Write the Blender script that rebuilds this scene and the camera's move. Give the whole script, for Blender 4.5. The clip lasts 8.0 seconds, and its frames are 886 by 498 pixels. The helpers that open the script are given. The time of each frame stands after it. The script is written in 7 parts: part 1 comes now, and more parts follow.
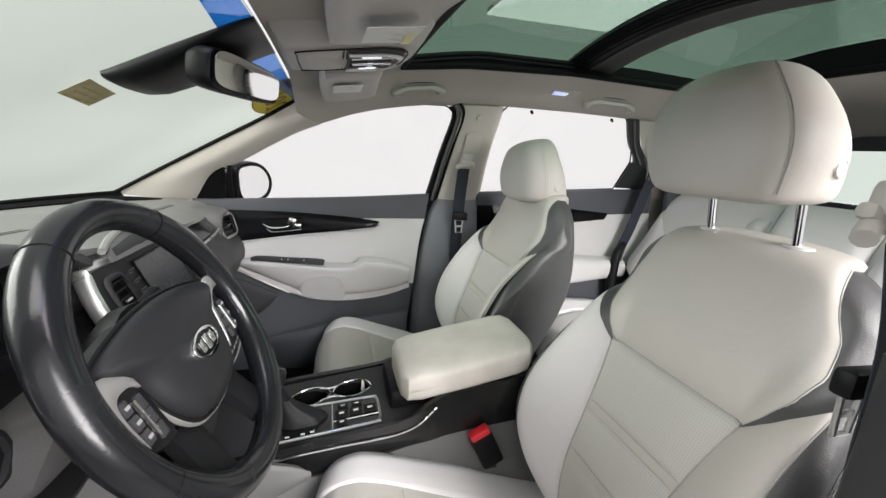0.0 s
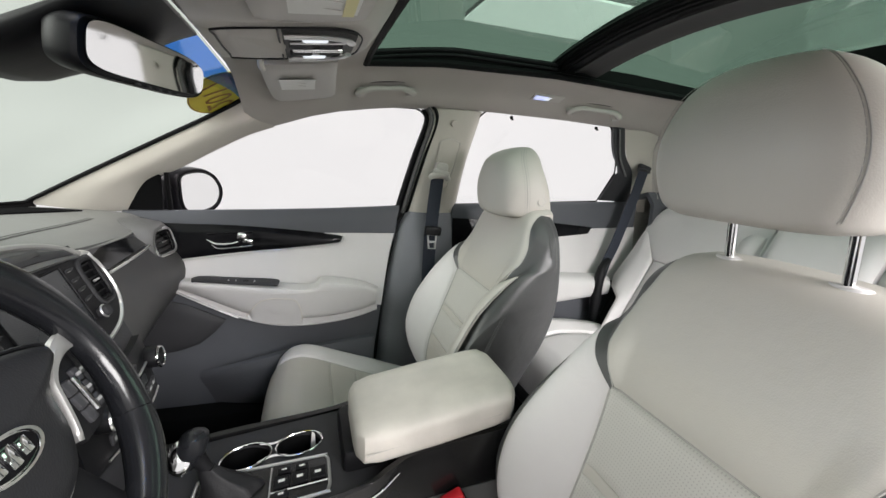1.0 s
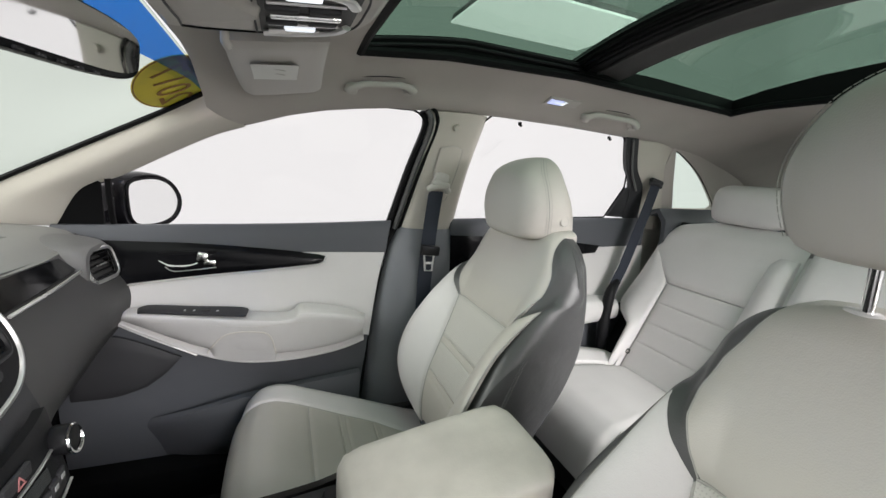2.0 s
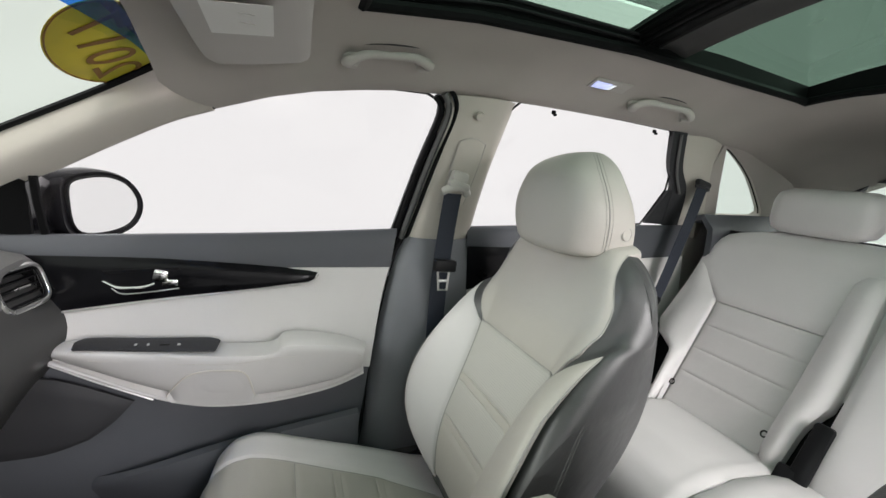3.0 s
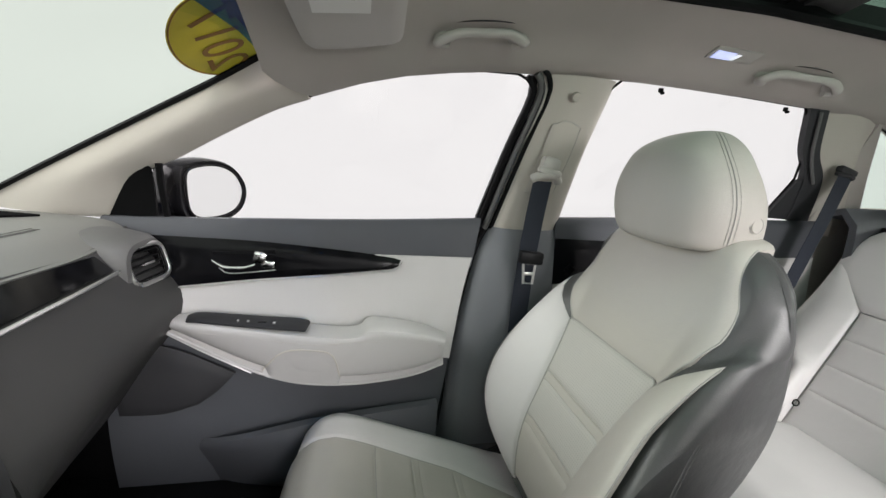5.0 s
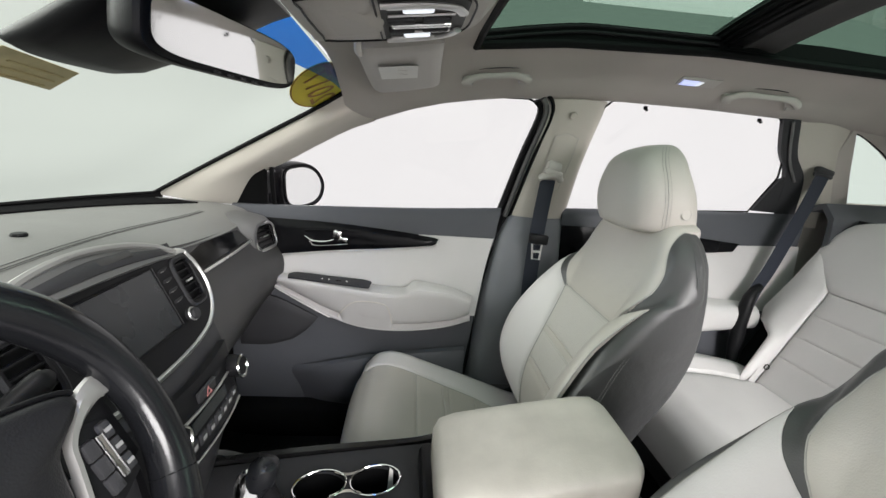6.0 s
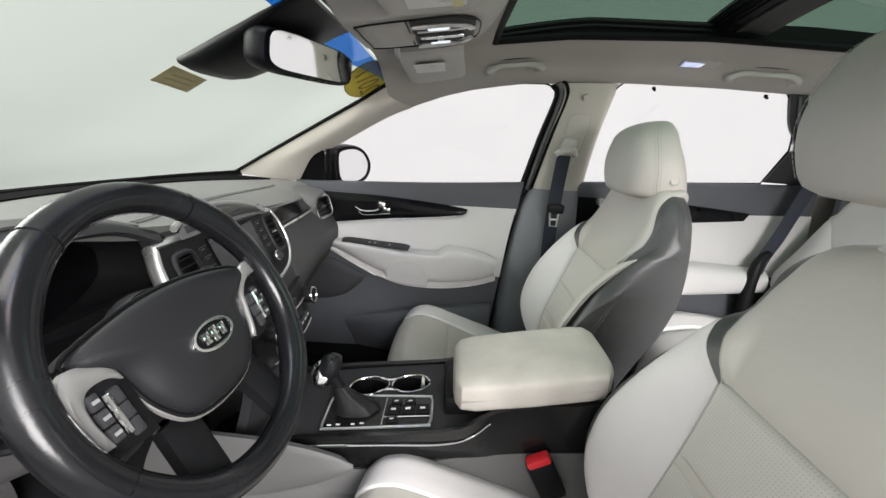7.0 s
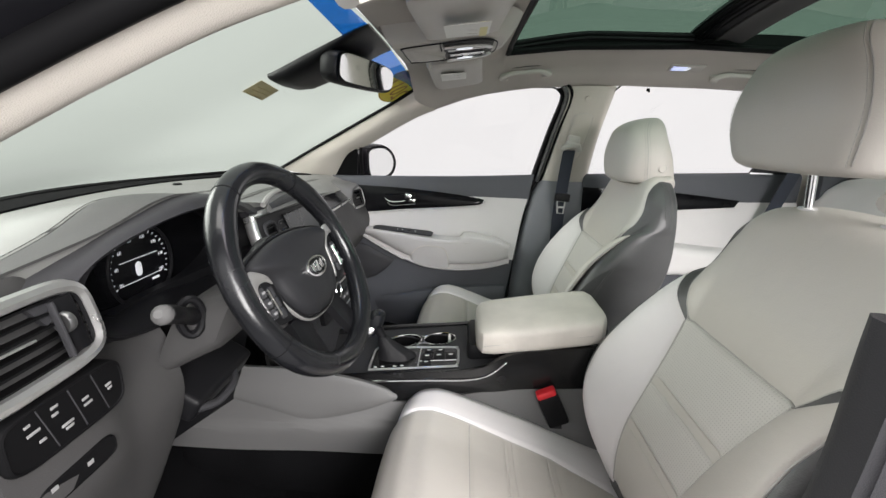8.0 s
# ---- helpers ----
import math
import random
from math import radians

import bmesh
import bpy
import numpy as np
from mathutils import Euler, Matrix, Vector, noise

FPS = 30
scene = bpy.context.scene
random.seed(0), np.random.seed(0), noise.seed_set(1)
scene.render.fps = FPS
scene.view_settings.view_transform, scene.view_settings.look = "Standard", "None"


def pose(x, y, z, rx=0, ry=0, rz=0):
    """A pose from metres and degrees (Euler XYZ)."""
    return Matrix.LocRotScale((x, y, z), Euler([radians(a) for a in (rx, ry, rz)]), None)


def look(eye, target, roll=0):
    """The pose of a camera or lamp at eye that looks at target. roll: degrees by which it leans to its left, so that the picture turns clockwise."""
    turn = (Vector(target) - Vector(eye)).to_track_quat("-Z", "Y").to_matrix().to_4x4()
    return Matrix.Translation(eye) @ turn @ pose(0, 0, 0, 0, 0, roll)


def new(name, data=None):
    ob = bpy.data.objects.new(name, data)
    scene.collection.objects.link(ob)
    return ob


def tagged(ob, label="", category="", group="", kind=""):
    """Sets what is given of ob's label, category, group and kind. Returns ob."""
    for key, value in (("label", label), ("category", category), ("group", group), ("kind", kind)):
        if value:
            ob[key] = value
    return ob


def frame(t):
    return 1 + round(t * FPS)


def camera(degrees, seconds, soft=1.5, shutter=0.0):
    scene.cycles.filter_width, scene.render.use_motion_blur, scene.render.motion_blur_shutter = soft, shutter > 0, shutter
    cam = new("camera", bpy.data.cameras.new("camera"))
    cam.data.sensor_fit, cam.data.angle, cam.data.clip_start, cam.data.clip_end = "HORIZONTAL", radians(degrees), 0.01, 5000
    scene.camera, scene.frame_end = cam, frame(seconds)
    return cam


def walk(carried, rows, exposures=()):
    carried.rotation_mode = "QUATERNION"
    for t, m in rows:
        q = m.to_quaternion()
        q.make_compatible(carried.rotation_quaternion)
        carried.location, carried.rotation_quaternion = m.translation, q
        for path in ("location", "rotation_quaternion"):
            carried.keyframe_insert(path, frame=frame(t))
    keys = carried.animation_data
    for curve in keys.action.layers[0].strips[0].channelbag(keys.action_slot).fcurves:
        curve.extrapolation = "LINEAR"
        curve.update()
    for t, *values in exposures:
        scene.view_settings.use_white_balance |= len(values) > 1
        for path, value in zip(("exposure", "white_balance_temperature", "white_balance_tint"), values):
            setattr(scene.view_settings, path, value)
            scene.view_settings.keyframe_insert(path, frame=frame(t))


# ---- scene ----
cam = camera(94.9, 8.0)
# car axes: x to the rear, y to the passenger side, z up; H is the height of the first eye
H = 1.30
METRES, TILT, LEAN, TURN = 1.5, -13.593, -2.629, -15.058
ROWS = [
    (0.0, 0.0, 0.0, 0.0, 0.0, -0.0, -0.0),
    (0.5, 0.0109, 0.0464, 0.0111, -1.35, 0.47, 0.02),
    (1.0, 0.0157, 0.0978, 0.0252, -3.04, 1.0, -0.04),
    (1.5, -0.008, 0.1461, 0.0416, -5.21, 1.64, -0.11),
    (3.0, -0.0423, 0.3639, 0.0856, -6.99, 2.1, -0.59),
    (3.5, -0.0497, 0.4039, 0.09, -5.71, 2.35, -0.93),
    (4.0, -0.059, 0.4313, 0.0917, -3.34, 2.17, -1.4),
    (4.5, -0.0686, 0.431, 0.0809, -0.1, 1.68, -1.87),
    (6.0, -0.0022, 0.192, 0.0551, 10.08, -0.32, -3.85),
    (6.5, 0.0285, 0.1204, 0.0404, 13.16, -1.66, -4.08),
    (7.0, 0.0552, 0.0664, 0.0162, 15.96, -2.65, -3.97),
    (7.5, 0.0675, -0.003, -0.0027, 16.88, -2.38, -3.68),
    (8.0, 0.0744, -0.0611, -0.0252, 17.67, -2.35, -3.54),
]
walk(cam, [(t, pose(0, -0.849, H, TILT, LEAN, TURN) @ pose(METRES * x, METRES * y, METRES * z, 90 + pitch, roll, yaw)) for t, x, y, z, yaw, pitch, roll in ROWS])

# ---- world and light ----
world = bpy.data.worlds.new("studio")
scene.world = world
world.use_nodes = True
wn = world.node_tree.nodes
wn["Background"].inputs[0].default_value = (1.0, 0.984, 0.986, 1)
wn["Background"].inputs[1].default_value = 0.92


def softbox(name, eye, target, sx, sy, watts, colour=(1, 1, 1)):
    lamp = bpy.data.lights.new(name, "AREA")
    lamp.shape, lamp.size, lamp.size_y, lamp.energy, lamp.color = "RECTANGLE", sx, sy, watts, colour
    ob = new(name, lamp)
    ob.matrix_world = look(eye, target)
    return ob


# unseen fill lamps added to brighten the cabin: two on the open driver's side, one in front of the windscreen, one over
# the roof, one behind the tailgate
softbox("fill_light", (-0.3, -2.7, 2.1), (0.4, 0.4, 0.8), 3.0, 1.4, 10, (1, 0.99, 0.97))
softbox("fill_light", (1.35, -2.6, 1.9), (1.6, 0.4, 0.8), 1.5, 1.4, 182, (1, 0.97, 0.965))
softbox("fill_light", (-3.6, 0.2, 2.6), (0.2, 0.2, 0.9), 3.0, 1.8, 140, (1, 0.95, 0.97))
# tinted pink to offset the green roof glass
softbox("fill_light", (0.7, -0.9, 3.4), (0.7, 0.2, 0.9), 2.6, 1.4, 90, (1, 0.88, 0.94))
softbox("fill_light", (4.3, 0.5, 2.5), (1.0, 0.2, 0.9), 3.0, 1.8, 230, (1, 0.955, 0.97))
scene.view_settings.exposure = 0.0


# ---- materials ----
def material(name, colour, rough=0.5, metal=0.0, bump=0.0, bump_scale=400.0, vary=0.06, vary_scale=6.0, coat=0.0, spec=0.5, crease=0.0):
    """Principled surface with a coarse colour drift, a fine speckle and fine relief."""
    m = bpy.data.materials.new(name)
    m.use_nodes = True
    nt = m.node_tree
    b = nt.nodes["Principled BSDF"]
    b.inputs["Roughness"].default_value, b.inputs["Metallic"].default_value = rough, metal
    b.inputs["Coat Weight"].default_value, b.inputs["Coat Roughness"].default_value = coat, 0.05
    b.inputs["Specular IOR Level"].default_value = spec
    tc = nt.nodes.new("ShaderNodeTexCoord")
    big = nt.nodes.new("ShaderNodeTexNoise")
    big.inputs["Scale"].default_value, big.inputs["Detail"].default_value = vary_scale, 5
    nt.links.new(tc.outputs["Object"], big.inputs["Vector"])
    ramp = nt.nodes.new("ShaderNodeMapRange")
    ramp.inputs[1].default_value, ramp.inputs[2].default_value = 0.3, 0.7
    ramp.inputs[3].default_value, ramp.inputs[4].default_value = 1 - vary, 1 + vary
    nt.links.new(big.outputs["Fac"], ramp.inputs[0])
    mul = nt.nodes.new("ShaderNodeVectorMath")
    mul.operation = "SCALE"
    mul.inputs[0].default_value = colour
    nt.links.new(ramp.outputs[0], mul.inputs["Scale"])
    nt.links.new(mul.outputs[0], b.inputs["Base Color"])
    rr = nt.nodes.new("ShaderNodeMapRange")
    rr.inputs[1].default_value, rr.inputs[2].default_value = 0.3, 0.7
    rr.inputs[3].default_value, rr.inputs[4].default_value = max(0.02, rough - 0.08), min(1, rough + 0.08)
    nt.links.new(big.outputs["Fac"], rr.inputs[0])
    nt.links.new(rr.outputs[0], b.inputs["Roughness"])
    if bump:
        fine = nt.nodes.new("ShaderNodeTexVoronoi")
        fine.inputs["Scale"].default_value = bump_scale
        nt.links.new(tc.outputs["Object"], fine.inputs["Vector"])
        bn = nt.nodes.new("ShaderNodeBump")
        bn.inputs["Strength"].default_value, bn.inputs["Distance"].default_value = bump, 0.0006
        nt.links.new(fine.outputs["Distance"], bn.inputs["Height"])
        nt.links.new(bn.outputs[0], b.inputs["Normal"])
        if crease:
            soft = nt.nodes.new("ShaderNodeTexNoise")
            soft.inputs["Scale"].default_value, soft.inputs["Detail"].default_value = 16.0, 3
            nt.links.new(tc.outputs["Object"], soft.inputs["Vector"])
            bc = nt.nodes.new("ShaderNodeBump")
            bc.inputs["Strength"].default_value, bc.inputs["Distance"].default_value = crease, 0.006
            nt.links.new(soft.outputs["Fac"], bc.inputs["Height"])
            nt.links.new(bc.outputs[0], bn.inputs["Normal"])
    return m


def glass(name, tint, gloss=1.0):
    """Thin pane: tinted straight-through light and a Fresnel reflection."""
    m = bpy.data.materials.new(name)
    m.use_nodes = True
    nt = m.node_tree
    nt.nodes.remove(nt.nodes["Principled BSDF"])
    tr, gl, mix, lw, up, mr = (nt.nodes.new("ShaderNode" + k) for k in ("BsdfTransparent", "BsdfGlossy", "MixShader", "LayerWeight", "Math", "MapRange"))
    tr.inputs[0].default_value = (*tint, 1)
    gl.inputs["Roughness"].default_value = 0.02
    gl.inputs["Color"].default_value = (gloss, gloss, gloss, 1)
    lw.inputs[0].default_value = 0.5
    up.operation = "POWER"
    up.inputs[1].default_value = 4.0
    mr.inputs[3].default_value, mr.inputs[4].default_value = 0.02, 0.45
    nt.links.new(lw.outputs["Facing"], up.inputs[0])
    nt.links.new(up.outputs[0], mr.inputs[0])
    nt.links.new(mr.outputs[0], mix.inputs[0])
    nt.links.new(tr.outputs[0], mix.inputs[1])
    nt.links.new(gl.outputs[0], mix.inputs[2])
    nt.links.new(mix.outputs[0], nt.nodes["Material Output"].inputs[0])
    return m


def glow(name, colour, strength):
    m = bpy.data.materials.new(name)
    m.use_nodes = True
    b = m.node_tree.nodes["Principled BSDF"]
    b.inputs["Emission Color"].default_value, b.inputs["Emission Strength"].default_value = (*colour, 1), strength
    return m


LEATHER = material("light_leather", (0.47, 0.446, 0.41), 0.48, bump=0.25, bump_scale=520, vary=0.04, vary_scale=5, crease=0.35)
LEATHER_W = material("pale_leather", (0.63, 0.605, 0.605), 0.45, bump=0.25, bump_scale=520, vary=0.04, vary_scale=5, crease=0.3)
DOORVINYL = material("pale_door_vinyl", (0.56, 0.545, 0.54), 0.48, bump=0.25, bump_scale=520, vary=0.04, vary_scale=5, crease=0.2)
ARMREST = material("worn_leather", (0.60, 0.565, 0.515), 0.45, bump=0.2, bump_scale=480, vary=0.12, vary_scale=11, crease=0.3)
CHARCOAL = material("charcoal_leather", (0.066, 0.066, 0.067), 0.40, bump=0.3, bump_scale=480, vary=0.1, crease=0.5)
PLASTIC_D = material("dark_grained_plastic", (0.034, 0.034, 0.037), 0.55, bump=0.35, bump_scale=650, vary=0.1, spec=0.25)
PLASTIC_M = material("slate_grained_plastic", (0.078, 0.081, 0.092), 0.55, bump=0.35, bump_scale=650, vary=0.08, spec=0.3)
# slate brightened in its colour, in place of light on the passenger-side pillar
SLATE_LIT = material("lit_slate_plastic", (0.160, 0.165, 0.180), 0.55, bump=0.35, bump_scale=650, vary=0.07, spec=0.3)
PLASTIC_G = material("grey_grained_plastic", (0.112, 0.111, 0.110), 0.55, bump=0.35, bump_scale=650, vary=0.06)
PLASTIC_T = material("dash_top_plastic", (0.175, 0.175, 0.168), 0.5, bump=0.35, bump_scale=650, vary=0.05)
PLASTIC_F = material("dash_grained_plastic", (0.054, 0.053, 0.053), 0.55, bump=0.35, bump_scale=650, vary=0.08, spec=0.3)
PLASTIC_B = material("black_plastic", (0.008, 0.008, 0.009), 0.42, bump=0.15, bump_scale=700, vary=0.1, spec=0.15)
CLOTH = material("headliner_cloth", (0.455, 0.425, 0.395), 0.95, bump=0.5, bump_scale=900, vary=0.04, spec=0.1)
PILLAR = material("beige_pillar_cloth", (0.51, 0.48, 0.432), 0.9, bump=0.45, bump_scale=900, vary=0.03, spec=0.15)
TRIM_PL = material("greige_plastic", (0.46, 0.44, 0.41), 0.5, bump=0.15, bump_scale=700, vary=0.04)
GRAB = material("greige_handle_plastic", (0.47, 0.445, 0.42), 0.6, bump=0.15, bump_scale=700, vary=0.03, spec=0.3)
PIANO = material("piano_black", (0.005, 0.005, 0.006), 0.16, vary=0.3, vary_scale=20, spec=0.14)
PIANO_C = material("dusty_gloss_black", (0.010, 0.010, 0.0105), 0.22, vary=0.35, vary_scale=9, spec=0.42)
RUBBER = material("black_rubber", (0.005, 0.005, 0.0055), 0.6, vary=0.15, spec=0.10)
SILVER = material("satin_silver", (0.62, 0.62, 0.61), 0.32, metal=0.85, vary=0.04)
VENTRING = material("dark_satin_metal", (0.30, 0.30, 0.30), 0.3, metal=0.9, vary=0.05)
CHROME = material("chrome", (0.85, 0.85, 0.85), 0.1, metal=1.0, vary=0.03)
WEB = material("belt_webbing", (0.030, 0.034, 0.046), 0.7, bump=0.6, bump_scale=700, vary=0.12, spec=0.2)
CARPET = material("black_carpet", (0.006, 0.006, 0.0066), 0.95, bump=1.0, bump_scale=350, vary=0.25, spec=0.03)
WHEELBLK = material("wheel_leather", (0.009, 0.0095, 0.011), 0.22, bump=0.08, bump_scale=420, vary=0.2, vary_scale=14, spec=0.4)
PADBLK = material("airbag_grained_plastic", (0.017, 0.0172, 0.019), 0.5, bump=0.3, bump_scale=600, vary=0.1, spec=0.25)
BOOT = material("boot_leather", (0.010, 0.010, 0.011), 0.5, bump=0.3, bump_scale=420, vary=0.2, spec=0.2, crease=0.8)
RED = material("red_plastic", (0.62, 0.02, 0.03), 0.35)
PINK = material("faded_red_print", (0.45, 0.18, 0.18), 0.5)
WHITE = material("white_print", (0.75, 0.75, 0.72), 0.6, vary=0.02)
SCREEN = material("dark_screen", (0.02, 0.022, 0.024), 0.25, vary=0.1)
FLOORW = material("booth_floor", (0.13, 0.13, 0.13), 0.6, vary=0.03, vary_scale=0.6)
MIRROR = material("mirror_glass", (0.9, 0.9, 0.9), 0.02, metal=1.0, vary=0.0)
YELLOW = material("yellow_print", (0.72, 0.67, 0.36), 0.6, vary=0.04)
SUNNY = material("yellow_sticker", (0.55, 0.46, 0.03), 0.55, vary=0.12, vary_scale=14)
BROWN = material("brown_print", (0.20, 0.10, 0.02), 0.6, vary=0.1)
OLIVE = material("dark_green_overlap", (0.03, 0.045, 0.02), 0.5, vary=0.2)
TAN = material("tan_paper", (0.46, 0.41, 0.23), 0.75, vary=0.15, vary_scale=30)
TAN_D = material("tan_print", (0.40, 0.345, 0.18), 0.75, vary=0.1)
LAMP_W = glow("map_lamp_light", (0.85, 0.92, 1.0), 0.9)
# no lamp: glow equal to the backdrop, so the panel's poles don't show
POLE_W = glow("pole_backdrop_glow", (1.0, 0.984, 0.986), 0.92)
POLE_W.node_tree.nodes["Principled BSDF"].inputs["Base Color"].default_value = (0, 0, 0, 1)
POLE_W.node_tree.nodes["Principled BSDF"].inputs["Specular IOR Level"].default_value = 0
# glow of the stand-in panel, pink to offset the green roof glass
PANEL_W = glow("patch_panel_glow", (1.0, 0.82, 0.90), 2.4)
SEAM = material("grey_thread", (0.36, 0.35, 0.33), 0.7, vary=0.05)
LAMP_B = glow("reading_lamp_light", (0.42, 0.50, 1.0), 0.9)
PAINT = material("dark_body_paint", (0.012, 0.012, 0.015), 0.3, vary=0.1)
MARK = material("grey_symbol_print", (0.28, 0.28, 0.28), 0.6, vary=0.02)
FRAME = material("satin_frame", (0.34, 0.335, 0.325), 0.45, metal=0.55, vary=0.05)
LIT = glow("lit_display", (0.75, 0.85, 1.0), 0.2)
GLASS_C = glass("clear_side_glass", (0.99, 0.985, 0.985))
GLASS_W = glass("windscreen_glass", (0.945, 0.988, 0.945), 0.12)
GLASS_G = glass("green_quarter_glass", (0.89, 0.945, 0.905))
GLASS_R = glass("dark_green_roof_glass", (0.375, 0.475, 0.415))
GLASS_BLUE = glass("blue_shade_band", (0.16, 0.48, 0.92))


# ---- mesh tools ----
def cr(pts, n, closed=False):
    """n points along a smooth curve through pts."""
    p = np.array(pts, float)
    if len(p) == 2:
        return p[0] + (p[1] - p[0]) * np.linspace(0, 1, n)[:, None]
    if closed:
        q = np.vstack([p[-1], p, p[0], p[1]])
        m = len(p)
    else:
        q = np.vstack([2 * p[0] - p[1], p, 2 * p[-1] - p[-2]])
        m = len(p) - 1
    seg = np.linalg.norm(q[2:m + 2] - q[1:m + 1], axis=1) + 1e-9
    cum = np.concatenate([[0], np.cumsum(seg)])
    at = np.linspace(0, cum[-1], n, endpoint=not closed)
    out = []
    for s in at:
        i = min(int(np.searchsorted(cum, s, "right")) - 1, m - 1)
        u = (s - cum[i]) / seg[i]
        a, b, c, d = q[i], q[i + 1], q[i + 2], q[i + 3]
        out.append(0.5 * (2 * b + (c - a) * u + (2 * a - 5 * b + 4 * c - d) * u * u + (3 * b - a - 3 * c + d) * u ** 3))
    return np.array(out)


def surf(curves, nu=24, nv=12):
    """Grid of points (nv, nu) on a smooth surface through the curves."""
    rows = np.array([cr(c, nu) for c in curves])
    return np.stack([cr(rows[:, j], nv) for j in range(nu)], axis=1)


def normals(P):
    du, dv = np.gradient(P, axis=1), np.gradient(P, axis=0)
    n = np.cross(du, dv)
    return n / (np.linalg.norm(n, axis=2, keepdims=True) + 1e-12)


def sheet(P, thick=0.01, puff=0.0, soft=0.12, out=None):
    """Closed slab on a grid of points. out: the way its front faces; puff swells the front and rounds it down to the rim."""
    P = np.array(P, float)
    N = normals(P)
    if out is not None and (N.mean((0, 1)) @ np.array(out)) < 0:
        N = -N
    nv, nu = P.shape[:2]
    if puff:
        a, b = np.linspace(0, 1, nu)[None, :], np.linspace(0, 1, nv)[:, None]
        ea, eb = np.clip(np.minimum(a, 1 - a) / soft, 0, 1), np.clip(np.minimum(b, 1 - b) / soft, 0, 1)
        k = np.sqrt(np.clip(1 - (1 - ea) ** 2, 0, 1)) * np.sqrt(np.clip(1 - (1 - eb) ** 2, 0, 1))
        F = P + N * (k * puff)[:, :, None]
    else:
        F = P
    B = P - N * thick
    bm = bmesh.new()
    f = [[bm.verts.new(F[i, j]) for j in range(nu)] for i in range(nv)]
    g = [[bm.verts.new(B[i, j]) for j in range(nu)] for i in range(nv)]
    for i in range(nv - 1):
        for j in range(nu - 1):
            bm.faces.new((f[i][j], f[i][j + 1], f[i + 1][j + 1], f[i + 1][j]))
            bm.faces.new((g[i][j], g[i + 1][j], g[i + 1][j + 1], g[i][j + 1]))
    rim = [(0, j) for j in range(nu)] + [(i, nu - 1) for i in range(1, nv)] + [(nv - 1, j) for j in range(nu - 2, -1, -1)] + [(i, 0) for i in range(nv - 2, 0, -1)]
    for (i, j), (k, m) in zip(rim, rim[1:] + rim[:1]):
        bm.faces.new((f[i][j], g[i][j], g[k][m], f[k][m]))
    return bm


def rings(R, cap=True):
    """Closed body through closed rings of points (rings, n, 3)."""
    bm = bmesh.new()
    v = [[bm.verts.new(p) for p in r] for r in R]
    n = len(v[0])
    for a, b in zip(v, v[1:]):
        for j in range(n):
            bm.faces.new((a[j], a[(j + 1) % n], b[(j + 1) % n], b[j]))
    if cap:
        bm.faces.new(v[0][::-1])
        bm.faces.new(v[-1])
    return bm


def tube(path, r, n=10, steps=0, closed=False, flat=1.0, up=(0, 0, 1)):
    """Round (or flattened) bar along a smooth path. r: a number or one radius a step."""
    p = cr(path, steps, closed) if steps else np.array(path, float)
    m = len(p)
    t = np.roll(p, -1, 0) - np.roll(p, 1, 0) if closed else np.gradient(p, axis=0)
    t /= np.linalg.norm(t, axis=1, keepdims=True) + 1e-12
    rad = np.full(m, r) if np.isscalar(r) else np.interp(np.linspace(0, 1, m), np.linspace(0, 1, len(r)), r)
    out = []
    side = np.cross(t[0], up)
    if np.linalg.norm(side) < 1e-3:
        side = np.cross(t[0], (0.3, 1, 0.2))
    for i in range(m):
        side = side - t[i] * (side @ t[i])
        side /= np.linalg.norm(side)
        w = np.cross(side, t[i])
        a = np.linspace(0, 2 * np.pi, n, endpoint=False)[:, None]
        out.append(p[i] + rad[i] * (np.cos(a) * side + flat * np.sin(a) * w))
    if closed:
        return rings(out + [out[0]], cap=False)
    return rings(out)


def box(c, s, bevel=0.004, rot=(0, 0, 0), seg=2):
    """Bevelled box: centre, sizes, edge radius, turn in degrees."""
    bm = bmesh.new()
    bmesh.ops.create_cube(bm, size=1)
    bmesh.ops.scale(bm, vec=s, verts=bm.verts)
    if bevel:
        bmesh.ops.bevel(bm, geom=bm.edges[:], offset=min(bevel, min(s) * 0.49), segments=seg, affect="EDGES", profile=0.5)
    bmesh.ops.transform(bm, matrix=pose(*c, *rot), verts=bm.verts)
    return bm


def rod(a, b, r, n=16, bevel=0.0, r2=None):
    """Cylinder or cone from a to b with softened rims."""
    a, b = np.array(a, float), np.array(b, float)
    r2 = r if r2 is None else r2
    d = b - a
    k = bevel / (np.linalg.norm(d) + 1e-9)
    if bevel:
        return tube([a, a + d * 0.001, a + d * k, b - d * k, b - d * 0.001, b], [r - bevel, r - bevel * 0.6, r, r2, r2 - bevel * 0.6, r2 - bevel], n)
    return tube([a, b], [r, r2], n)


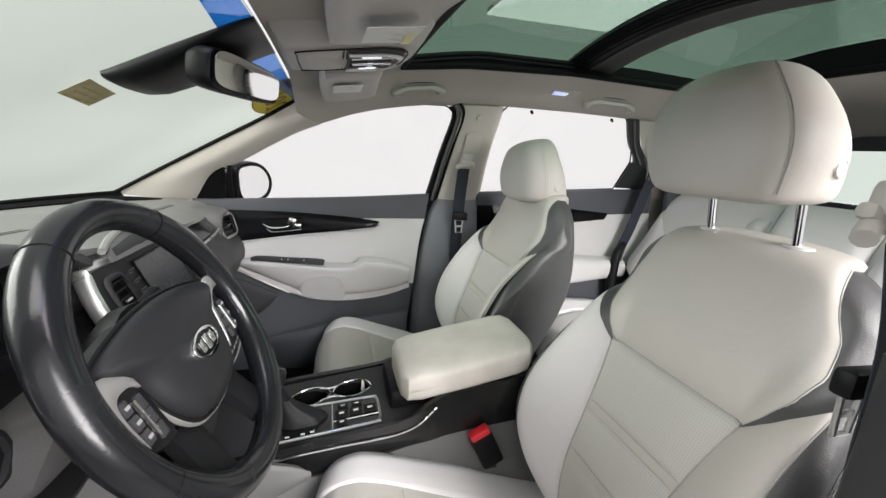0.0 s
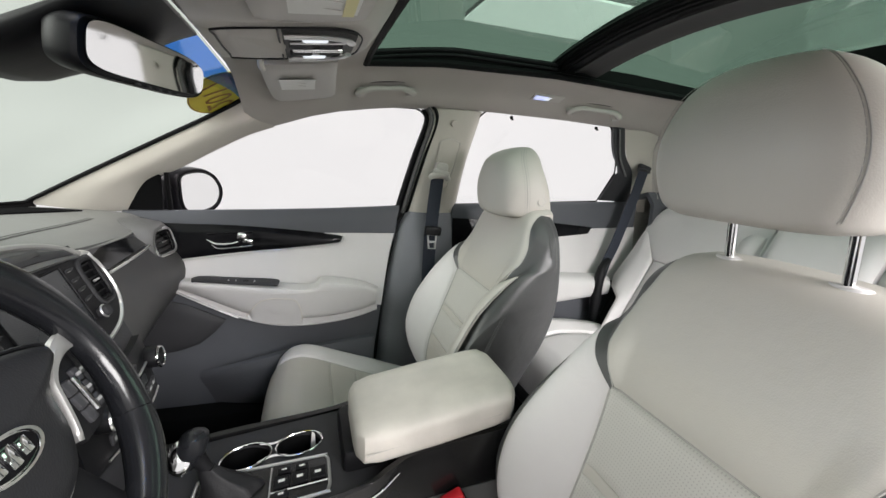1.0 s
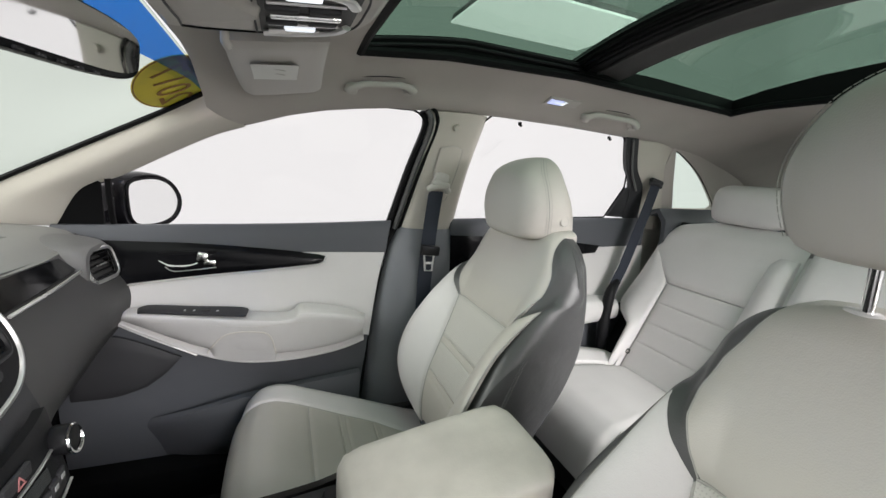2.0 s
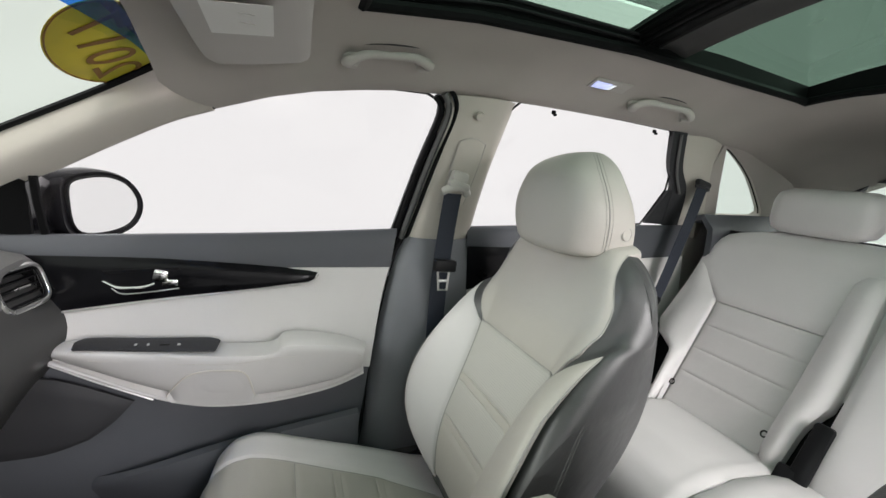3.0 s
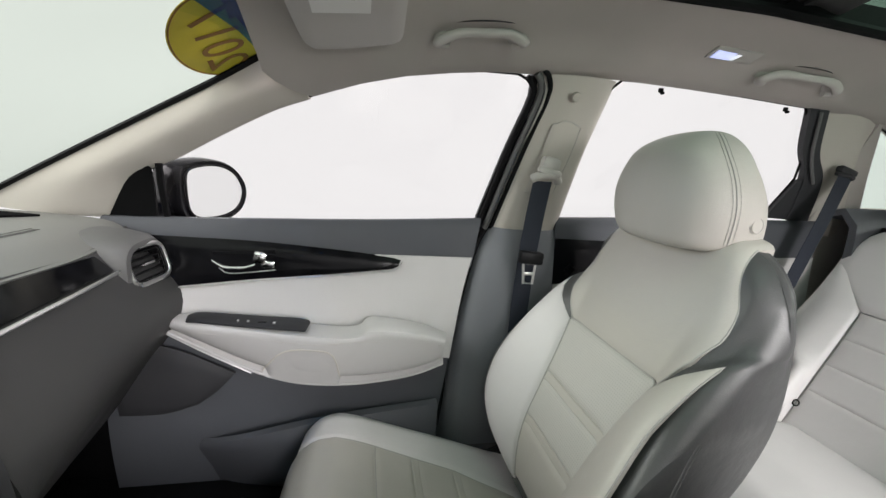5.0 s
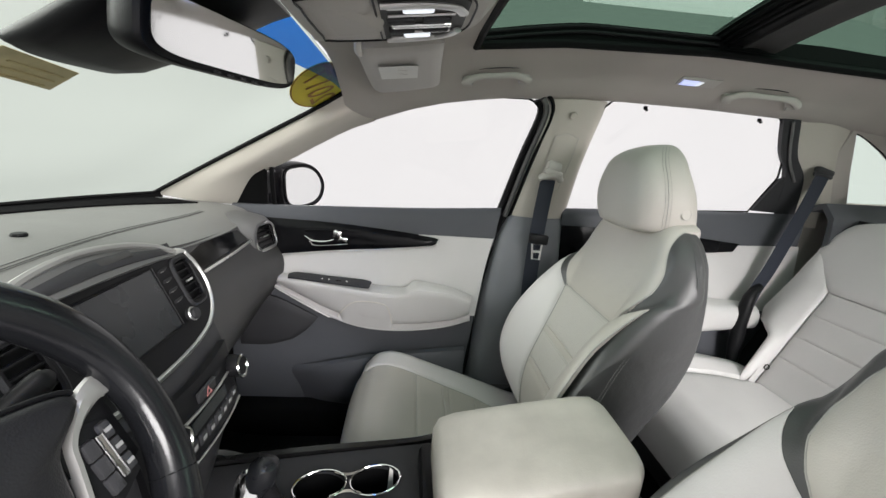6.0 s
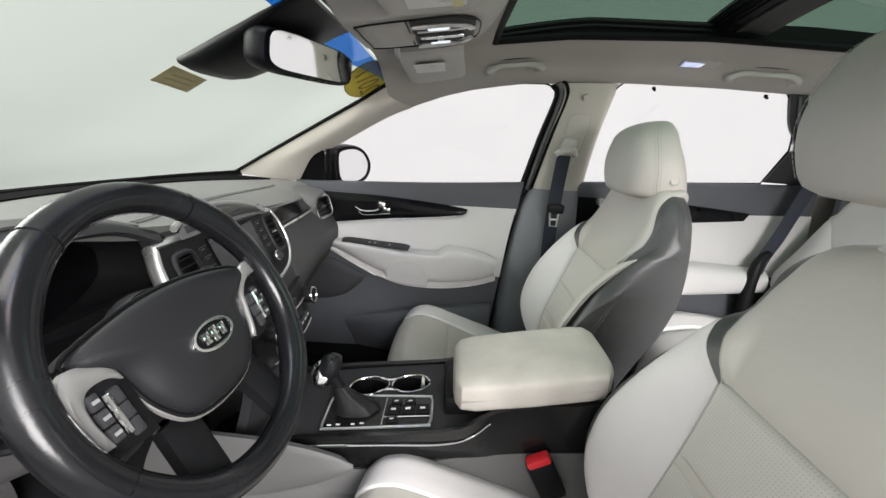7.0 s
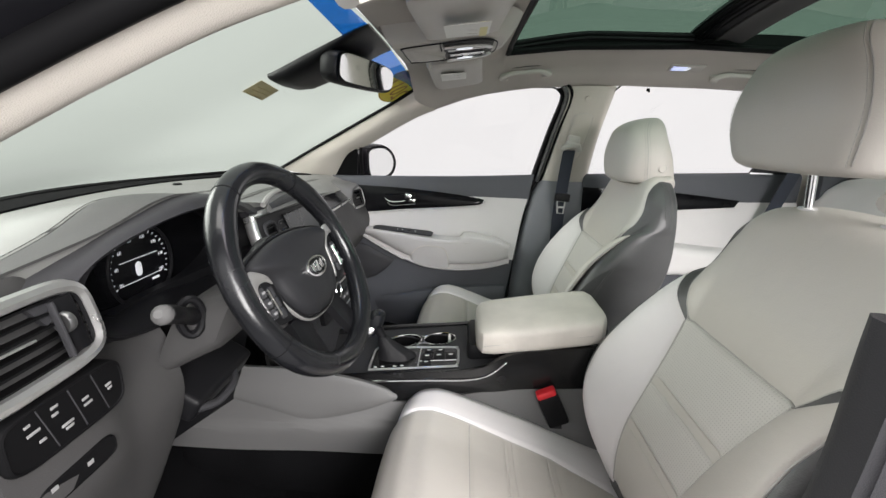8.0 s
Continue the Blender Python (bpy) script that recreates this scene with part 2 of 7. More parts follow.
def plate(outline, to3d, thick, normal, holes=(), bevel=0.0):
    """Flat outline (list of 2D points) with holes, laid into space and given thickness."""
    bm = bmesh.new()
    edges = []
    for loop in (outline, *holes):
        vs = [bm.verts.new(to3d(*p)) for p in loop]
        edges += [bm.edges.new((vs[i], vs[(i + 1) % len(vs)])) for i in range(len(vs))]
    bmesh.ops.triangle_fill(bm, use_beauty=True, use_dissolve=False, edges=edges)
    ext = bmesh.ops.extrude_face_region(bm, geom=bm.faces[:])
    bmesh.ops.translate(bm, vec=Vector(normal).normalized() * thick, verts=[v for v in ext["geom"] if isinstance(v, bmesh.types.BMVert)])
    if bevel:
        bmesh.ops.recalc_face_normals(bm, faces=bm.faces[:])
        sharp = [e for e in bm.edges if len(e.link_faces) == 2 and e.calc_face_angle(0) > 1.0]
        bmesh.ops.bevel(bm, geom=sharp, offset=bevel, segments=2, affect="EDGES", profile=0.5)
    return bm


def join(*bms):
    out = bmesh.new()
    for b in bms:
        me = bpy.data.meshes.new("tmp")
        b.to_mesh(me)
        b.free()
        out.from_mesh(me)
        bpy.data.meshes.remove(me)
    return out


def thing(name, at, label, category, group="", kind=""):
    """Empty at the base of a thing, in car axes."""
    ob = new(name)
    ob.empty_display_size = 0.05
    ob.location = (at[0], at[1], at[2] + H)
    return tagged(ob, label, category, group, kind)


def part(name, bm, mat, parent, label="", keep=True, sharp=38):
    """One mesh object of a thing or of a part; bm is in car axes."""
    if keep:
        bmesh.ops.translate(bm, vec=(0, 0, H), verts=bm.verts)
    bmesh.ops.recalc_face_normals(bm, faces=bm.faces[:])
    me = bpy.data.meshes.new(name)
    bm.to_mesh(me)
    bm.free()
    me.materials.append(mat)
    me.polygons.foreach_set("use_smooth", [True] * len(me.polygons))
    me.set_sharp_from_angle(angle=radians(sharp))
    ob = new(name, me)
    if parent:
        ob.parent = parent
        top = parent
        while top.parent:
            top = top.parent
        ob.matrix_parent_inverse = Matrix.Translation(top.location).inverted() if parent is top else Matrix.Identity(4)
    if label:
        ob["label"] = label
    return ob


def solo(name, bm, mat, label, category, kind="", group="", sharp=38):
    return tagged(part(name, bm, mat, None, "", True, sharp), label, category, group, kind)


# ---- shell of the car ----
def G(z):
    """Sideways place of the door glass at height z."""
    return 0.73 - 0.39 * (z + 0.168)


def mir(pts):
    return [(x, -y, z) for x, y, z in pts]


def side(pts, s):
    return [(x, s * y, z) for x, y, z in pts]


def along(table, x):
    a = np.array(table, float)
    return float(np.interp(x, a[:, 0], a[:, 1]))


solo("ground", box((1.3, 0, -H - 0.05), (6.8, 8.0, 0.1), 0), FLOORW, "grey painted booth floor, smooth and matt", "floor", "structure")
# added glowing panel, stands in for a pale patch seen through the roof glass
cl = thing("patch_panel", (2.0, 2.55, -H), "glowing panel standing in for a pale patch in the roof glass, on two added poles", "studio lamp")
part("diffuser", box((2.02, 2.52, 1.205), (1.30, 0.86, 0.02), 0.004), PANEL_W, cl, "glowing face of the stand-in panel")
part("housing", box((2.02, 2.52, 1.24), (1.29, 0.85, 0.04), 0.006), FLOORW, cl, "grey back of the stand-in panel")
# added supports of the panel, made to glow like the backdrop behind them
for a in (-0.6, 0.6):
    part("added_pole", rod((2.02 + a, 2.93, -H), (2.02 + a, 2.93, 1.225), 0.007, 10), POLE_W, cl, "slim added pole, glowing to match the backdrop")
    part("foot", box((2.02 + a, 2.93, -H + 0.01), (0.10, 0.30, 0.02), 0.004), FLOORW, cl)
solo("floor", join(box((0.7, 0, -0.97), (3.0, 1.48, 0.04), 0.01), sheet(surf([[(-0.35, -0.72, -0.95), (-0.62, -0.72, -0.86), (-0.80, -0.72, -0.6)], [(-0.35, 0.72, -0.95), (-0.62, 0.72, -0.86), (-0.80, 0.72, -0.6)]], 14, 8), 0.03, out=(1, 0, 1))),
     CARPET, "black carpet on the car floor and footwell", "floor", "structure")

SIDE_TOP = [(-0.1, 0.055), (-0.031, 0.069), (0.073, 0.105), (0.157, 0.126), (0.247, 0.141), (0.33, 0.152), (0.43, 0.157), (0.62, 0.166), (0.95, 0.164), (1.2, 0.156), (1.5, 0.13), (1.8, 0.06), (2.1, -0.06)]
MID_TOP = [(-0.1, 0.18), (0.0, 0.19), (0.1, 0.205), (0.2, 0.235), (0.4, 0.258), (0.75, 0.268), (1.3, 0.25), (1.7, 0.21), (2.1, 0.12)]
CROWN = [(0, 1), (0.3, 0.97), (0.385, 0.88), (0.42, 0.77), (0.45, 0.66), (0.5, 0.50), (0.53, 0.37), (0.56, 0.2), (0.59, 0.07), (0.62, 0)]
OPEN_X0, OPEN_X1, OPEN_Y = 0.2, 1.33, 0.385


def roof_z(x, y):
    lo, hi = along(SIDE_TOP, x), along(MID_TOP, x)
    return lo + (hi - lo) * along(CROWN, min(abs(y) / G(lo), 1) * 0.62)


def roof_patch(x0, x1, ya, yb, nx, ny):
    P = []
    for i in np.linspace(0, 1, ny):
        row = []
        f = abs(2 * i - 1) if yb - ya > 1.5 else 1
        cut = 0.078 * max(0, (f - 0.87) / 0.13) if i > 0.5 else 0.10 * max(0, (f - 0.7) / 0.3)
        for x in np.linspace(x0 + (cut if x0 < 0 else 0), x1, nx):
            lim = G(along(SIDE_TOP, x))
            a, b = (np.sign(v) * min(abs(v), lim) for v in (ya, yb))
            y = a + (b - a) * i
            row.append((x, y, roof_z(x, y)))
        P.append(row)
    return sheet(P, 0.012, out=(0, 0, -1))


solo("ceiling", join(roof_patch(-0.1, OPEN_X0, -1, 1, 16, 60), roof_patch(OPEN_X1, 2.1, -1, 1, 24, 60),
                     roof_patch(OPEN_X0, OPEN_X1, OPEN_Y, 1, 48, 24), roof_patch(OPEN_X0, OPEN_X1, -1, -OPEN_Y, 48, 24)),
     CLOTH, "greige woven headliner with a wide roof opening", "headliner", "structure")


# ---- panoramic roof ----
def crown(x, y):
    return 0.262 + 0.05 * (1 - (y / 0.4) ** 2) - 0.22 * max(0, 0.45 - x) ** 1.3 - 0.05 * max(0, x - 1.0)


roof = thing("sunroof", (0.75, 0, 0.25), "wide panoramic sunroof with dark green glass in a black frame", "sunroof")
for x0, x1 in ((0.15, 0.76), (0.86, 1.40)):
    part("pane", sheet([[(x, y, crown(x, y) + 0.035) for x in np.linspace(x0, x1, 14)] for y in np.linspace(-0.44, 0.44, 18)], 0.005), GLASS_R, roof, "dark green tinted roof glass")
for name, x0, x1, y0, y1, dz in (("front_rail", 0.14, 0.203, -0.41, 0.41, 0.0), ("rear_rail", 1.327, 1.39, -0.41, 0.41, 0.0), ("side_rail", 0.2, 1.33, 0.384, 0.43, 0.0), ("side_rail", 0.2, 1.33, -0.43, -0.384, 0.0)):
    P = np.array([[(x, y, crown(x, y) + 0.026) for x in np.linspace(x0, x1, 30)] for y in np.linspace(y0, y1, 8)])
    low = np.array([[roof_z(x, y) + 0.007 for x in np.linspace(x0, x1, 30)] for y in np.linspace(y0, y1, 8)])
    bm = bmesh.new()
    top_ = [[bm.verts.new(p) for p in r] for r in P]
    bot_ = [[bm.verts.new((p[0], p[1], max(z, p[2] - 0.07))) for p, z in zip(r, zr)] for r, zr in zip(P, low)]
    nv, nu = P.shape[:2]
    for i in range(nv - 1):
        for j in range(nu - 1):
            bm.faces.new((top_[i][j], top_[i][j + 1], top_[i + 1][j + 1], top_[i + 1][j]))
            bm.faces.new((bot_[i][j], bot_[i + 1][j], bot_[i + 1][j + 1], bot_[i][j + 1]))
    for j in range(nu - 1):
        for i in (0, nv - 1):
            bm.faces.new((top_[i][j], bot_[i][j], bot_[i][j + 1], top_[i][j + 1]))
    for i in range(nv - 1):
        for j in (0, nu - 1):
            bm.faces.new((top_[i][j], top_[i + 1][j], bot_[i + 1][j], bot_[i][j]))
    part(name, bm, RUBBER, roof, "black roof rail")
for y in (0.382, -0.382):
    part("opening_trim", tube([(x, y, roof_z(x, y) + 0.004) for x in np.linspace(0.2, 1.33, 30)], 0.010, 8), RUBBER, roof, "black edge trim of the roof opening")
for x in (0.203, 1.327):
    part("opening_trim", tube([(x, y, roof_z(x, y) + 0.004) for y in np.linspace(-0.385, 0.385, 24)], 0.010, 8), RUBBER, roof, "black edge trim of the roof opening")
for y in (0.376, -0.376):
    part("guide_rail", join(*[tube([(x, y, crown(x, y) + dz) for x in np.linspace(0.21, 0.74, 20)], 0.0035, 8) for dz in (0.004, 0.016)]), PLASTIC_B, roof, "ribbed black guide rail")
part("crossbar_rear", sheet([[(x, y, crown(0.8, y) + 0.005 + 0.004 * math.cos((x - 0.83) / 0.05 * 3.1)) for x in np.linspace(0.805, 0.885, 8)] for y in np.linspace(-0.41, 0.41, 20)], 0.006, out=(0, 0, -1)), PLASTIC_F, roof, "grey rear part of the crossbar")
part("crossbar", sheet([[(x, y, crown(0.8, y) + 0.028 - 0.018 * max(0.0, math.sin((x - 0.735) / 0.145 * math.pi)) ** 0.6) for x in np.linspace(0.735, 0.88, 14)] for y in np.linspace(-0.41, 0.41, 20)], 0.02, out=(0, 0, -1)), PLASTIC_B, roof, "black roof crossbar")
for k in range(4):
    x = 0.738 + 0.011 * k
    part("seal_rib", tube([(x, y, crown(0.8, y) + 0.018 - 0.004 * k) for y in np.linspace(-0.4, 0.4, 16)], 0.003, 6), RUBBER, roof)

# ---- windscreen ----
WS = [[(-0.69, 0.734, -0.178), (-0.53, 0.70, -0.09), (-0.34, 0.66, 0.012), (-0.19, 0.628, 0.092), (-0.09, 0.606, 0.150)],
      [(-0.80, 0.45, -0.174), (-0.63, 0.44, -0.092), (-0.46, 0.43, 0.0), (-0.30, 0.41, 0.09), (-0.105, 0.40, 0.172)],
      [(-0.93, 0, -0.176), (-0.75, 0, -0.105), (-0.55, 0, -0.003), (-0.38, 0, 0.08), (-0.11, 0, 0.19)]]
screen_grid = surf(WS + [mir(WS[1]), mir(WS[0])], 60, 48)
ws = thing("windscreen", (-0.69, 0, -0.18), "large raked windscreen, faintly green, with a blue shade band", "windscreen", kind="structure")
part("pane", sheet(screen_grid, 0.005, out=(-1, 0, 1)), GLASS_W, ws)
shade = []
for row in screen_grid:
    low_ = 55 + 2.0 * min(max(-row[-1][1] / 0.45, 0), 1) + 2.0 * min(max((row[-1][1] - 0.30) / 0.2, 0), 1)
    shade.append([[np.interp(j, np.arange(len(row)), row[:, c]) for c in range(3)] for j in np.linspace(low_, len(row) - 1, 5)])
part("shade_band", sheet(np.array(shade) - np.array([-0.003, 0, 0.010]), 0.001, out=(-1, 0, 1)), GLASS_BLUE, ws, "blue tinted sun band")
for k, sg in ((0, 1), (-1, -1)):
    part("edge_seal", tube(screen_grid[k] - np.array([0, 0.006 * sg, 0.006]), 0.006, 8), RUBBER, ws)
part("cowl_roll", tube(screen_grid[:, 0] + np.array([0.012, 0, -0.014]), 0.016, 8), RUBBER, ws, "black seal at the foot of the glass")
part("cowl_band", sheet(np.stack([screen_grid[:, j] + np.array([0.004, 0, -0.010]) for j in range(3)], 1), 0.003, out=(1, 0, 1)), RUBBER, ws, "black band at the foot of the glass")


WIN_F = [(-0.446, -0.206), (-0.388, -0.118), (-0.296, -0.067), (-0.201, -0.012), (-0.105, 0.039), (-0.031, 0.069)]
for s in (1, -1):
    a = [(-0.69, 0.73, -0.185), (-0.53, 0.696, -0.094), (-0.34, 0.656, 0.008), (-0.19, 0.624, 0.088), (-0.083, 0.602, 0.147)]
    c = [(x, G(z) + (0 if s > 0 else 0.010), z + (0 if s > 0 else 0.011)) for x, z in WIN_F]
    mid = [tuple(np.array(p) * 0.5 + np.array(q) * 0.5 + np.array((0.012, -0.024, -0.002) if s > 0 else (0.0, -0.004, 0.004))) for p, q in zip(cr(a, 6), cr(c, 6))]
    back = [tuple(np.array(q) + np.array((0.004, 0.022, 0.006) if s > 0 else (0.002, 0.034, 0.016))) for q in c]
    solo("pillar_trim", sheet(surf([side(a, s), side(mid, s), side(c, s), side(back, s)], 36, 18), 0.012, out=(0.2, -s, 0)), PILLAR, "beige cloth-covered windscreen pillar trim", "pillar trim", "structure")

# ---- side windows ----
WINDOW_F = [(-0.446, -0.206), (-0.388, -0.118), (-0.296, -0.067), (-0.201, -0.012), (-0.105, 0.039), (-0.031, 0.069), (0.073, 0.105), (0.157, 0.126), (0.247, 0.141), (0.318, 0.150), (0.39, 0.152), (0.42, 0.142), (0.43, 0.117), (0.402, -0.012), (0.368, -0.169), (0.1, -0.188), (-0.2, -0.199)]
WINDOW_R = [(0.585, -0.156), (0.592, -0.04), (0.603, 0.08), (0.612, 0.145), (0.632, 0.165), (0.706, 0.167), (0.948, 0.163), (1.14, 0.157), (1.17, 0.13), (1.23, 0.03), (1.245, -0.01), (1.215, -0.127), (0.9, -0.142)]
WINDOW_Q = [(1.395, 0.136), (1.43, 0.127), (1.475, 0.110), (1.54, 0.082), (1.607, 0.048), (1.665, 0.012), (1.72, -0.025), (1.765, -0.056), (1.780, -0.073), (1.765, -0.087), (1.54, -0.092), (1.47, 0.012), (1.42, 0.095)]


def grow(loop, d):
    p = np.array(loop, float)
    c = p.mean(0)
    t = np.roll(p, -1, 0) - np.roll(p, 1, 0)
    n = np.stack([t[:, 1], -t[:, 0]], 1)
    n /= np.linalg.norm(n, axis=1, keepdims=True)
    n *= np.sign(((p - c) * n).sum(1).mean())
    return p + n * d


def window(name, outline, mat, s, label, seal=0.003):
    w = thing(name, (outline[0][0], s * 0.72, -0.16), label, "window", kind="structure")
    part("pane", plate(grow(outline, 0.012), lambda x, z: (x, s * (G(z) + 0.014), z), 0.004, (0, s, 0.39)), mat, w)
    part("seal", tube([(x, s * (G(z) + 0.008), z) for x, z in grow(outline, 0.004)], seal, 8, closed=True), RUBBER, w, "black rubber seal")
    return w


for s, k in ((1, 0), (-1, 3)):
    if s > 0:
        window("window_1", WINDOW_F, GLASS_C, s, "clear front door window, closed")
    if s > 0:
        window("window_2", WINDOW_R, GLASS_C, s, "clear rear door window, closed")
    window("window_%d" % (k + 3), WINDOW_Q, GLASS_G, s, "small green-tinted quarter window")

# frame of the front door: black channel and door edge beside the middle pillar
solo("door_frame", join(tube([(x, G(z) - 0.004, z) for x, z in [(0.372, -0.19), (0.402, -0.012), (0.428, 0.105), (0.426, 0.134), (0.408, 0.150)]], 0.007, 8, 30),
                       tube([(x, G(z) - 0.016, z) for x, z in [(0.402, -0.192), (0.434, -0.012), (0.459, 0.105), (0.455, 0.146), (0.437, 0.164)]], 0.0055, 8, 24)), RUBBER, "black rubber channel round the front door window", "door frame", "structure")
solo("door_frame", sheet(surf([[(x, G(z) + 0.006, z) for x, z in [(0.352, -0.235), (0.395, -0.012), (0.424, 0.11), (0.418, 0.155)]], [(x, G(z) + 0.004, z) for x, z in [(0.42, -0.235), (0.455, -0.012), (0.475, 0.11), (0.475, 0.165)]]], 20, 6), 0.01, out=(0, -1, 0)), PLASTIC_D, "dark inner edge of the front door frame", "door frame", "structure")
solo("door_frame", tube([(x, G(z) - 0.013, z) for x, z in [(0.387, -0.192), (0.418, -0.012), (0.443, 0.105), (0.439, 0.140), (0.424, 0.157)]], 0.0075, 10, 30), PLASTIC_G, "grey door edge strip beside the middle pillar", "door frame", "structure")
solo("door_frame", tube([(x, G(z) - 0.0205, z) for x, z in [(0.389, -0.192), (0.420, -0.012), (0.445, 0.105), (0.441, 0.140)]], 0.0012, 6, 30), RUBBER, "thin dark line along the grey door edge strip", "door frame", "structure")
divider = thing("door_frame", (1.24, 0.68, -0.13), "black divider post and fixed corner panel of the rear door window", "door frame", kind="structure")
part("post", sheet(surf([[(1.145, G(0.157) - 0.006, 0.157), (1.20, G(0.06) - 0.006, 0.06), (1.262, G(-0.01) - 0.006, -0.01), (1.30, G(-0.13) - 0.006, -0.13)], [(1.195, G(0.156) - 0.012, 0.156), (1.25, G(0.06) - 0.012, 0.06), (1.32, G(-0.01) - 0.012, -0.01), (1.37, G(-0.13) - 0.012, -0.13)]], 20, 8), 0.02, out=(0, -1, 0)), PLASTIC_D, divider)
part("corner_panel", plate([(1.218, -0.125), (1.25, -0.02), (1.27, -0.01), (1.31, -0.128)], lambda x, z: (x, G(z) - 0.004, z), 0.012, (0, 1, 0.39)), PLASTIC_D, divider, "black triangular corner panel")
part("post_line", tube([(1.17, G(0.15) - 0.016, 0.15), (1.226, G(0.05) - 0.016, 0.05), (1.29, G(-0.02) - 0.016, -0.02)], 0.004, 6, 14), PLASTIC_G, divider)
for x, z in ((0.721, 0.163), (1.07, 0.156)):
    solo("sunshade_hook", join(box((x, G(z) - 0.006, z - 0.008), (0.011, 0.006, 0.010), 0.002), box((x + 0.002, G(z) - 0.010, z - 0.014), (0.006, 0.010, 0.006), 0.002)), RUBBER, "small black hook over the rear door window", "hook")

# ---- pillars ----
for s in (1, -1):
    pb = [[(0.437, 0.607, 0.158), (0.424, 0.662, -0.01), (0.398, 0.73, -0.19)], [(0.46, 0.588, 0.158), (0.45, 0.64, -0.01), (0.425, 0.70, -0.19)], [(0.52, 0.58, 0.16), (0.51, 0.625, -0.01), (0.50, 0.682, -0.19)], [(0.585, 0.588, 0.162), (0.572, 0.642, -0.01), (0.562, 0.705, -0.19)], [(0.618, 0.61, 0.164), (0.594, 0.672, -0.01), (0.588, 0.732, -0.17)]]
    if s < 0:
        pb = [[(x + 0.012, y, z * 0.78 if z < -0.1 else z) for x, y, z in c] for c in pb]
    solo("pillar_trim", sheet(surf([side(c, s) for c in pb], 24, 22), 0.012, out=(0, -s, 0)), PILLAR, "beige cloth-covered middle pillar trim with belt slot", "pillar trim", "structure")
    pl = [[(0.398, 0.735, -0.186), (0.362, 0.715, -0.26), (0.318, 0.70, -0.50), (0.297, 0.69, -0.72), (0.24, 0.69, -0.94)], [(0.42, 0.694, -0.186), (0.385, 0.672, -0.27), (0.345, 0.655, -0.50), (0.325, 0.645, -0.72), (0.28, 0.64, -0.94)], [(0.50, 0.676, -0.186), (0.48, 0.654, -0.28), (0.46, 0.642, -0.50), (0.45, 0.64, -0.72), (0.44, 0.64, -0.94)], [(0.565, 0.70, -0.186), (0.56, 0.675, -0.28), (0.555, 0.66, -0.50), (0.56, 0.66, -0.72), (0.58, 0.66, -0.94)], [(0.59, 0.735, -0.186), (0.59, 0.71, -0.28), (0.59, 0.70, -0.50), (0.60, 0.70, -0.72), (0.64, 0.70, -0.94)]]
    if s < 0:
        pl = [[(x + 0.05 * (0.60 - x) / 0.24, y - 0.005, z + 0.04 if z > -0.2 else z) for x, y, z in c] for c in pl]
        pl[0], pl[1] = [(0.400, 0.705, -0.135), (0.395, 0.705, -0.30), (0.375, 0.70, -0.50), (0.35, 0.69, -0.72), (0.31, 0.69, -0.94)], [(0.407, 0.664, -0.135), (0.410, 0.660, -0.30), (0.39, 0.652, -0.50), (0.365, 0.645, -0.72), (0.33, 0.64, -0.94)]
    # same trim both sides: paler and darker colours stand in for the light
    solo("pillar_trim", sheet(surf([side(c, s) for c in pl], 30, 20), 0.012, out=(0, -s, 0)), SLATE_LIT if s > 0 else PLASTIC_D, "slate plastic lower middle pillar", "pillar trim", "structure")
    solo("door_seal", tube(side([(0.395, 0.735, -0.19), (0.352, 0.712, -0.27), (0.308, 0.697, -0.50), (0.288, 0.688, -0.72), (0.25, 0.685, -0.92)] if s > 0 else [(0.43, 0.725, -0.08), (0.42, 0.722, -0.27), (0.40, 0.72, -0.50), (0.38, 0.71, -0.72), (0.34, 0.70, -0.92)], s), 0.010, 8, 30), RUBBER, "black rubber door seal beside the pillar", "seal", "structure")
    pc = [[(1.205, 0.610, 0.156), (1.27, 0.645, 0.06), (1.35, 0.69, -0.06), (1.40, 0.725, -0.17)], [(1.26, 0.592, 0.155), (1.33, 0.63, 0.06), (1.40, 0.672, -0.06), (1.45, 0.70, -0.17)], [(1.31, 0.59, 0.15), (1.37, 0.63, 0.06), (1.43, 0.672, -0.06), (1.46, 0.70, -0.17)], [(1.375, 0.608, 0.142), (1.41, 0.642, 0.06), (1.475, 0.688, -0.06), (1.52, 0.715, -0.17)]]
    solo("pillar_trim", sheet(surf([side(c, s) for c in pc], 24, 16), 0.012, out=(0, -s, 0)), PILLAR, "beige rear pillar trim behind the rear door", "pillar trim", "structure")
    quarter = [(1.38, 0.155), (1.6, 0.115), (1.85, 0.045), (2.1, -0.06), (2.1, -0.55), (1.38, -0.55), (1.38, -0.14)]
    solo("wall_rear_side", plate(quarter, lambda x, z: (x, s * (G(max(z, -0.2)) - 0.006), z), 0.03, (0, s, 0.39), [WINDOW_Q[::-1]]), CLOTH, "greige cloth quarter trim round a small window", "side trim", "structure")
    solo("trim", sheet(surf([side([(1.40, 0.705, -0.10), (1.7, 0.69, -0.096), (2.08, 0.66, -0.09)], s), side([(1.40, 0.60, -0.115), (1.7, 0.59, -0.11), (2.08, 0.58, -0.105)], s), side([(1.40, 0.60, -0.55), (1.7, 0.60, -0.55), (2.08, 0.59, -0.55)], s)], 14, 10), 0.02, out=(0, -s, 0)), PLASTIC_M, "dark grey load-bay side trim below the quarter window", "side trim", "structure")
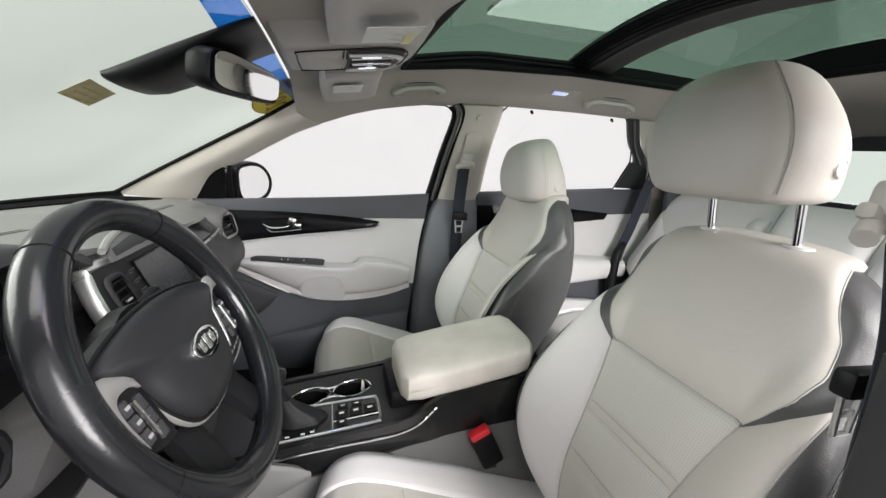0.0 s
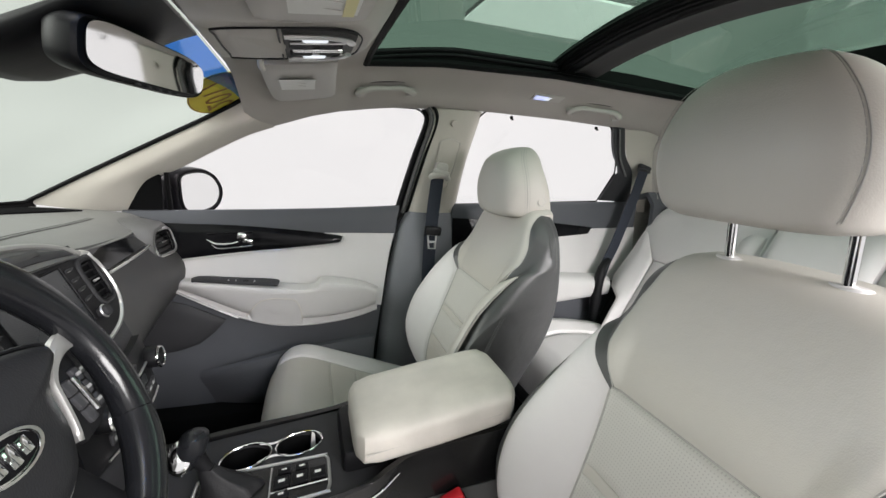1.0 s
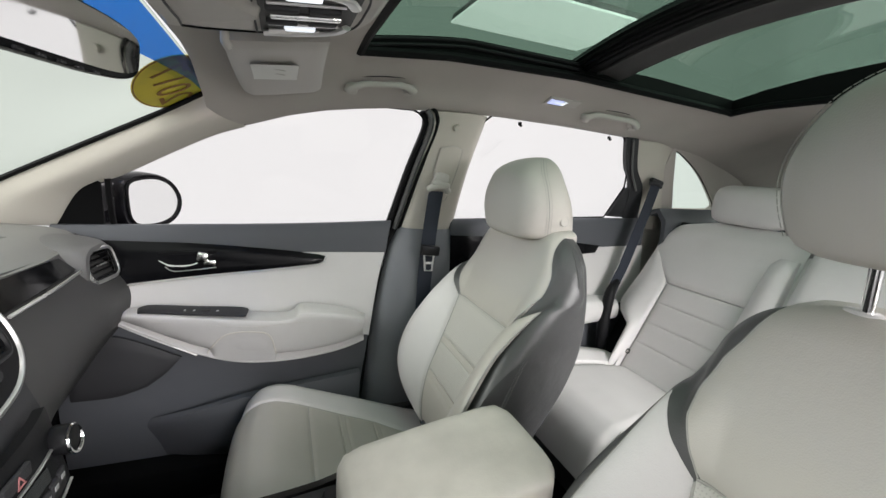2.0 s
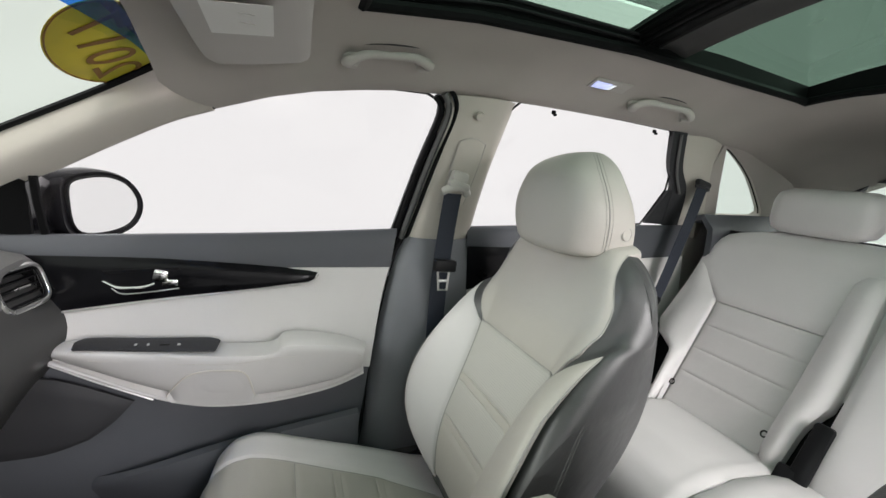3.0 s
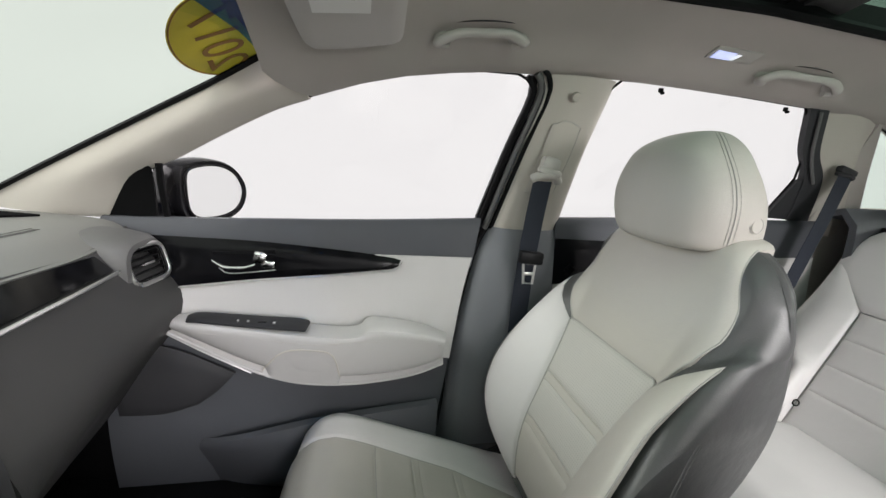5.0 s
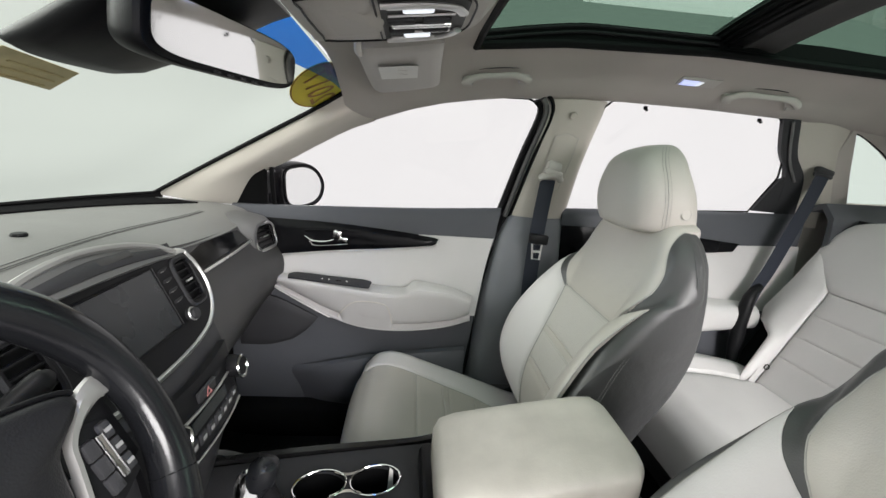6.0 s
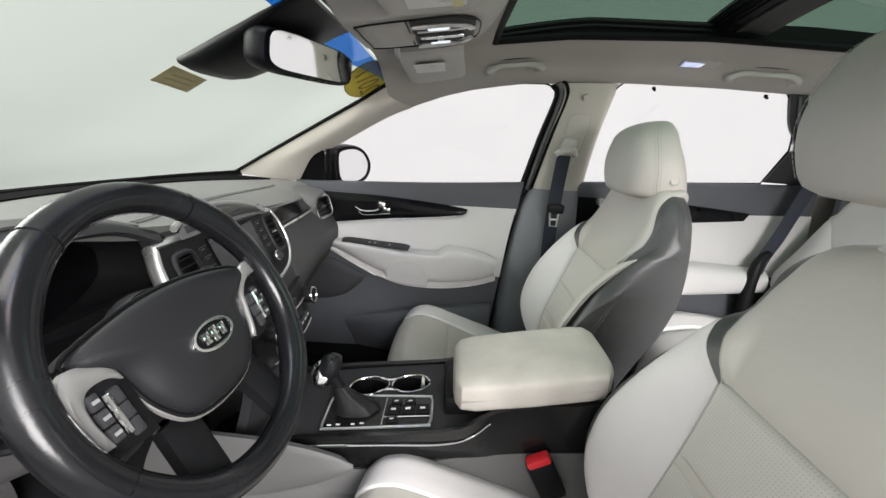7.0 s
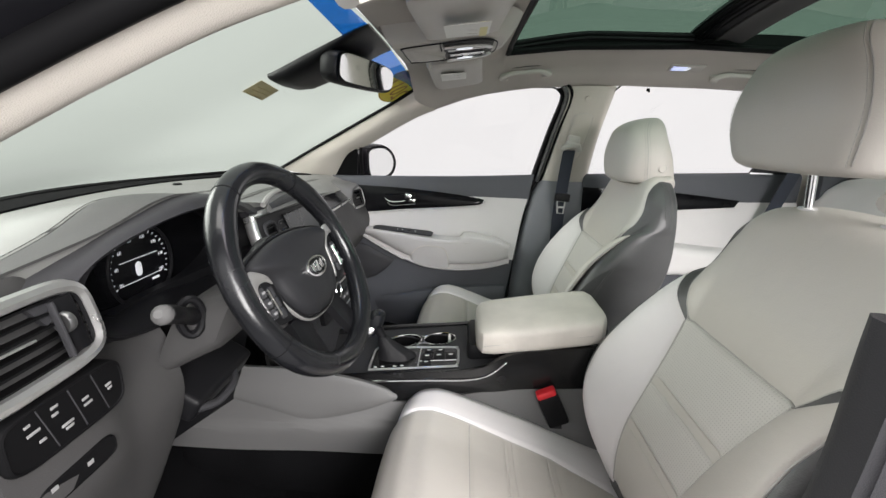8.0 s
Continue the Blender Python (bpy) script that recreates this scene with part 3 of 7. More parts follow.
TAIL = [(-0.60, -0.10), (-0.56, 0.02), (-0.50, 0.075), (0.50, 0.075), (0.56, 0.02), (0.60, -0.10), (0.55, -0.14), (-0.55, -0.14)]
solo("wall_tail", plate([(-0.72, -0.95), (0.72, -0.95), (0.70, -0.1), (0.62, 0.13), (-0.62, 0.13), (-0.70, -0.1)], lambda y, z: (2.10 - 0.25 * max(0, z + 0.15), y, z), 0.03, (1, 0, 0), [TAIL]), PLASTIC_M, "dark tailgate trim round the rear window", "tailgate", "structure")
solo("window_7", plate(grow(TAIL, 0.01), lambda y, z: (2.115 - 0.25 * max(0, z + 0.15), y, z), 0.004, (1, 0, 0)), GLASS_G, "wide green-tinted rear window", "window", "structure")
for s in (1, -1):
    solo("wall_bulkhead", box((-0.74, s * 0.36, -0.55), (0.04, 0.74, 0.70), 0.01), CARPET, "black bulkhead behind the dashboard", "bulkhead", "structure")
    solo("wall_side", box((-0.57, s * 0.735, -0.58), (0.36, 0.03, 0.74), 0.01), CARPET, "black kick panel beside the footwell", "kick panel", "structure")

# roof side and sill of the open driver's doorway
solo("trim", join(tube(mir([(x, G(z) + 0.046, z + 0.034) for x, z in WIN_F] + [(0.073, 0.65, 0.135), (0.247, 0.625, 0.165), (0.43, 0.61, 0.176), (0.6, 0.605, 0.180)]), 0.012, 10, 60)), RUBBER, "thick black rubber seal round the driver's doorway", "seal", "structure")
body = [[(x, -(G(z) + 0.050), z + 0.040) for x, z in WIN_F] + [(0.157, -0.63, 0.144), (0.43, -0.62, 0.176), (0.9, -0.62, 0.18)],
        [(x, -(G(z) + 0.09), z + 0.052) for x, z in WIN_F] + [(0.157, -0.67, 0.16), (0.43, -0.66, 0.19), (0.9, -0.66, 0.195)],
        [(x - 0.02, -(G(z) + 0.095), z + 0.10) for x, z in WIN_F] + [(0.157, -0.67, 0.20), (0.43, -0.65, 0.23), (0.9, -0.65, 0.235)]]
solo("trim", sheet(surf(body, 50, 14), 0.01, out=(0, -1, -1)), PAINT, "dark painted body edge over the driver's doorway", "body edge", "structure")
solo("sill", box((-0.1, 0.67, -0.895), (1.0, 0.12, 0.11), 0.02), CARPET, "black carpeted sill under the front door", "sill", "structure")
solo("sill", box((0.0, -0.76, -0.93), (1.3, 0.10, 0.10), 0.03), PLASTIC_D, "dark plastic sill of the driver's doorway", "sill", "structure")


# ---- front passenger door ----
def stitch(path, parent, mat, r=0.0006, name="stitching"):
    """Row of thread stitches along a path, as one joined part."""
    p = cr(path, max(8, int(np.linalg.norm(np.diff(np.array(path), axis=0), axis=1).sum() / 0.008) * 5))
    bits = [tube([p[i], p[i + 4 if i + 4 < len(p) else -1]], r, 4) for i in range(0, len(p) - 4, 5)]
    return part(name, join(*bits), mat, parent, "fine stitching")


door = thing("door_1", (0.0, 0.7, -0.9), "closed front door with pale upholstery, black trim and grey plastic", "car door", kind="structure")
bl = [(-0.46, 0.742, -0.204), (-0.2, 0.738, -0.197), (0.1, 0.734, -0.187), (0.372, 0.728, -0.170)]
lip = [(-0.46, 0.722, -0.200), (-0.2, 0.718, -0.194), (0.1, 0.714, -0.183), (0.370, 0.708, -0.167)]
low = [(-0.46, 0.708, -0.232), (-0.2, 0.704, -0.228), (0.1, 0.700, -0.222), (0.362, 0.696, -0.205)]
bot = [(-0.46, 0.702, -0.32), (-0.2, 0.700, -0.31), (0.1, 0.697, -0.30), (0.350, 0.690, -0.285)]
part("window_ledge", sheet(surf([bl, lip, low, bot], 30, 14), 0.02, out=(0, -1, 0)), PLASTIC_M, door, "slate grained plastic window ledge")
part("bolster", sheet(surf([[(-0.45, 0.694, -0.25), (-0.1, 0.693, -0.26), (0.349, 0.686, -0.262)], [(-0.4, 0.686, -0.34), (-0.1, 0.682, -0.34), (0.33, 0.678, -0.35)], [(-0.4, 0.665, -0.44), (-0.1, 0.66, -0.455), (0.305, 0.655, -0.515)]], 24, 12), 0.02, out=(0, -1, 0)), DOORVINYL, door, "pale leather door bolster")
part("lower_panel", sheet(surf([[(-0.46, 0.685, -0.40), (0.0, 0.675, -0.42), (0.312, 0.67, -0.43)], [(-0.46, 0.672, -0.55), (0.0, 0.664, -0.56), (0.300, 0.662, -0.56)], [(-0.46, 0.668, -0.72), (0.0, 0.66, -0.70), (0.285, 0.66, -0.68)], [(-0.46, 0.69, -0.93), (0.0, 0.69, -0.93), (0.27, 0.69, -0.93)]], 26, 16), 0.02, out=(0, -1, 0)), PLASTIC_M, door, "slate plastic lower door")
part("map_pocket", sheet(surf([[(-0.30, 0.678, -0.722), (-0.18, 0.634, -0.682), (0.0, 0.625, -0.640), (0.275, 0.635, -0.612)], [(-0.30, 0.676, -0.742), (-0.18, 0.622, -0.70), (0.0, 0.598, -0.658), (0.275, 0.612, -0.63)], [(-0.30, 0.69, -0.79), (-0.16, 0.635, -0.79), (0.0, 0.60, -0.79), (0.275, 0.61, -0.79)], [(-0.30, 0.70, -0.835), (-0.16, 0.65, -0.835), (0.0, 0.63, -0.835), (0.27, 0.64, -0.835)]], 26, 12), 0.012, out=(0, -1, 0)), PLASTIC_M, door, "slate plastic map pocket")
part("speaker_grille", sheet(surf([[(-0.42, 0.655, -0.455), (-0.31, 0.652, -0.475), (-0.19, 0.650, -0.535)], [(-0.43, 0.648, -0.55), (-0.33, 0.645, -0.56), (-0.225, 0.648, -0.575)], [(-0.43, 0.655, -0.635), (-0.34, 0.652, -0.632), (-0.27, 0.652, -0.612)]], 18, 12), 0.006, 0.006, 0.15, out=(0, -1, 0)), PLASTIC_D, door, "dark round-edged speaker panel")
# armrest: bulged shelf, rounded nose at the rear
arm = [[(-0.33, 0.668, -0.402), (-0.24, 0.655, -0.395), (-0.02, 0.65, -0.418), (0.075, 0.65, -0.422), (0.11, 0.65, -0.400), (0.215, 0.65, -0.415), (0.292, 0.655, -0.445)],
       [(-0.335, 0.650, -0.404), (-0.24, 0.612, -0.396), (-0.02, 0.596, -0.419), (0.075, 0.592, -0.421), (0.11, 0.592, -0.402), (0.215, 0.596, -0.415), (0.284, 0.62, -0.445)],
       [(-0.335, 0.645, -0.409), (-0.24, 0.600, -0.408), (-0.02, 0.582, -0.430), (0.075, 0.578, -0.432), (0.11, 0.578, -0.42), (0.215, 0.582, -0.430), (0.280, 0.61, -0.456)],
       [(-0.335, 0.647, -0.413), (-0.25, 0.616, -0.434), (-0.10, 0.604, -0.494), (0.0, 0.600, -0.512), (0.10, 0.600, -0.514), (0.215, 0.604, -0.504), (0.281, 0.625, -0.494)],
       [(-0.335, 0.653, -0.415), (-0.25, 0.638, -0.451), (-0.15, 0.629, -0.497), (-0.06, 0.626, -0.524), (0.03, 0.626, -0.534), (0.12, 0.627, -0.531), (0.215, 0.632, -0.519), (0.288, 0.652, -0.506)],
       [(-0.335, 0.662, -0.414), (-0.25, 0.655, -0.448), (-0.15, 0.650, -0.492), (-0.06, 0.650, -0.520), (0.03, 0.650, -0.529), (0.12, 0.650, -0.526), (0.215, 0.655, -0.514), (0.288, 0.660, -0.502)]]
AG = surf(arm, 60, 40)


def arm_y(x, z):
    """Front of the armrest at x, z."""
    g = AG[10:34].reshape(-1, 3)
    w = 1 / (((g[:, 0] - x) ** 2 + (g[:, 2] - z) ** 2) ** 2 + 1e-11)
    return float((g[:, 1] * w).sum() / w.sum())


part("armrest", sheet(AG, 0.012, out=(0, -1, 0)), DOORVINYL, door, "pale padded door armrest")
part("armrest_flange", sheet(surf([[(-0.338, 0.658, -0.412), (-0.25, 0.648, -0.450), (-0.15, 0.640, -0.496), (-0.06, 0.637, -0.523), (0.03, 0.637, -0.532), (0.12, 0.638, -0.530), (0.215, 0.642, -0.518), (0.290, 0.662, -0.504)], [(-0.338, 0.646, -0.420), (-0.25, 0.632, -0.465), (-0.15, 0.624, -0.516), (-0.06, 0.620, -0.546), (0.03, 0.620, -0.556), (0.12, 0.621, -0.553), (0.215, 0.627, -0.540), (0.290, 0.652, -0.524)]], 44, 6), 0.012, out=(0, -1, 0.5)), DOORVINYL, door, "pale lower lip of the armrest")
part("armrest_rim", tube([(x, y - 0.014, z) for x, y, z in [(-0.335, 0.652, -0.416), (-0.25, 0.648, -0.464), (-0.15, 0.640, -0.515), (-0.06, 0.636, -0.545), (0.03, 0.636, -0.555), (0.12, 0.637, -0.552), (0.215, 0.642, -0.539), (0.288, 0.662, -0.524)]], 0.004, 8, 40), DOORVINYL, door, "pale rim under the armrest")
part("trim_line", tube([(-0.34, 0.646, -0.424), (-0.25, 0.634, -0.472), (-0.15, 0.626, -0.523)], 0.0018, 6, 20), SILVER, door, "thin silver line under the armrest")
CUP = cr([(-0.125, -0.515, 0), (-0.108, -0.488, 0), (-0.086, -0.462, 0), (-0.055, -0.450, 0), (-0.01, -0.451, 0), (0.018, -0.457, 0), (0.032, -0.478, 0), (0.042, -0.530, 0)], 26)[:, :2]
RIM = cr([(-0.115, -0.526, 0), (-0.06, -0.540, 0), (0.0, -0.547, 0), (0.040, -0.549, 0)], 26)[:, :2]
part("pull_recess", sheet([[(a[0] * (1 - k) + b[0] * k, (arm_y(*a) - 0.0015) * (1 - k) + 0.611 * k, a[1] * (1 - k) + b[1] * k) for a, b in zip(CUP, RIM)] for k in np.linspace(0, 1, 10)], 0.006, out=(0, -1, 0)), DOORVINYL, door, "pale moulded pull recess")
part("recess_edge", tube([(x, arm_y(x, z) - 0.0015, z) for x, z in CUP], 0.0016, 6), ARMREST, door)
stitch([(-0.24, 0.599, -0.414), (-0.02, 0.5815, -0.436), (0.1, 0.5775, -0.430), (0.27, 0.604, -0.455)], door, TRIM_PL)
sp_top = [(-0.44, -0.229), (-0.292, -0.233), (-0.143, -0.238), (0.026, -0.252), (0.176, -0.268)]
sp_bot = [(-0.44, -0.352), (-0.337, -0.344), (-0.147, -0.322), (0.026, -0.307), (0.156, -0.293)]
part("spear_trim", sheet(surf([[(x, 0.691, z) for x, z in sp_top], [(x, 0.684, (z + w) / 2) for (x, z), (_, w) in zip(sp_top, sp_bot)], [(x, 0.681, z) for x, z in sp_bot]], 34, 8), 0.006, 0.003, 0.08, out=(0, -1, 0)), PIANO, door, "gloss black spear-shaped trim")
part("trim_line", tube([(x, 0.680, z - 0.003) for x, z in sp_bot] + [(0.170, 0.682, -0.283), (0.179, 0.684, -0.268)], 0.0018, 6, 44), SILVER, door, "thin silver edge line")
part("handle", join(tube([(-0.232, 0.672, -0.279), (-0.205, 0.664, -0.290), (-0.165, 0.660, -0.289), (-0.145, 0.662, -0.283)], [0.004, 0.006, 0.006, 0.005], 8, 18, flat=0.6), box((-0.135, 0.668, -0.268), (0.028, 0.020, 0.026), 0.006, (0, 12, 0)), box((-0.120, 0.672, -0.285), (0.03, 0.012, 0.016), 0.004)), CHROME, door, "polished chrome inner handle")
part("handle_bowl", sheet(surf([[(-0.235, 0.680, -0.262), (-0.17, 0.680, -0.258), (-0.105, 0.680, -0.255)], [(-0.225, 0.688, -0.285), (-0.17, 0.690, -0.285), (-0.11, 0.688, -0.28)], [(-0.205, 0.680, -0.306), (-0.16, 0.679, -0.304), (-0.108, 0.680, -0.298)]], 14, 8), 0.003, out=(0, -1, 0)), PLASTIC_B, door)
part("handle_lip", tube([(-0.222, 0.677, -0.296), (-0.203, 0.675, -0.308), (-0.15, 0.674, -0.304), (-0.106, 0.676, -0.299)], 0.0013, 6, 16), SILVER, door)
part("knob", rod((-0.325, 0.688, -0.292), (-0.325, 0.676, -0.292), 0.008, 14, 0.003), PIANO, door)
swp = part("switch_panel", sheet(surf([[(-0.275, 0.640, -0.392), (-0.25, 0.645, -0.386), (-0.15, 0.645, -0.394), (-0.045, 0.645, -0.402), (-0.026, 0.638, -0.408)], [(-0.268, 0.608, -0.392), (-0.25, 0.604, -0.390), (-0.15, 0.596, -0.398), (-0.045, 0.594, -0.407), (-0.03, 0.598, -0.410)]], 24, 6), 0.004, 0.002, 0.2, out=(0, -0.4, 1)), PLASTIC_D, door, "dark grey window switch panel")
for k, (x, w, m) in enumerate(((-0.170, 0.008, SILVER), (-0.150, 0.008, SILVER), (-0.122, 0.026, PIANO), (-0.098, 0.010, SILVER))):
    part("switch", box((x, 0.614, -0.3945 - 0.08 * (x + 0.17)), (w * 0.7, 0.010, 0.005), 0.002, (0, 5, 0)), m, swp)
# sail panel
part("sail_panel", sheet(surf([[(-0.455, 0.738, -0.205), (-0.395, 0.702, -0.118), (-0.35, 0.690, -0.088)], [(-0.40, 0.728, -0.205), (-0.375, 0.712, -0.15), (-0.348, 0.694, -0.09)], [(-0.358, 0.728, -0.202), (-0.352, 0.715, -0.15), (-0.346, 0.698, -0.092)]], 14, 10), 0.012, out=(0, -1, 0)), RUBBER, door, "black sail panel")
part("sail_post", tube([(-0.338, 0.732, -0.200), (-0.334, 0.705, -0.13), (-0.33, 0.690, -0.082)], 0.007, 8, 14), RUBBER, door)

# ---- outside mirror ----
om = thing("door_mirror", (-0.36, 0.78, -0.2), "black outside mirror with rounded glass beside the front door", "door mirror")
oc, on = np.array((-0.292, 0.893, -0.150)), np.array((0.85, -0.527, 0.03))
on /= np.linalg.norm(on)
ou = np.array((0.527, 0.85, 0.0))
ov = np.cross(on, ou)
ov *= np.sign(ov[2])


def on_mirror(a, b, d=0.0):
    return tuple(oc + a * ou + b * ov + d * on)


MO = [(-0.088, -0.052), (-0.094, 0.0), (-0.088, 0.052), (-0.045, 0.068), (0.01, 0.068), (0.055, 0.048), (0.082, 0.008), (0.080, -0.03), (0.055, -0.062), (0.005, -0.078), (-0.06, -0.076)]
mo = cr([(a * 1.06, b, 0) for a, b in MO], 44, True)[:, :2]
part("mirror_glass", plate([tuple(p) for p in mo * 0.88], lambda a, b: on_mirror(a + 0.004, b, 0.0075), -0.002, on), MIRROR, om, "bright mirror glass")
part("housing", rings([[on_mirror(a * k, b * k, d) for a, b in mo] for k, d in ((0.86, 0.004), (0.90, 0.006), (1.02, 0.012), (1.08, 0.004), (1.13, -0.03), (1.08, -0.07), (0.85, -0.10), (0.4, -0.12))]), PIANO, om, "gloss black housing")
part("housing_lip", tube([on_mirror(a * 0.885 + 0.004, b * 0.885, 0.008) for a, b in mo], 0.003, 8, closed=True), RUBBER, om)
part("arm", tube([(-0.40, 0.74, -0.19), (-0.39, 0.80, -0.195), (-0.36, 0.86, -0.19)], 0.03, 12, 10, flat=0.8), PIANO, om)
part("side_lamp", rod(on_mirror(0.088, 0.0, 0.004), on_mirror(0.088, -0.014, 0.004), 0.004, 8), CHROME, om, "small clear side lamp")

# ---- rear passenger door ----
for s, nm in ((1, "door_2"),):
    rd = thing(nm, (0.9, s * 0.7, -0.9), "closed rear door with pale upholstery and grey plastic", "car door", kind="structure")
    part("window_ledge", sheet(surf([side(c, s) for c in ([(0.565, 0.726, -0.157), (0.9, 0.722, -0.143), (1.4, 0.715, -0.128)], [(0.565, 0.708, -0.156), (0.9, 0.704, -0.142), (1.4, 0.70, -0.128)], [(0.565, 0.694, -0.18), (0.9, 0.692, -0.168), (1.4, 0.69, -0.15)], [(0.565, 0.692, -0.29), (0.9, 0.690, -0.26), (1.4, 0.69, -0.245)])], 20, 12), 0.02, out=(0, -s, 0)), PLASTIC_M, rd, "slate plastic window ledge")
    part("bolster", sheet(surf([side(c, s) for c in ([(0.565, 0.686, -0.25), (0.9, 0.684, -0.25), (1.4, 0.684, -0.235)], [(0.565, 0.668, -0.50), (0.9, 0.664, -0.48), (1.4, 0.664, -0.46)])], 20, 8), 0.02, out=(0, -s, 0)), DOORVINYL, rd, "pale leather door bolster")
    part("lower_panel", sheet(surf([side(c, s) for c in ([(0.565, 0.674, -0.46), (0.9, 0.67, -0.46), (1.4, 0.67, -0.44)], [(0.565, 0.668, -0.7), (0.9, 0.664, -0.7), (1.4, 0.67, -0.66)], [(0.565, 0.68, -0.94), (0.9, 0.68, -0.94), (1.3, 0.68, -0.94)])], 20, 10), 0.02, out=(0, -s, 0)), PLASTIC_M, rd, "slate plastic lower door")
    part("spear_trim", sheet(surf([side(c, s) for c in ([(0.565, 0.682, -0.205), (0.9, 0.682, -0.212), (1.178, 0.680, -0.235)], [(0.565, 0.676, -0.325), (0.9, 0.676, -0.285), (1.16, 0.677, -0.262)])], 20, 6), 0.006, 0.003, 0.1, out=(0, -s, 0)), PIANO, rd, "gloss black spear-shaped trim")
    part("armrest", sheet(surf([side(c, s) for c in ([(0.62, 0.66, -0.41), (0.9, 0.655, -0.41), (1.26, 0.66, -0.43)], [(0.62, 0.61, -0.42), (0.9, 0.60, -0.42), (1.25, 0.615, -0.445)], [(0.62, 0.60, -0.45), (0.9, 0.59, -0.46), (1.25, 0.605, -0.47)], [(0.62, 0.605, -0.50), (0.9, 0.60, -0.525), (1.25, 0.615, -0.505)], [(0.62, 0.65, -0.515), (0.9, 0.65, -0.54), (1.26, 0.655, -0.515)])], 24, 14), 0.012, out=(0, -s, 0)), DOORVINYL, rd, "pale padded door armrest")
    part("handle", tube(side([(0.72, 0.665, -0.27), (0.76, 0.652, -0.28), (0.81, 0.655, -0.268)], s), 0.006, 8, 12), CHROME, rd, "chrome inner handle")
    part("handle_bowl", box((0.765, s * 0.674, -0.272), (0.12, 0.006, 0.05), 0.003), PLASTIC_B, rd)

# ---- dashboard ----
dash = thing("dashboard", (-0.5, 0, -0.7), "two-tone grey dashboard with a silver-framed centre stack", "dashboard")
TOPL = [[(-0.69, 0.72, -0.192), (-0.55, 0.71, -0.196), (-0.44, 0.70, -0.204), (-0.395, 0.695, -0.225)],
        [(-0.74, 0.60, -0.188), (-0.60, 0.60, -0.19), (-0.45, 0.60, -0.202), (-0.385, 0.60, -0.232)],
        [(-0.80, 0.45, -0.184), (-0.62, 0.45, -0.182), (-0.45, 0.45, -0.196), (-0.365, 0.45, -0.228)],
        [(-0.90, 0.20, -0.184), (-0.65, 0.20, -0.170), (-0.46, 0.20, -0.176), (-0.345, 0.20, -0.205)],
        [(-0.92, 0, -0.185), (-0.65, 0, -0.164), (-0.46, 0, -0.165), (-0.345, 0, -0.185)],
        [(-0.90, -0.20, -0.184), (-0.65, -0.20, -0.164), (-0.46, -0.18, -0.150), (-0.35, -0.18, -0.160)],
        [(-0.80, -0.40, -0.184), (-0.62, -0.40, -0.162), (-0.46, -0.38, -0.126), (-0.36, -0.37, -0.118)],
        [(-0.77, -0.52, -0.186), (-0.60, -0.52, -0.178), (-0.45, -0.52, -0.150), (-0.36, -0.52, -0.145)],
        [(-0.69, -0.72, -0.192), (-0.55, -0.71, -0.196), (-0.44, -0.70, -0.172), (-0.36, -0.695, -0.166)]]
TG = surf(TOPL, 26, 60)
part("top_pad", sheet(TG, 0.02, out=(0, 0, 1)), PLASTIC_T, dash, "grey soft dash top")


def pad_z(x, y):
    """Height of the dash top at x, y."""
    ys = [np.interp(x, row[:, 0], row[:, 1]) for row in TG]
    zs = [np.interp(x, row[:, 0], row[:, 2]) for row in TG]
    return float(np.interp(-y, [-v for v in ys], zs))


for path in ([(-0.375, -0.66), (-0.40, -0.56), (-0.437, -0.45), (-0.468, -0.35), (-0.487, -0.25), (-0.492, -0.15), (-0.49, -0.02)], [(-0.372, -0.172), (-0.40, -0.06), (-0.425, 0.06), (-0.44, 0.2), (-0.45, 0.35), (-0.46, 0.55)]):
    for d in (0.0, 0.011):
        line = [(x - d, y, pad_z(x - d, y) + 0.0012) for x, y, _ in cr([(x, y, 0) for x, y in path], 40)]
        stitch(line, dash, PLASTIC_F, 0.0006)
    part("pad_seam", tube([(x - 0.0055, y, pad_z(x - 0.0055, y)) for x, y, _ in cr([(x, y, 0) for x, y in path], 40)], 0.0009, 6), PLASTIC_F, dash)
brow = cr([(-0.376, -0.66, 0), (-0.40, -0.56, 0), (-0.437, -0.45, 0), (-0.468, -0.35, 0), (-0.487, -0.25, 0), (-0.492, -0.19, 0)], 30)
part("brow_pad", sheet([[(x + (-0.356 - x) * k, y, pad_z(x + (-0.356 - x) * k, y) + 0.0025) for x, y, _ in brow] for k in np.linspace(0, 1, 10)], 0.003, out=(0, 0, 1)), PLASTIC_F, dash, "darker grey lower dash pad")
strip = []
for row in TG[2:-2]:
    edge = -0.757 + 0.5 * row[0][1] ** 2
    xs = row[:, 0]
    strip.append([(x, np.interp(x, xs, row[:, 1]), np.interp(x, xs, row[:, 2]) + 0.004) for x in np.linspace(xs[0] + 0.002, max(edge, xs[0] + 0.02), 6)])
for sx, sy in ((-0.655, 0.05), (-0.52, 0.10)):
    part("light_sensor", rod((sx, sy, pad_z(sx, sy) - 0.002), (sx, sy, pad_z(sx, sy) + 0.005), 0.011, 18, 0.003), PLASTIC_B, dash, "small dark sensor dome on the dash top")
part("defrost_strip", sheet(strip, 0.004, out=(0, 0, 1)), CARPET, dash, "dark vent strip at the foot of the windscreen")
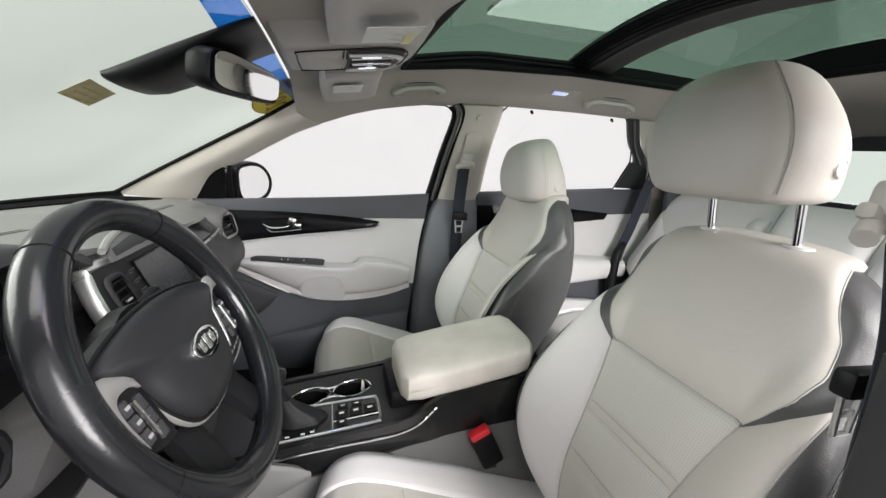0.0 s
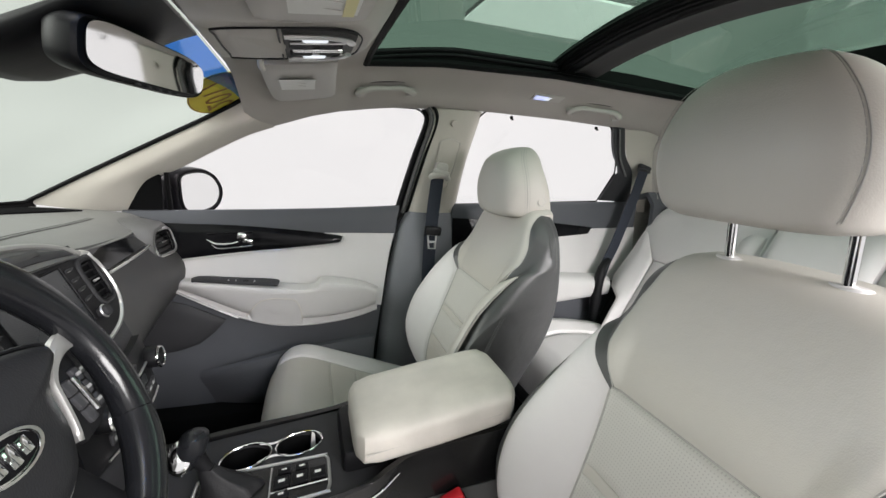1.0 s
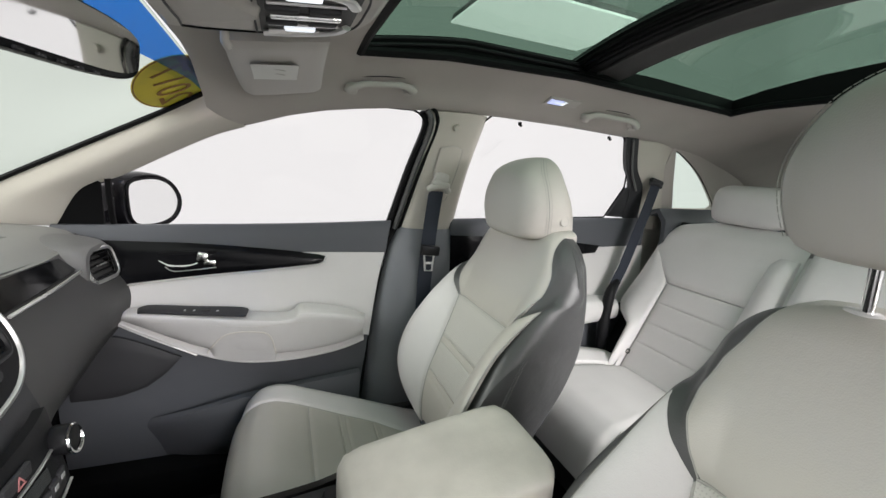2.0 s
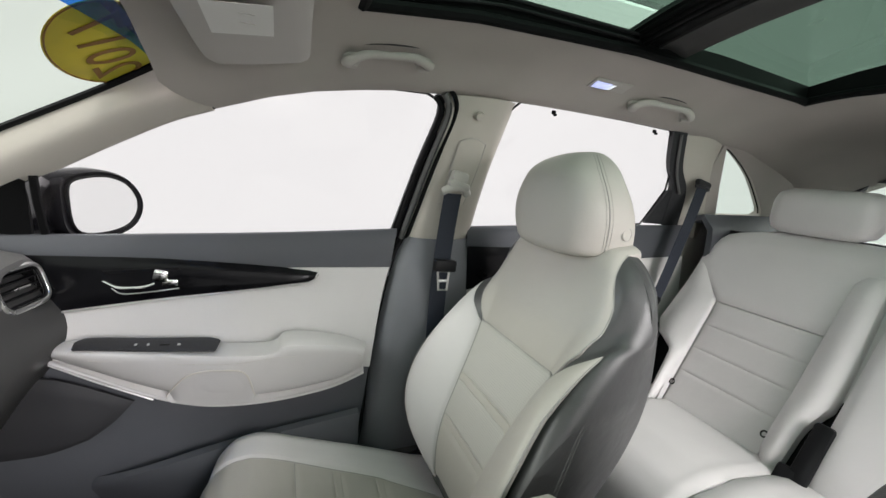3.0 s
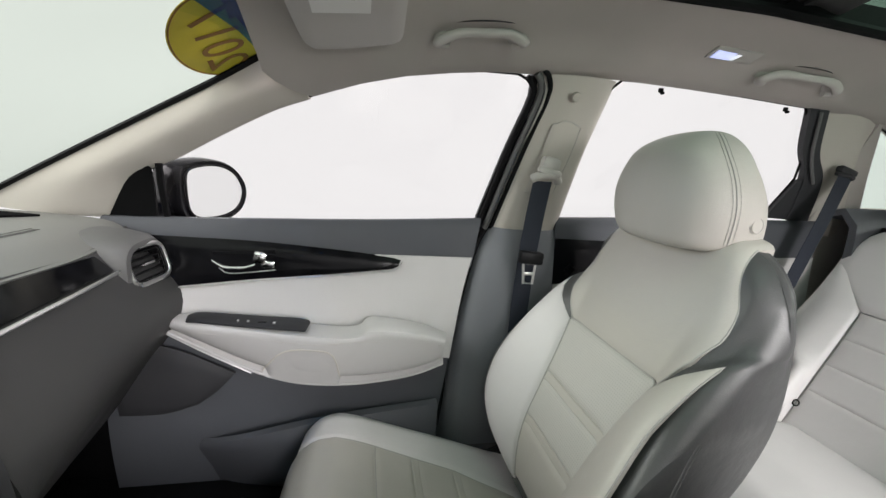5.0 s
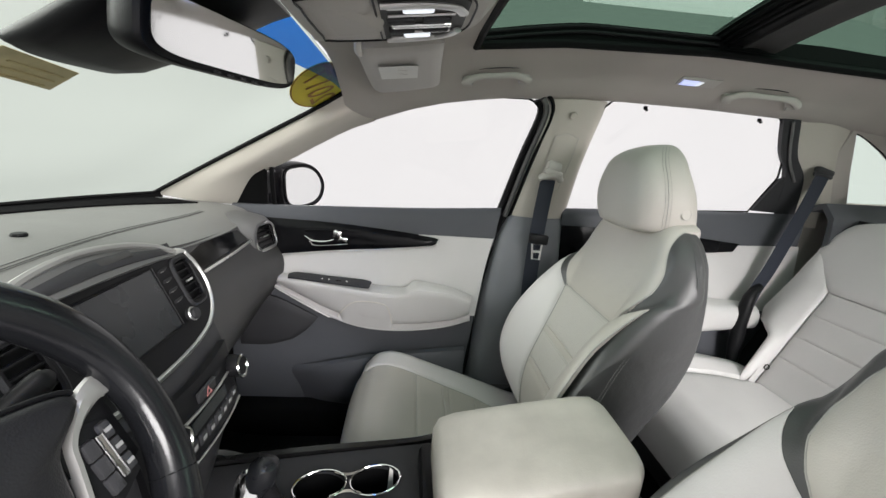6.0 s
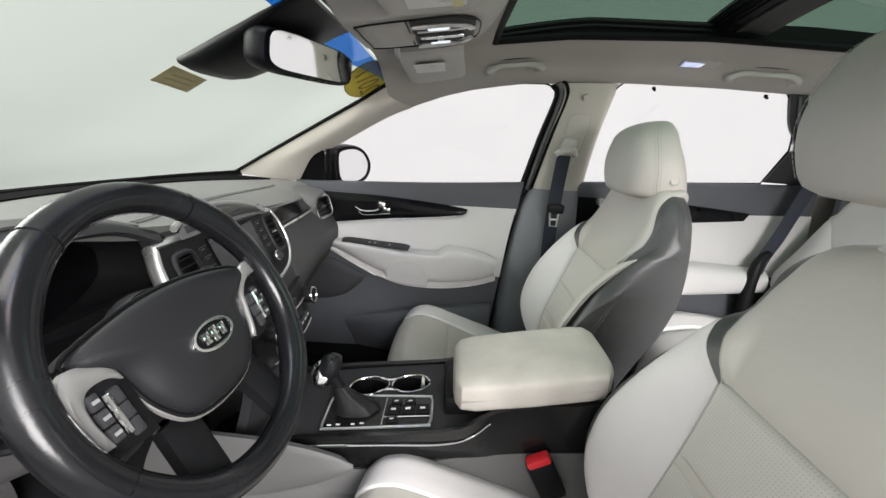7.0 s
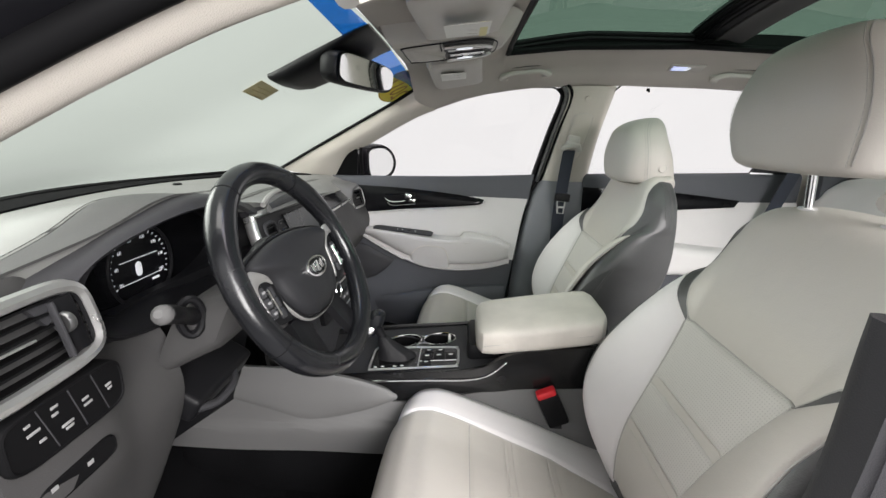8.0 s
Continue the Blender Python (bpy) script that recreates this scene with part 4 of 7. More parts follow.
FACE_P = [[(-0.405, 0.70, -0.215), (-0.335, 0.70, -0.29), (-0.300, 0.70, -0.35), (-0.302, 0.70, -0.41), (-0.36, 0.70, -0.50), (-0.46, 0.70, -0.64), (-0.56, 0.70, -0.72)],
          [(-0.390, 0.60, -0.228), (-0.345, 0.60, -0.29), (-0.308, 0.60, -0.35), (-0.306, 0.60, -0.41), (-0.36, 0.60, -0.50), (-0.45, 0.60, -0.64), (-0.56, 0.60, -0.72)],
          [(-0.372, 0.45, -0.225), (-0.340, 0.45, -0.27), (-0.310, 0.45, -0.33), (-0.302, 0.45, -0.41), (-0.35, 0.45, -0.50), (-0.44, 0.45, -0.64), (-0.56, 0.45, -0.72)],
          [(-0.352, 0.25, -0.205), (-0.330, 0.25, -0.25), (-0.295, 0.25, -0.33), (-0.280, 0.25, -0.41), (-0.32, 0.25, -0.50), (-0.42, 0.25, -0.64), (-0.55, 0.25, -0.72)],
          [(-0.350, 0.17, -0.195), (-0.325, 0.17, -0.25), (-0.285, 0.17, -0.33), (-0.255, 0.17, -0.41), (-0.27, 0.17, -0.50), (-0.36, 0.16, -0.64), (-0.5, 0.16, -0.72)]]
part("passenger_face", sheet(surf(FACE_P, 34, 26), 0.02, out=(1, 0, 0)), PLASTIC_F, dash, "grey moulded passenger dash face")
CENTRE = [[(-0.350, 0.18, -0.188), (-0.318, 0.18, -0.25), (-0.283, 0.18, -0.33), (-0.245, 0.15, -0.40), (-0.24, 0.13, -0.48), (-0.27, 0.13, -0.60)],
          [(-0.350, 0.0, -0.180), (-0.318, 0.0, -0.25), (-0.283, 0.0, -0.33), (-0.228, 0.0, -0.38), (-0.222, 0.0, -0.48), (-0.25, 0.0, -0.60)],
          [(-0.350, -0.18, -0.175), (-0.318, -0.18, -0.25), (-0.283, -0.18, -0.33), (-0.245, -0.15, -0.40), (-0.24, -0.13, -0.48), (-0.27, -0.13, -0.60)]]
part("centre_face", sheet(surf(CENTRE, 30, 16), 0.02, out=(1, 0, 0)), PLASTIC_D, dash, "dark centre stack face")
DRIVER = [[(-0.355, -0.70, -0.172), (-0.337, -0.70, -0.25), (-0.322, -0.70, -0.33), (-0.316, -0.70, -0.41), (-0.36, -0.70, -0.50), (-0.46, -0.70, -0.66)],
          [(-0.355, -0.62, -0.160), (-0.340, -0.62, -0.24), (-0.322, -0.62, -0.33), (-0.320, -0.62, -0.41), (-0.36, -0.62, -0.50), (-0.45, -0.62, -0.66)],
          [(-0.37, -0.58, -0.20), (-0.350, -0.58, -0.26), (-0.328, -0.58, -0.33), (-0.324, -0.58, -0.41), (-0.36, -0.58, -0.50), (-0.45, -0.58, -0.66)],
          [(-0.38, -0.53, -0.265), (-0.362, -0.53, -0.29), (-0.345, -0.53, -0.33), (-0.335, -0.53, -0.41), (-0.36, -0.53, -0.50), (-0.44, -0.53, -0.66)],
          [(-0.372, -0.47, -0.285), (-0.360, -0.47, -0.31), (-0.348, -0.47, -0.345), (-0.335, -0.465, -0.41), (-0.36, -0.46, -0.50), (-0.43, -0.46, -0.66)],
          [(-0.365, -0.447, -0.29), (-0.354, -0.445, -0.31), (-0.344, -0.443, -0.345), (-0.337, -0.442, -0.41), (-0.365, -0.445, -0.50), (-0.45, -0.445, -0.66)]]
part("driver_face", sheet(surf(DRIVER, 30, 34), 0.014, out=(1, 0, 0)), PLASTIC_F, dash, "grey moulded driver dash face")
# black instead of dash grey: the recess's shade is put into the colour
KNEE = [[(-0.41, -0.46, -0.28), (-0.42, -0.46, -0.36), (-0.43, -0.46, -0.46), (-0.47, -0.46, -0.62)], [(-0.42, -0.36, -0.28), (-0.43, -0.36, -0.36), (-0.44, -0.36, -0.46), (-0.48, -0.36, -0.62)], [(-0.34, -0.18, -0.25), (-0.35, -0.18, -0.36), (-0.38, -0.18, -0.46), (-0.42, -0.18, -0.62)]]
part("knee_panel", sheet(surf(KNEE, 20, 16), 0.014, out=(1, 0, 0)), PLASTIC_B, dash, "sheet painted black for the dark recess under the steering column")


# air vents: framed, with slats
def vent(name, c, u, v, w, h, n, frame_mat, parent, ring=0.008, label="", slat_mat=None, tab=True):
    c, u, v = (np.array(k, float) for k in (c, u, v))
    u, v = u / np.linalg.norm(u), v / np.linalg.norm(v)
    d = np.cross(u, v)
    d *= np.sign(d[0])
    loop = [c + u * w / 2 * math.copysign(abs(math.cos(a)) ** 0.45, math.cos(a)) + v * h / 2 * math.copysign(abs(math.sin(a)) ** 0.45, math.sin(a)) for a in np.linspace(0, 2 * math.pi, 40, endpoint=False)]
    vt = part(name, tube(loop, ring, 8, closed=True), frame_mat, parent, label)
    part("duct", rings([[p + d * k for p in loop] for k in (0.0, -0.03)] + [[c + (p - c) * 0.02 - d * 0.031 for p in loop]], cap=False), RUBBER, vt)
    for i in range(n):
        q = c + v * h * ((i + 0.5) / n - 0.5) * 0.92 - d * 0.004
        part("slat", sheet([[q + u * a - d * b for a in np.linspace(-w * 0.46, w * 0.46, 6)] for b in (-0.004, 0.016)], 0.0025), slat_mat or PLASTIC_B, vt)
    part("inner_bezel", tube([c + (p - c) * 0.93 + d * 0.001 for p in loop], 0.0036, 6, closed=True), PLASTIC_B, vt)
    if tab:
        part("vane_tab", tube([c + d * 0.002 - u * w * 0.16, c + d * 0.002 + u * w * 0.16], 0.0022, 6), SILVER, vt)
    return vt


vent("air_vent", (-0.335, 0.625, -0.275), (0.18, 1, 0), (-0.25, 0, 1), 0.105, 0.072, 5, SILVER, dash, 0.006, "silver-ringed side air vent")
part("vent_pod", rings([[(-0.335 + k * 0.0 - d, 0.622 + r * 0.075 * math.copysign(abs(math.cos(a)) ** 0.6, math.cos(a)), -0.277 + r * 0.055 * math.copysign(abs(math.sin(a)) ** 0.6, math.sin(a)) + d * 0.15) for a in np.linspace(0, 2 * math.pi, 32, endpoint=False)] for k, r, d in ((0, 0.70, 0.002), (0, 0.88, 0.003), (0, 1.0, 0.016), (0, 1.05, 0.05), (0, 1.0, 0.1))], cap=False), PLASTIC_G, dash, "rounded grey vent pod")
dv = vent("air_vent", (-0.326, -0.6475, -0.219), (-0.06, 1, 0), (-0.22, 0, 1), 0.150, 0.084, 6, SILVER, dash, 0.008, "silver-ringed side air vent", RUBBER, False)
part("vent_divider", box((-0.322, -0.614, -0.219), (0.008, 0.004, 0.062), 0.0015, (0, -12, 0)), PLASTIC_D, dv)
part("thumb_plate", box((-0.327, -0.600, -0.219), (0.008, 0.024, 0.062), 0.003, (0, -12, 0)), PLASTIC_B, dv)
part("thumb_wheel", rod((-0.326, -0.610, -0.214), (-0.326, -0.602, -0.214), 0.012, 18, 0.002), VENTRING, dv, "satin metal thumb wheel")
part("vent_line", tube([(-0.319, -0.712, -0.216), (-0.322, -0.640, -0.217)], 0.0015, 6), SILVER, dv)

# centre stack: silver hoop, tall vents, screen, keys
def on_stack(y, z, d=0.0):
    """Sloping face of the centre stack."""
    return np.array((-0.318 + (z + 0.25) * -0.44 + 0.9 * d, y, z + 0.4 * d))


hoop = [(-0.165, -0.190), (0.150, -0.202), (0.186, -0.213), (0.200, -0.243), (0.200, -0.275), (0.184, -0.306), (0.145, -0.331), (0.076, -0.342), (0.0, -0.344), (-0.076, -0.342), (-0.150, -0.331), (-0.192, -0.306), (-0.211, -0.275), (-0.212, -0.240), (-0.200, -0.203)]
part("silver_hoop", tube([on_stack(y, z, 0.005) for y, z in cr([(a, b, 0) for a, b in hoop], 70, True)[:, :2]], 0.0120, 10, closed=True, flat=0.5), SILVER, dash, "satin silver frame round the screen")
part("stack_plate", plate([tuple(p) for p in cr([(a * 0.98, b, 0) for a, b in hoop], 50, True)[:, :2]], lambda y, z: tuple(on_stack(y, z, 0.006)), 0.007, (0.9, 0, 0.4), [[(s * 0.154 + a * 0.0235, -0.252 + b * 0.038) for a, b in ((-1, -0.9), (-0.85, -1), (0.85, -1), (1, -0.9), (1, 0.9), (0.85, 1), (-0.85, 1), (-1, 0.9))] for s in (1, -1)]), PLASTIC_B, dash, "black stack surround")
for s in (1, -1):
    vent("air_vent", on_stack(s * 0.154, -0.252, 0.013), (0, 1, 0), (-0.40, 0, 0.92), 0.052, 0.086, 6, PLASTIC_D, dash, 0.004, "tall dark centre air vent")
    part("vent_backing", plate([(s * 0.154 + a * 0.027, -0.252 + b * 0.045) for a, b in ((-1, -1), (1, -1), (1, 1), (-1, 1))], lambda y, z: tuple(on_stack(y, z, 0.003)), 0.001, (0.9, 0, 0.4)), RUBBER, dash)
    for k in range(4):
        part("key", box(on_stack(s * 0.1035, -0.222 - 0.0165 * k, 0.0115), (0.003, 0.021, 0.0145), 0.001, (0, 24, 0)), PLASTIC_D, dash)
        part("key_mark", box(on_stack(s * 0.1035, -0.222 - 0.0165 * k, 0.0133), (0.001, 0.010, 0.0018), 0, (0, 24, 0)), MARK, dash)
    part("dial", rod(on_stack(s * 0.107, -0.298, 0.012), on_stack(s * 0.107, -0.298, 0.030), 0.010, 18, 0.003), PLASTIC_D, dash, "small ribbed dial")
    part("dial_ring", tube([on_stack(s * 0.107 + 0.0105 * math.cos(a), -0.298 + 0.0095 * math.sin(a), 0.022) for a in np.linspace(0, 2 * math.pi, 20, endpoint=False)], 0.0018, 6, closed=True), SILVER, dash)
part("screen", sheet([[on_stack(y, z, 0.0145) for y in np.linspace(-0.081, 0.081, 6)] for z in np.linspace(-0.302, -0.212, 5)], 0.004, out=(1, 0, 0)), SCREEN, dash, "switched-off dark display")
part("screen_rim", tube([on_stack(y, z, 0.0145) for y, z in ((-0.083, -0.210), (0.083, -0.210), (0.083, -0.304), (-0.083, -0.304))], 0.0022, 6, closed=True), PLASTIC_B, dash)
part("speaker_arch", tube([(-0.332, -0.150, -0.170), (-0.342, -0.100, -0.160), (-0.350, -0.02, -0.156), (-0.350, 0.07, -0.167), (-0.340, 0.125, -0.182), (-0.324, 0.152, -0.197)], 0.0058, 8, 40), FRAME, dash, "satin silver arch over the screen")
part("speaker_grille", sheet(surf([[(-0.322, -0.15, -0.176), (-0.339, -0.1, -0.160), (-0.350, -0.01, -0.160), (-0.347, 0.08, -0.172), (-0.328, 0.145, -0.194)], [(-0.318, -0.15, -0.186), (-0.316, -0.1, -0.186), (-0.316, 0, -0.188), (-0.316, 0.08, -0.192), (-0.318, 0.145, -0.199)]], 24, 6), 0.004, out=(1, 0, 1)), PLASTIC_G, dash, "grey speaker panel")
part("speaker_slot", sheet(surf([[(-0.328, -0.130, -0.170), (-0.339, 0.0, -0.166), (-0.331, 0.125, -0.184)], [(-0.320, -0.135, -0.180), (-0.322, 0.0, -0.180), (-0.321, 0.130, -0.192)]], 24, 5), 0.006, 0.003, 0.15, out=(1, 0, 1)), PLASTIC_D, dash, "dark mesh inset over the screen")
part("speaker_lens", box((-0.331, 0.02, -0.172), (0.013, 0.066, 0.008), 0.004, (0, 45, 0)), PLASTIC_F, dash)
slot = part("dash_slot", sheet(surf([[(-0.350, 0.215, -0.214), (-0.355, 0.36, -0.222), (-0.372, 0.53, -0.238)], [(-0.312, 0.215, -0.245), (-0.318, 0.36, -0.247), (-0.345, 0.53, -0.262)]], 20, 5), 0.006, out=(1, 0, 1)), PIANO, dash, "gloss black strip across the dash")
part("slot_line", tube([(-0.305, 0.215, -0.250), (-0.310, 0.36, -0.252), (-0.338, 0.535, -0.266)], 0.003, 6, 20), SILVER, slot, "bright silver line")

# climate panel
def on_clim(y, z, d=0.0):
    return np.array((-0.222 - (z + 0.38) * 0.16 + d, y, z))


clim = part("climate_panel", sheet([[on_clim(y, z, 0.004 - 0.9 * y * y) for y in np.linspace(-0.125, 0.125, 12)] for z in np.linspace(-0.455, -0.345, 8)], 0.012, 0.008, 0.12, out=(1, 0, 0)), PLASTIC_B, dash, "black climate control panel")
part("clim_line", tube([on_clim(y, -0.378, 0.014 - 0.9 * y * y) for y in np.linspace(-0.085, 0.085, 8)], 0.0022, 6), SILVER, clim)
part("clim_line", tube([on_clim(y, -0.44, 0.014 - 0.9 * y * y) for y in np.linspace(-0.1, 0.1, 8)], 0.0018, 6), SILVER, clim)
part("clim_display", sheet([[on_clim(y, z, 0.0135) for y in np.linspace(-0.05, 0.05, 4)] for z in np.linspace(-0.402, -0.384, 3)], 0.002, out=(1, 0, 0)), SCREEN, clim)
part("hazard_key", box(on_clim(0.0, -0.362, 0.013), (0.006, 0.05, 0.016), 0.002), PLASTIC_D, clim)
part("hazard_mark", plate([(-0.008, -0.006), (0.008, -0.006), (0, 0.007)], lambda y, z: tuple(on_clim(y, -0.363 + z, 0.0165)), 0.0006, (1, 0, 0), [[(-0.0045, -0.004), (0, 0.0035), (0.0045, -0.004)]]), PINK, clim, "red warning triangle")
for k in range(8):
    y = -0.077 + 0.022 * k
    part("clim_key", box(on_clim(y, -0.418, 0.012 - 0.9 * y * y), (0.006, 0.018, 0.018), 0.002), PLASTIC_D, clim)
    part("key_mark", box(on_clim(y, -0.418, 0.0155 - 0.9 * y * y), (0.001, 0.008, 0.006), 0), MARK, clim)
for s in (1, -1):
    kn = part("clim_knob", rod(on_clim(s * 0.093, -0.377, 0.0), on_clim(s * 0.093, -0.377, 0.026), 0.019, 24, 0.004), PLASTIC_B, clim, "ribbed climate knob")
    part("knob_ring", tube([on_clim(s * 0.093 + 0.0175 * math.cos(a), -0.377 + 0.0175 * math.sin(a), 0.026) for a in np.linspace(0, 2 * math.pi, 24, endpoint=False)], 0.0025, 6, closed=True), CHROME, kn)

# instrument cluster and hood
def bowl(x, k, n=56):
    return [(x, -0.364 + k * 0.205 * math.copysign(abs(math.cos(a)) ** 0.75, math.cos(a)), -0.218 + k * 0.074 * math.copysign(abs(math.sin(a)) ** 0.75, math.sin(a))) for a in np.linspace(0, 2 * math.pi, n, endpoint=False)]


part("cluster_bowl", rings([bowl(-0.43, 1.12), bowl(-0.36, 1.10), bowl(-0.340, 1.05), bowl(-0.337, 1.01), bowl(-0.345, 0.985), bowl(-0.40, 0.95), bowl(-0.445, 0.90), bowl(-0.446, 0.2)], cap=False), PLASTIC_B, dash, "black instrument bowl")
pe = [(-0.362, -0.64, -0.175), (-0.362, -0.545, -0.156), (-0.362, -0.469, -0.138), (-0.362, -0.364, -0.119), (-0.362, -0.26, -0.133), (-0.36, -0.17, -0.165)]
re_ = [(-0.335, -0.615, -0.215), (-0.332, -0.555, -0.168), (-0.332, -0.469, -0.147), (-0.332, -0.364, -0.139), (-0.332, -0.26, -0.147), (-0.332, -0.175, -0.185)]
part("cluster_hood", sheet(surf([pe, [tuple((np.array(p) + np.array(q)) / 2 + np.array((0.006, 0, 0.004))) for p, q in zip(pe, re_)], re_], 40, 10), 0.010, out=(1, 0, 1)), PLASTIC_D, dash, "dark instrument hood")
part("cluster_face", plate([(-0.364 + 0.19 * math.cos(a), -0.22 + 0.068 * math.sin(a)) for a in np.linspace(0, 2 * math.pi, 40, endpoint=False)], lambda y, z: (-0.440, y, z), -0.002, (1, 0, 0)), PIANO, dash, "black instrument face")
GY, GZ = -0.368, -0.236
gr = part("gauge_ring", tube([(-0.432, GY + 0.066 * math.cos(a), GZ + 0.066 * math.sin(a)) for a in np.linspace(0, 2 * math.pi, 48, endpoint=False)], 0.003, 8, closed=True), PLASTIC_B, dash, "black speedometer ring")
for k in range(25):
    a = radians(205 - 9.6 * k)
    big = k % 3 == 0
    part("gauge_mark", box((-0.436, GY + 0.058 * math.cos(a), GZ + 0.058 * math.sin(a)), (0.0008, 0.006 if big else 0.0035, 0.0012), 0, (math.degrees(a), 0, 0)), LIT, gr)
for dz, w in ((0.014, 0.078), (-0.022, 0.088)):
    part("display_line", box((-0.436, GY, GZ + dz), (0.0008, w, 0.0010), 0), LIT, gr)
part("display_mark", rings([[(-0.4365 + d, GY - 0.004 + k * 0.0065 * math.cos(a), GZ - 0.004 + k * 0.012 * math.copysign(abs(math.sin(a)) ** 0.6, math.sin(a))) for a in np.linspace(0, 2 * math.pi, 20, endpoint=False)] for k, d in ((1, 0), (1, 0.0008), (0.1, 0.0009))]), LIT, gr, "small lit car mark")
part("display_mark", box((-0.436, GY + 0.028, GZ - 0.030), (0.0008, 0.016, 0.004), 0), LIT, gr)


def lettering(text, size):
    cu = bpy.data.curves.new("lettering", "FONT")
    cu.body, cu.size, cu.align_x, cu.align_y, cu.extrude = text, size, "CENTER", "CENTER", 0.0002
    tmp = new("lettering", cu)
    me = bpy.data.meshes.new_from_object(tmp.evaluated_get(bpy.context.evaluated_depsgraph_get()))
    bpy.data.objects.remove(tmp)
    bm = bmesh.new()
    bm.from_mesh(me)
    bpy.data.meshes.remove(me)
    return bm


for k, word in enumerate(("20", "40", "60", "80", "100", "120", "140", "160")):
    a = radians(205 - 32.6 * k)
    tx = lettering(word, 0.0078)
    for v in tx.verts:
        p, q, c = v.co
        v.co = Vector((-0.436 + c, GY + 0.047 * math.cos(a) + p, GZ + 0.047 * math.sin(a) + q))
    part("dial_number", tx, LIT, gr, "lit dial number")

# driver switch pods
def pod_ring(y, z, w, h, k, x, p=0.42):
    return [(x, y + (w - h * (1 - k)) * math.copysign(abs(math.cos(a)) ** p, math.cos(a)), z + h * k * math.copysign(abs(math.sin(a)) ** p, math.sin(a))) for a in np.linspace(0, 2 * math.pi, 48, endpoint=False)]


def switch_pod(y, z, w, h, x, label):
    return part("switch_pod", rings([pod_ring(y, z, w, h, k, x + d) for k, d in ((1, -0.022), (1, -0.004), (0.96, -0.001), (0.90, 0), (0.86, -0.0015), (0.3, -0.0015))]), RUBBER, dash, label)


pod = switch_pod(-0.630, -0.306, 0.067, 0.032, -0.3145, "black rounded switch pod")
for y0, y1 in ((-0.662, -0.649), (-0.629, -0.617), (-0.602, -0.589)):
    part("pod_split", tube([(-0.316, y0, -0.280), (-0.316, (y0 + y1) / 2, -0.305), (-0.316, y1, -0.331)], 0.0009, 5, 8), PLASTIC_D, pod)
for y, z, w in ((-0.668, -0.300, 0.013), (-0.672, -0.290, 0.006), (-0.662, -0.313, 0.007), (-0.645, -0.288, 0.008), (-0.646, -0.296, 0.007), (-0.636, -0.314, 0.013), (-0.635, -0.319, 0.009), (-0.611, -0.308, 0.010), (-0.613, -0.301, 0.008), (-0.584, -0.303, 0.008), (-0.583, -0.308, 0.006)):
    part("key_mark", box((-0.3158, y, z), (0.0012, w, 0.0032), 0.0005, (4, 0, 0)), MARK, pod)
pod2 = switch_pod(-0.635, -0.377, 0.046, 0.014, -0.3145, "small black switch pod")
for y, z in ((-0.664, -0.365), (-0.624, -0.370)):
    part("key_mark", box((-0.3158, y, z - 0.006), (0.0012, 0.007, 0.005), 0), MARK, pod2)

# column with stalks
part("column_shroud", rings([[tuple(np.array((x, -0.388, z)) + np.array((0, r * math.copysign(abs(math.cos(a)) ** 0.6, math.cos(a)), 0)) + np.array((0.42, 0, 0.9)) * h * math.copysign(abs(math.sin(a)) ** 0.6, math.sin(a))) for a in np.linspace(0, 2 * math.pi, 32, endpoint=False)] for x, z, r, h in ((-0.235, -0.275, 0.062, 0.050), (-0.25, -0.285, 0.078, 0.062), (-0.32, -0.315, 0.086, 0.072), (-0.338, -0.323, 0.082, 0.070), (-0.345, -0.326, 0.06, 0.055))]), PLASTIC_F, dash, "slate column shroud")
part("lower_shroud", box((-0.372, -0.355, -0.435), (0.10, 0.17, 0.05), 0.010, (0, 32, 0), 3), PLASTIC_B, dash, "black panel under the column")
part("release_lever", tube([(-0.33, -0.43, -0.455), (-0.315, -0.40, -0.462), (-0.31, -0.36, -0.455), (-0.325, -0.33, -0.45)], 0.007, 8, 16), PLASTIC_D, dash, "dark column release lever")
for s in (1, -1):
    stalk = part("stalk", tube([(-0.285, -0.388 + s * 0.085, -0.268), (-0.272, -0.388 + s * 0.12, -0.250), (-0.256, -0.388 + s * 0.155, -0.231), (-0.249, -0.388 + s * 0.180, -0.2195)], [0.013, 0.011, 0.0115, 0.012], 12, 12), PLASTIC_B, dash)
    part("stalk_tip", tube([(-0.249, -0.388 + s * 0.1795, -0.2197), (-0.2475, -0.388 + s * 0.184, -0.2170), (-0.246, -0.388 + s * 0.190, -0.214)], [0.0121, 0.0105, 0.005], 14, 8), PLASTIC_G if s < 0 else PLASTIC_B, stalk, "grey stalk end" if s < 0 else "")
    part("stalk_collar", tube([(-0.284 + 0.010 * math.cos(a), -0.388 + s * (0.088 - 0.010 * math.cos(a)), -0.268 + 0.027 * math.sin(a)) for a in np.linspace(0, 2 * math.pi, 20, endpoint=False)], 0.006, 8, closed=True), PLASTIC_B, stalk)

# ---- steering wheel ----
WC, WT, WY, WS = np.array((-0.157, -0.391, -0.216)), radians(27.5), radians(-4), 0.895
wr, wa = np.array((-math.sin(WY), math.cos(WY), 0)), np.array((math.cos(WT) * math.cos(WY), math.cos(WT) * math.sin(WY), math.sin(WT)))
wu = np.cross(wa, wr)


def on_wheel(r, u, a=0.0):
    return tuple(WC + WS * r * wr + WS * u * wu + a * wa)


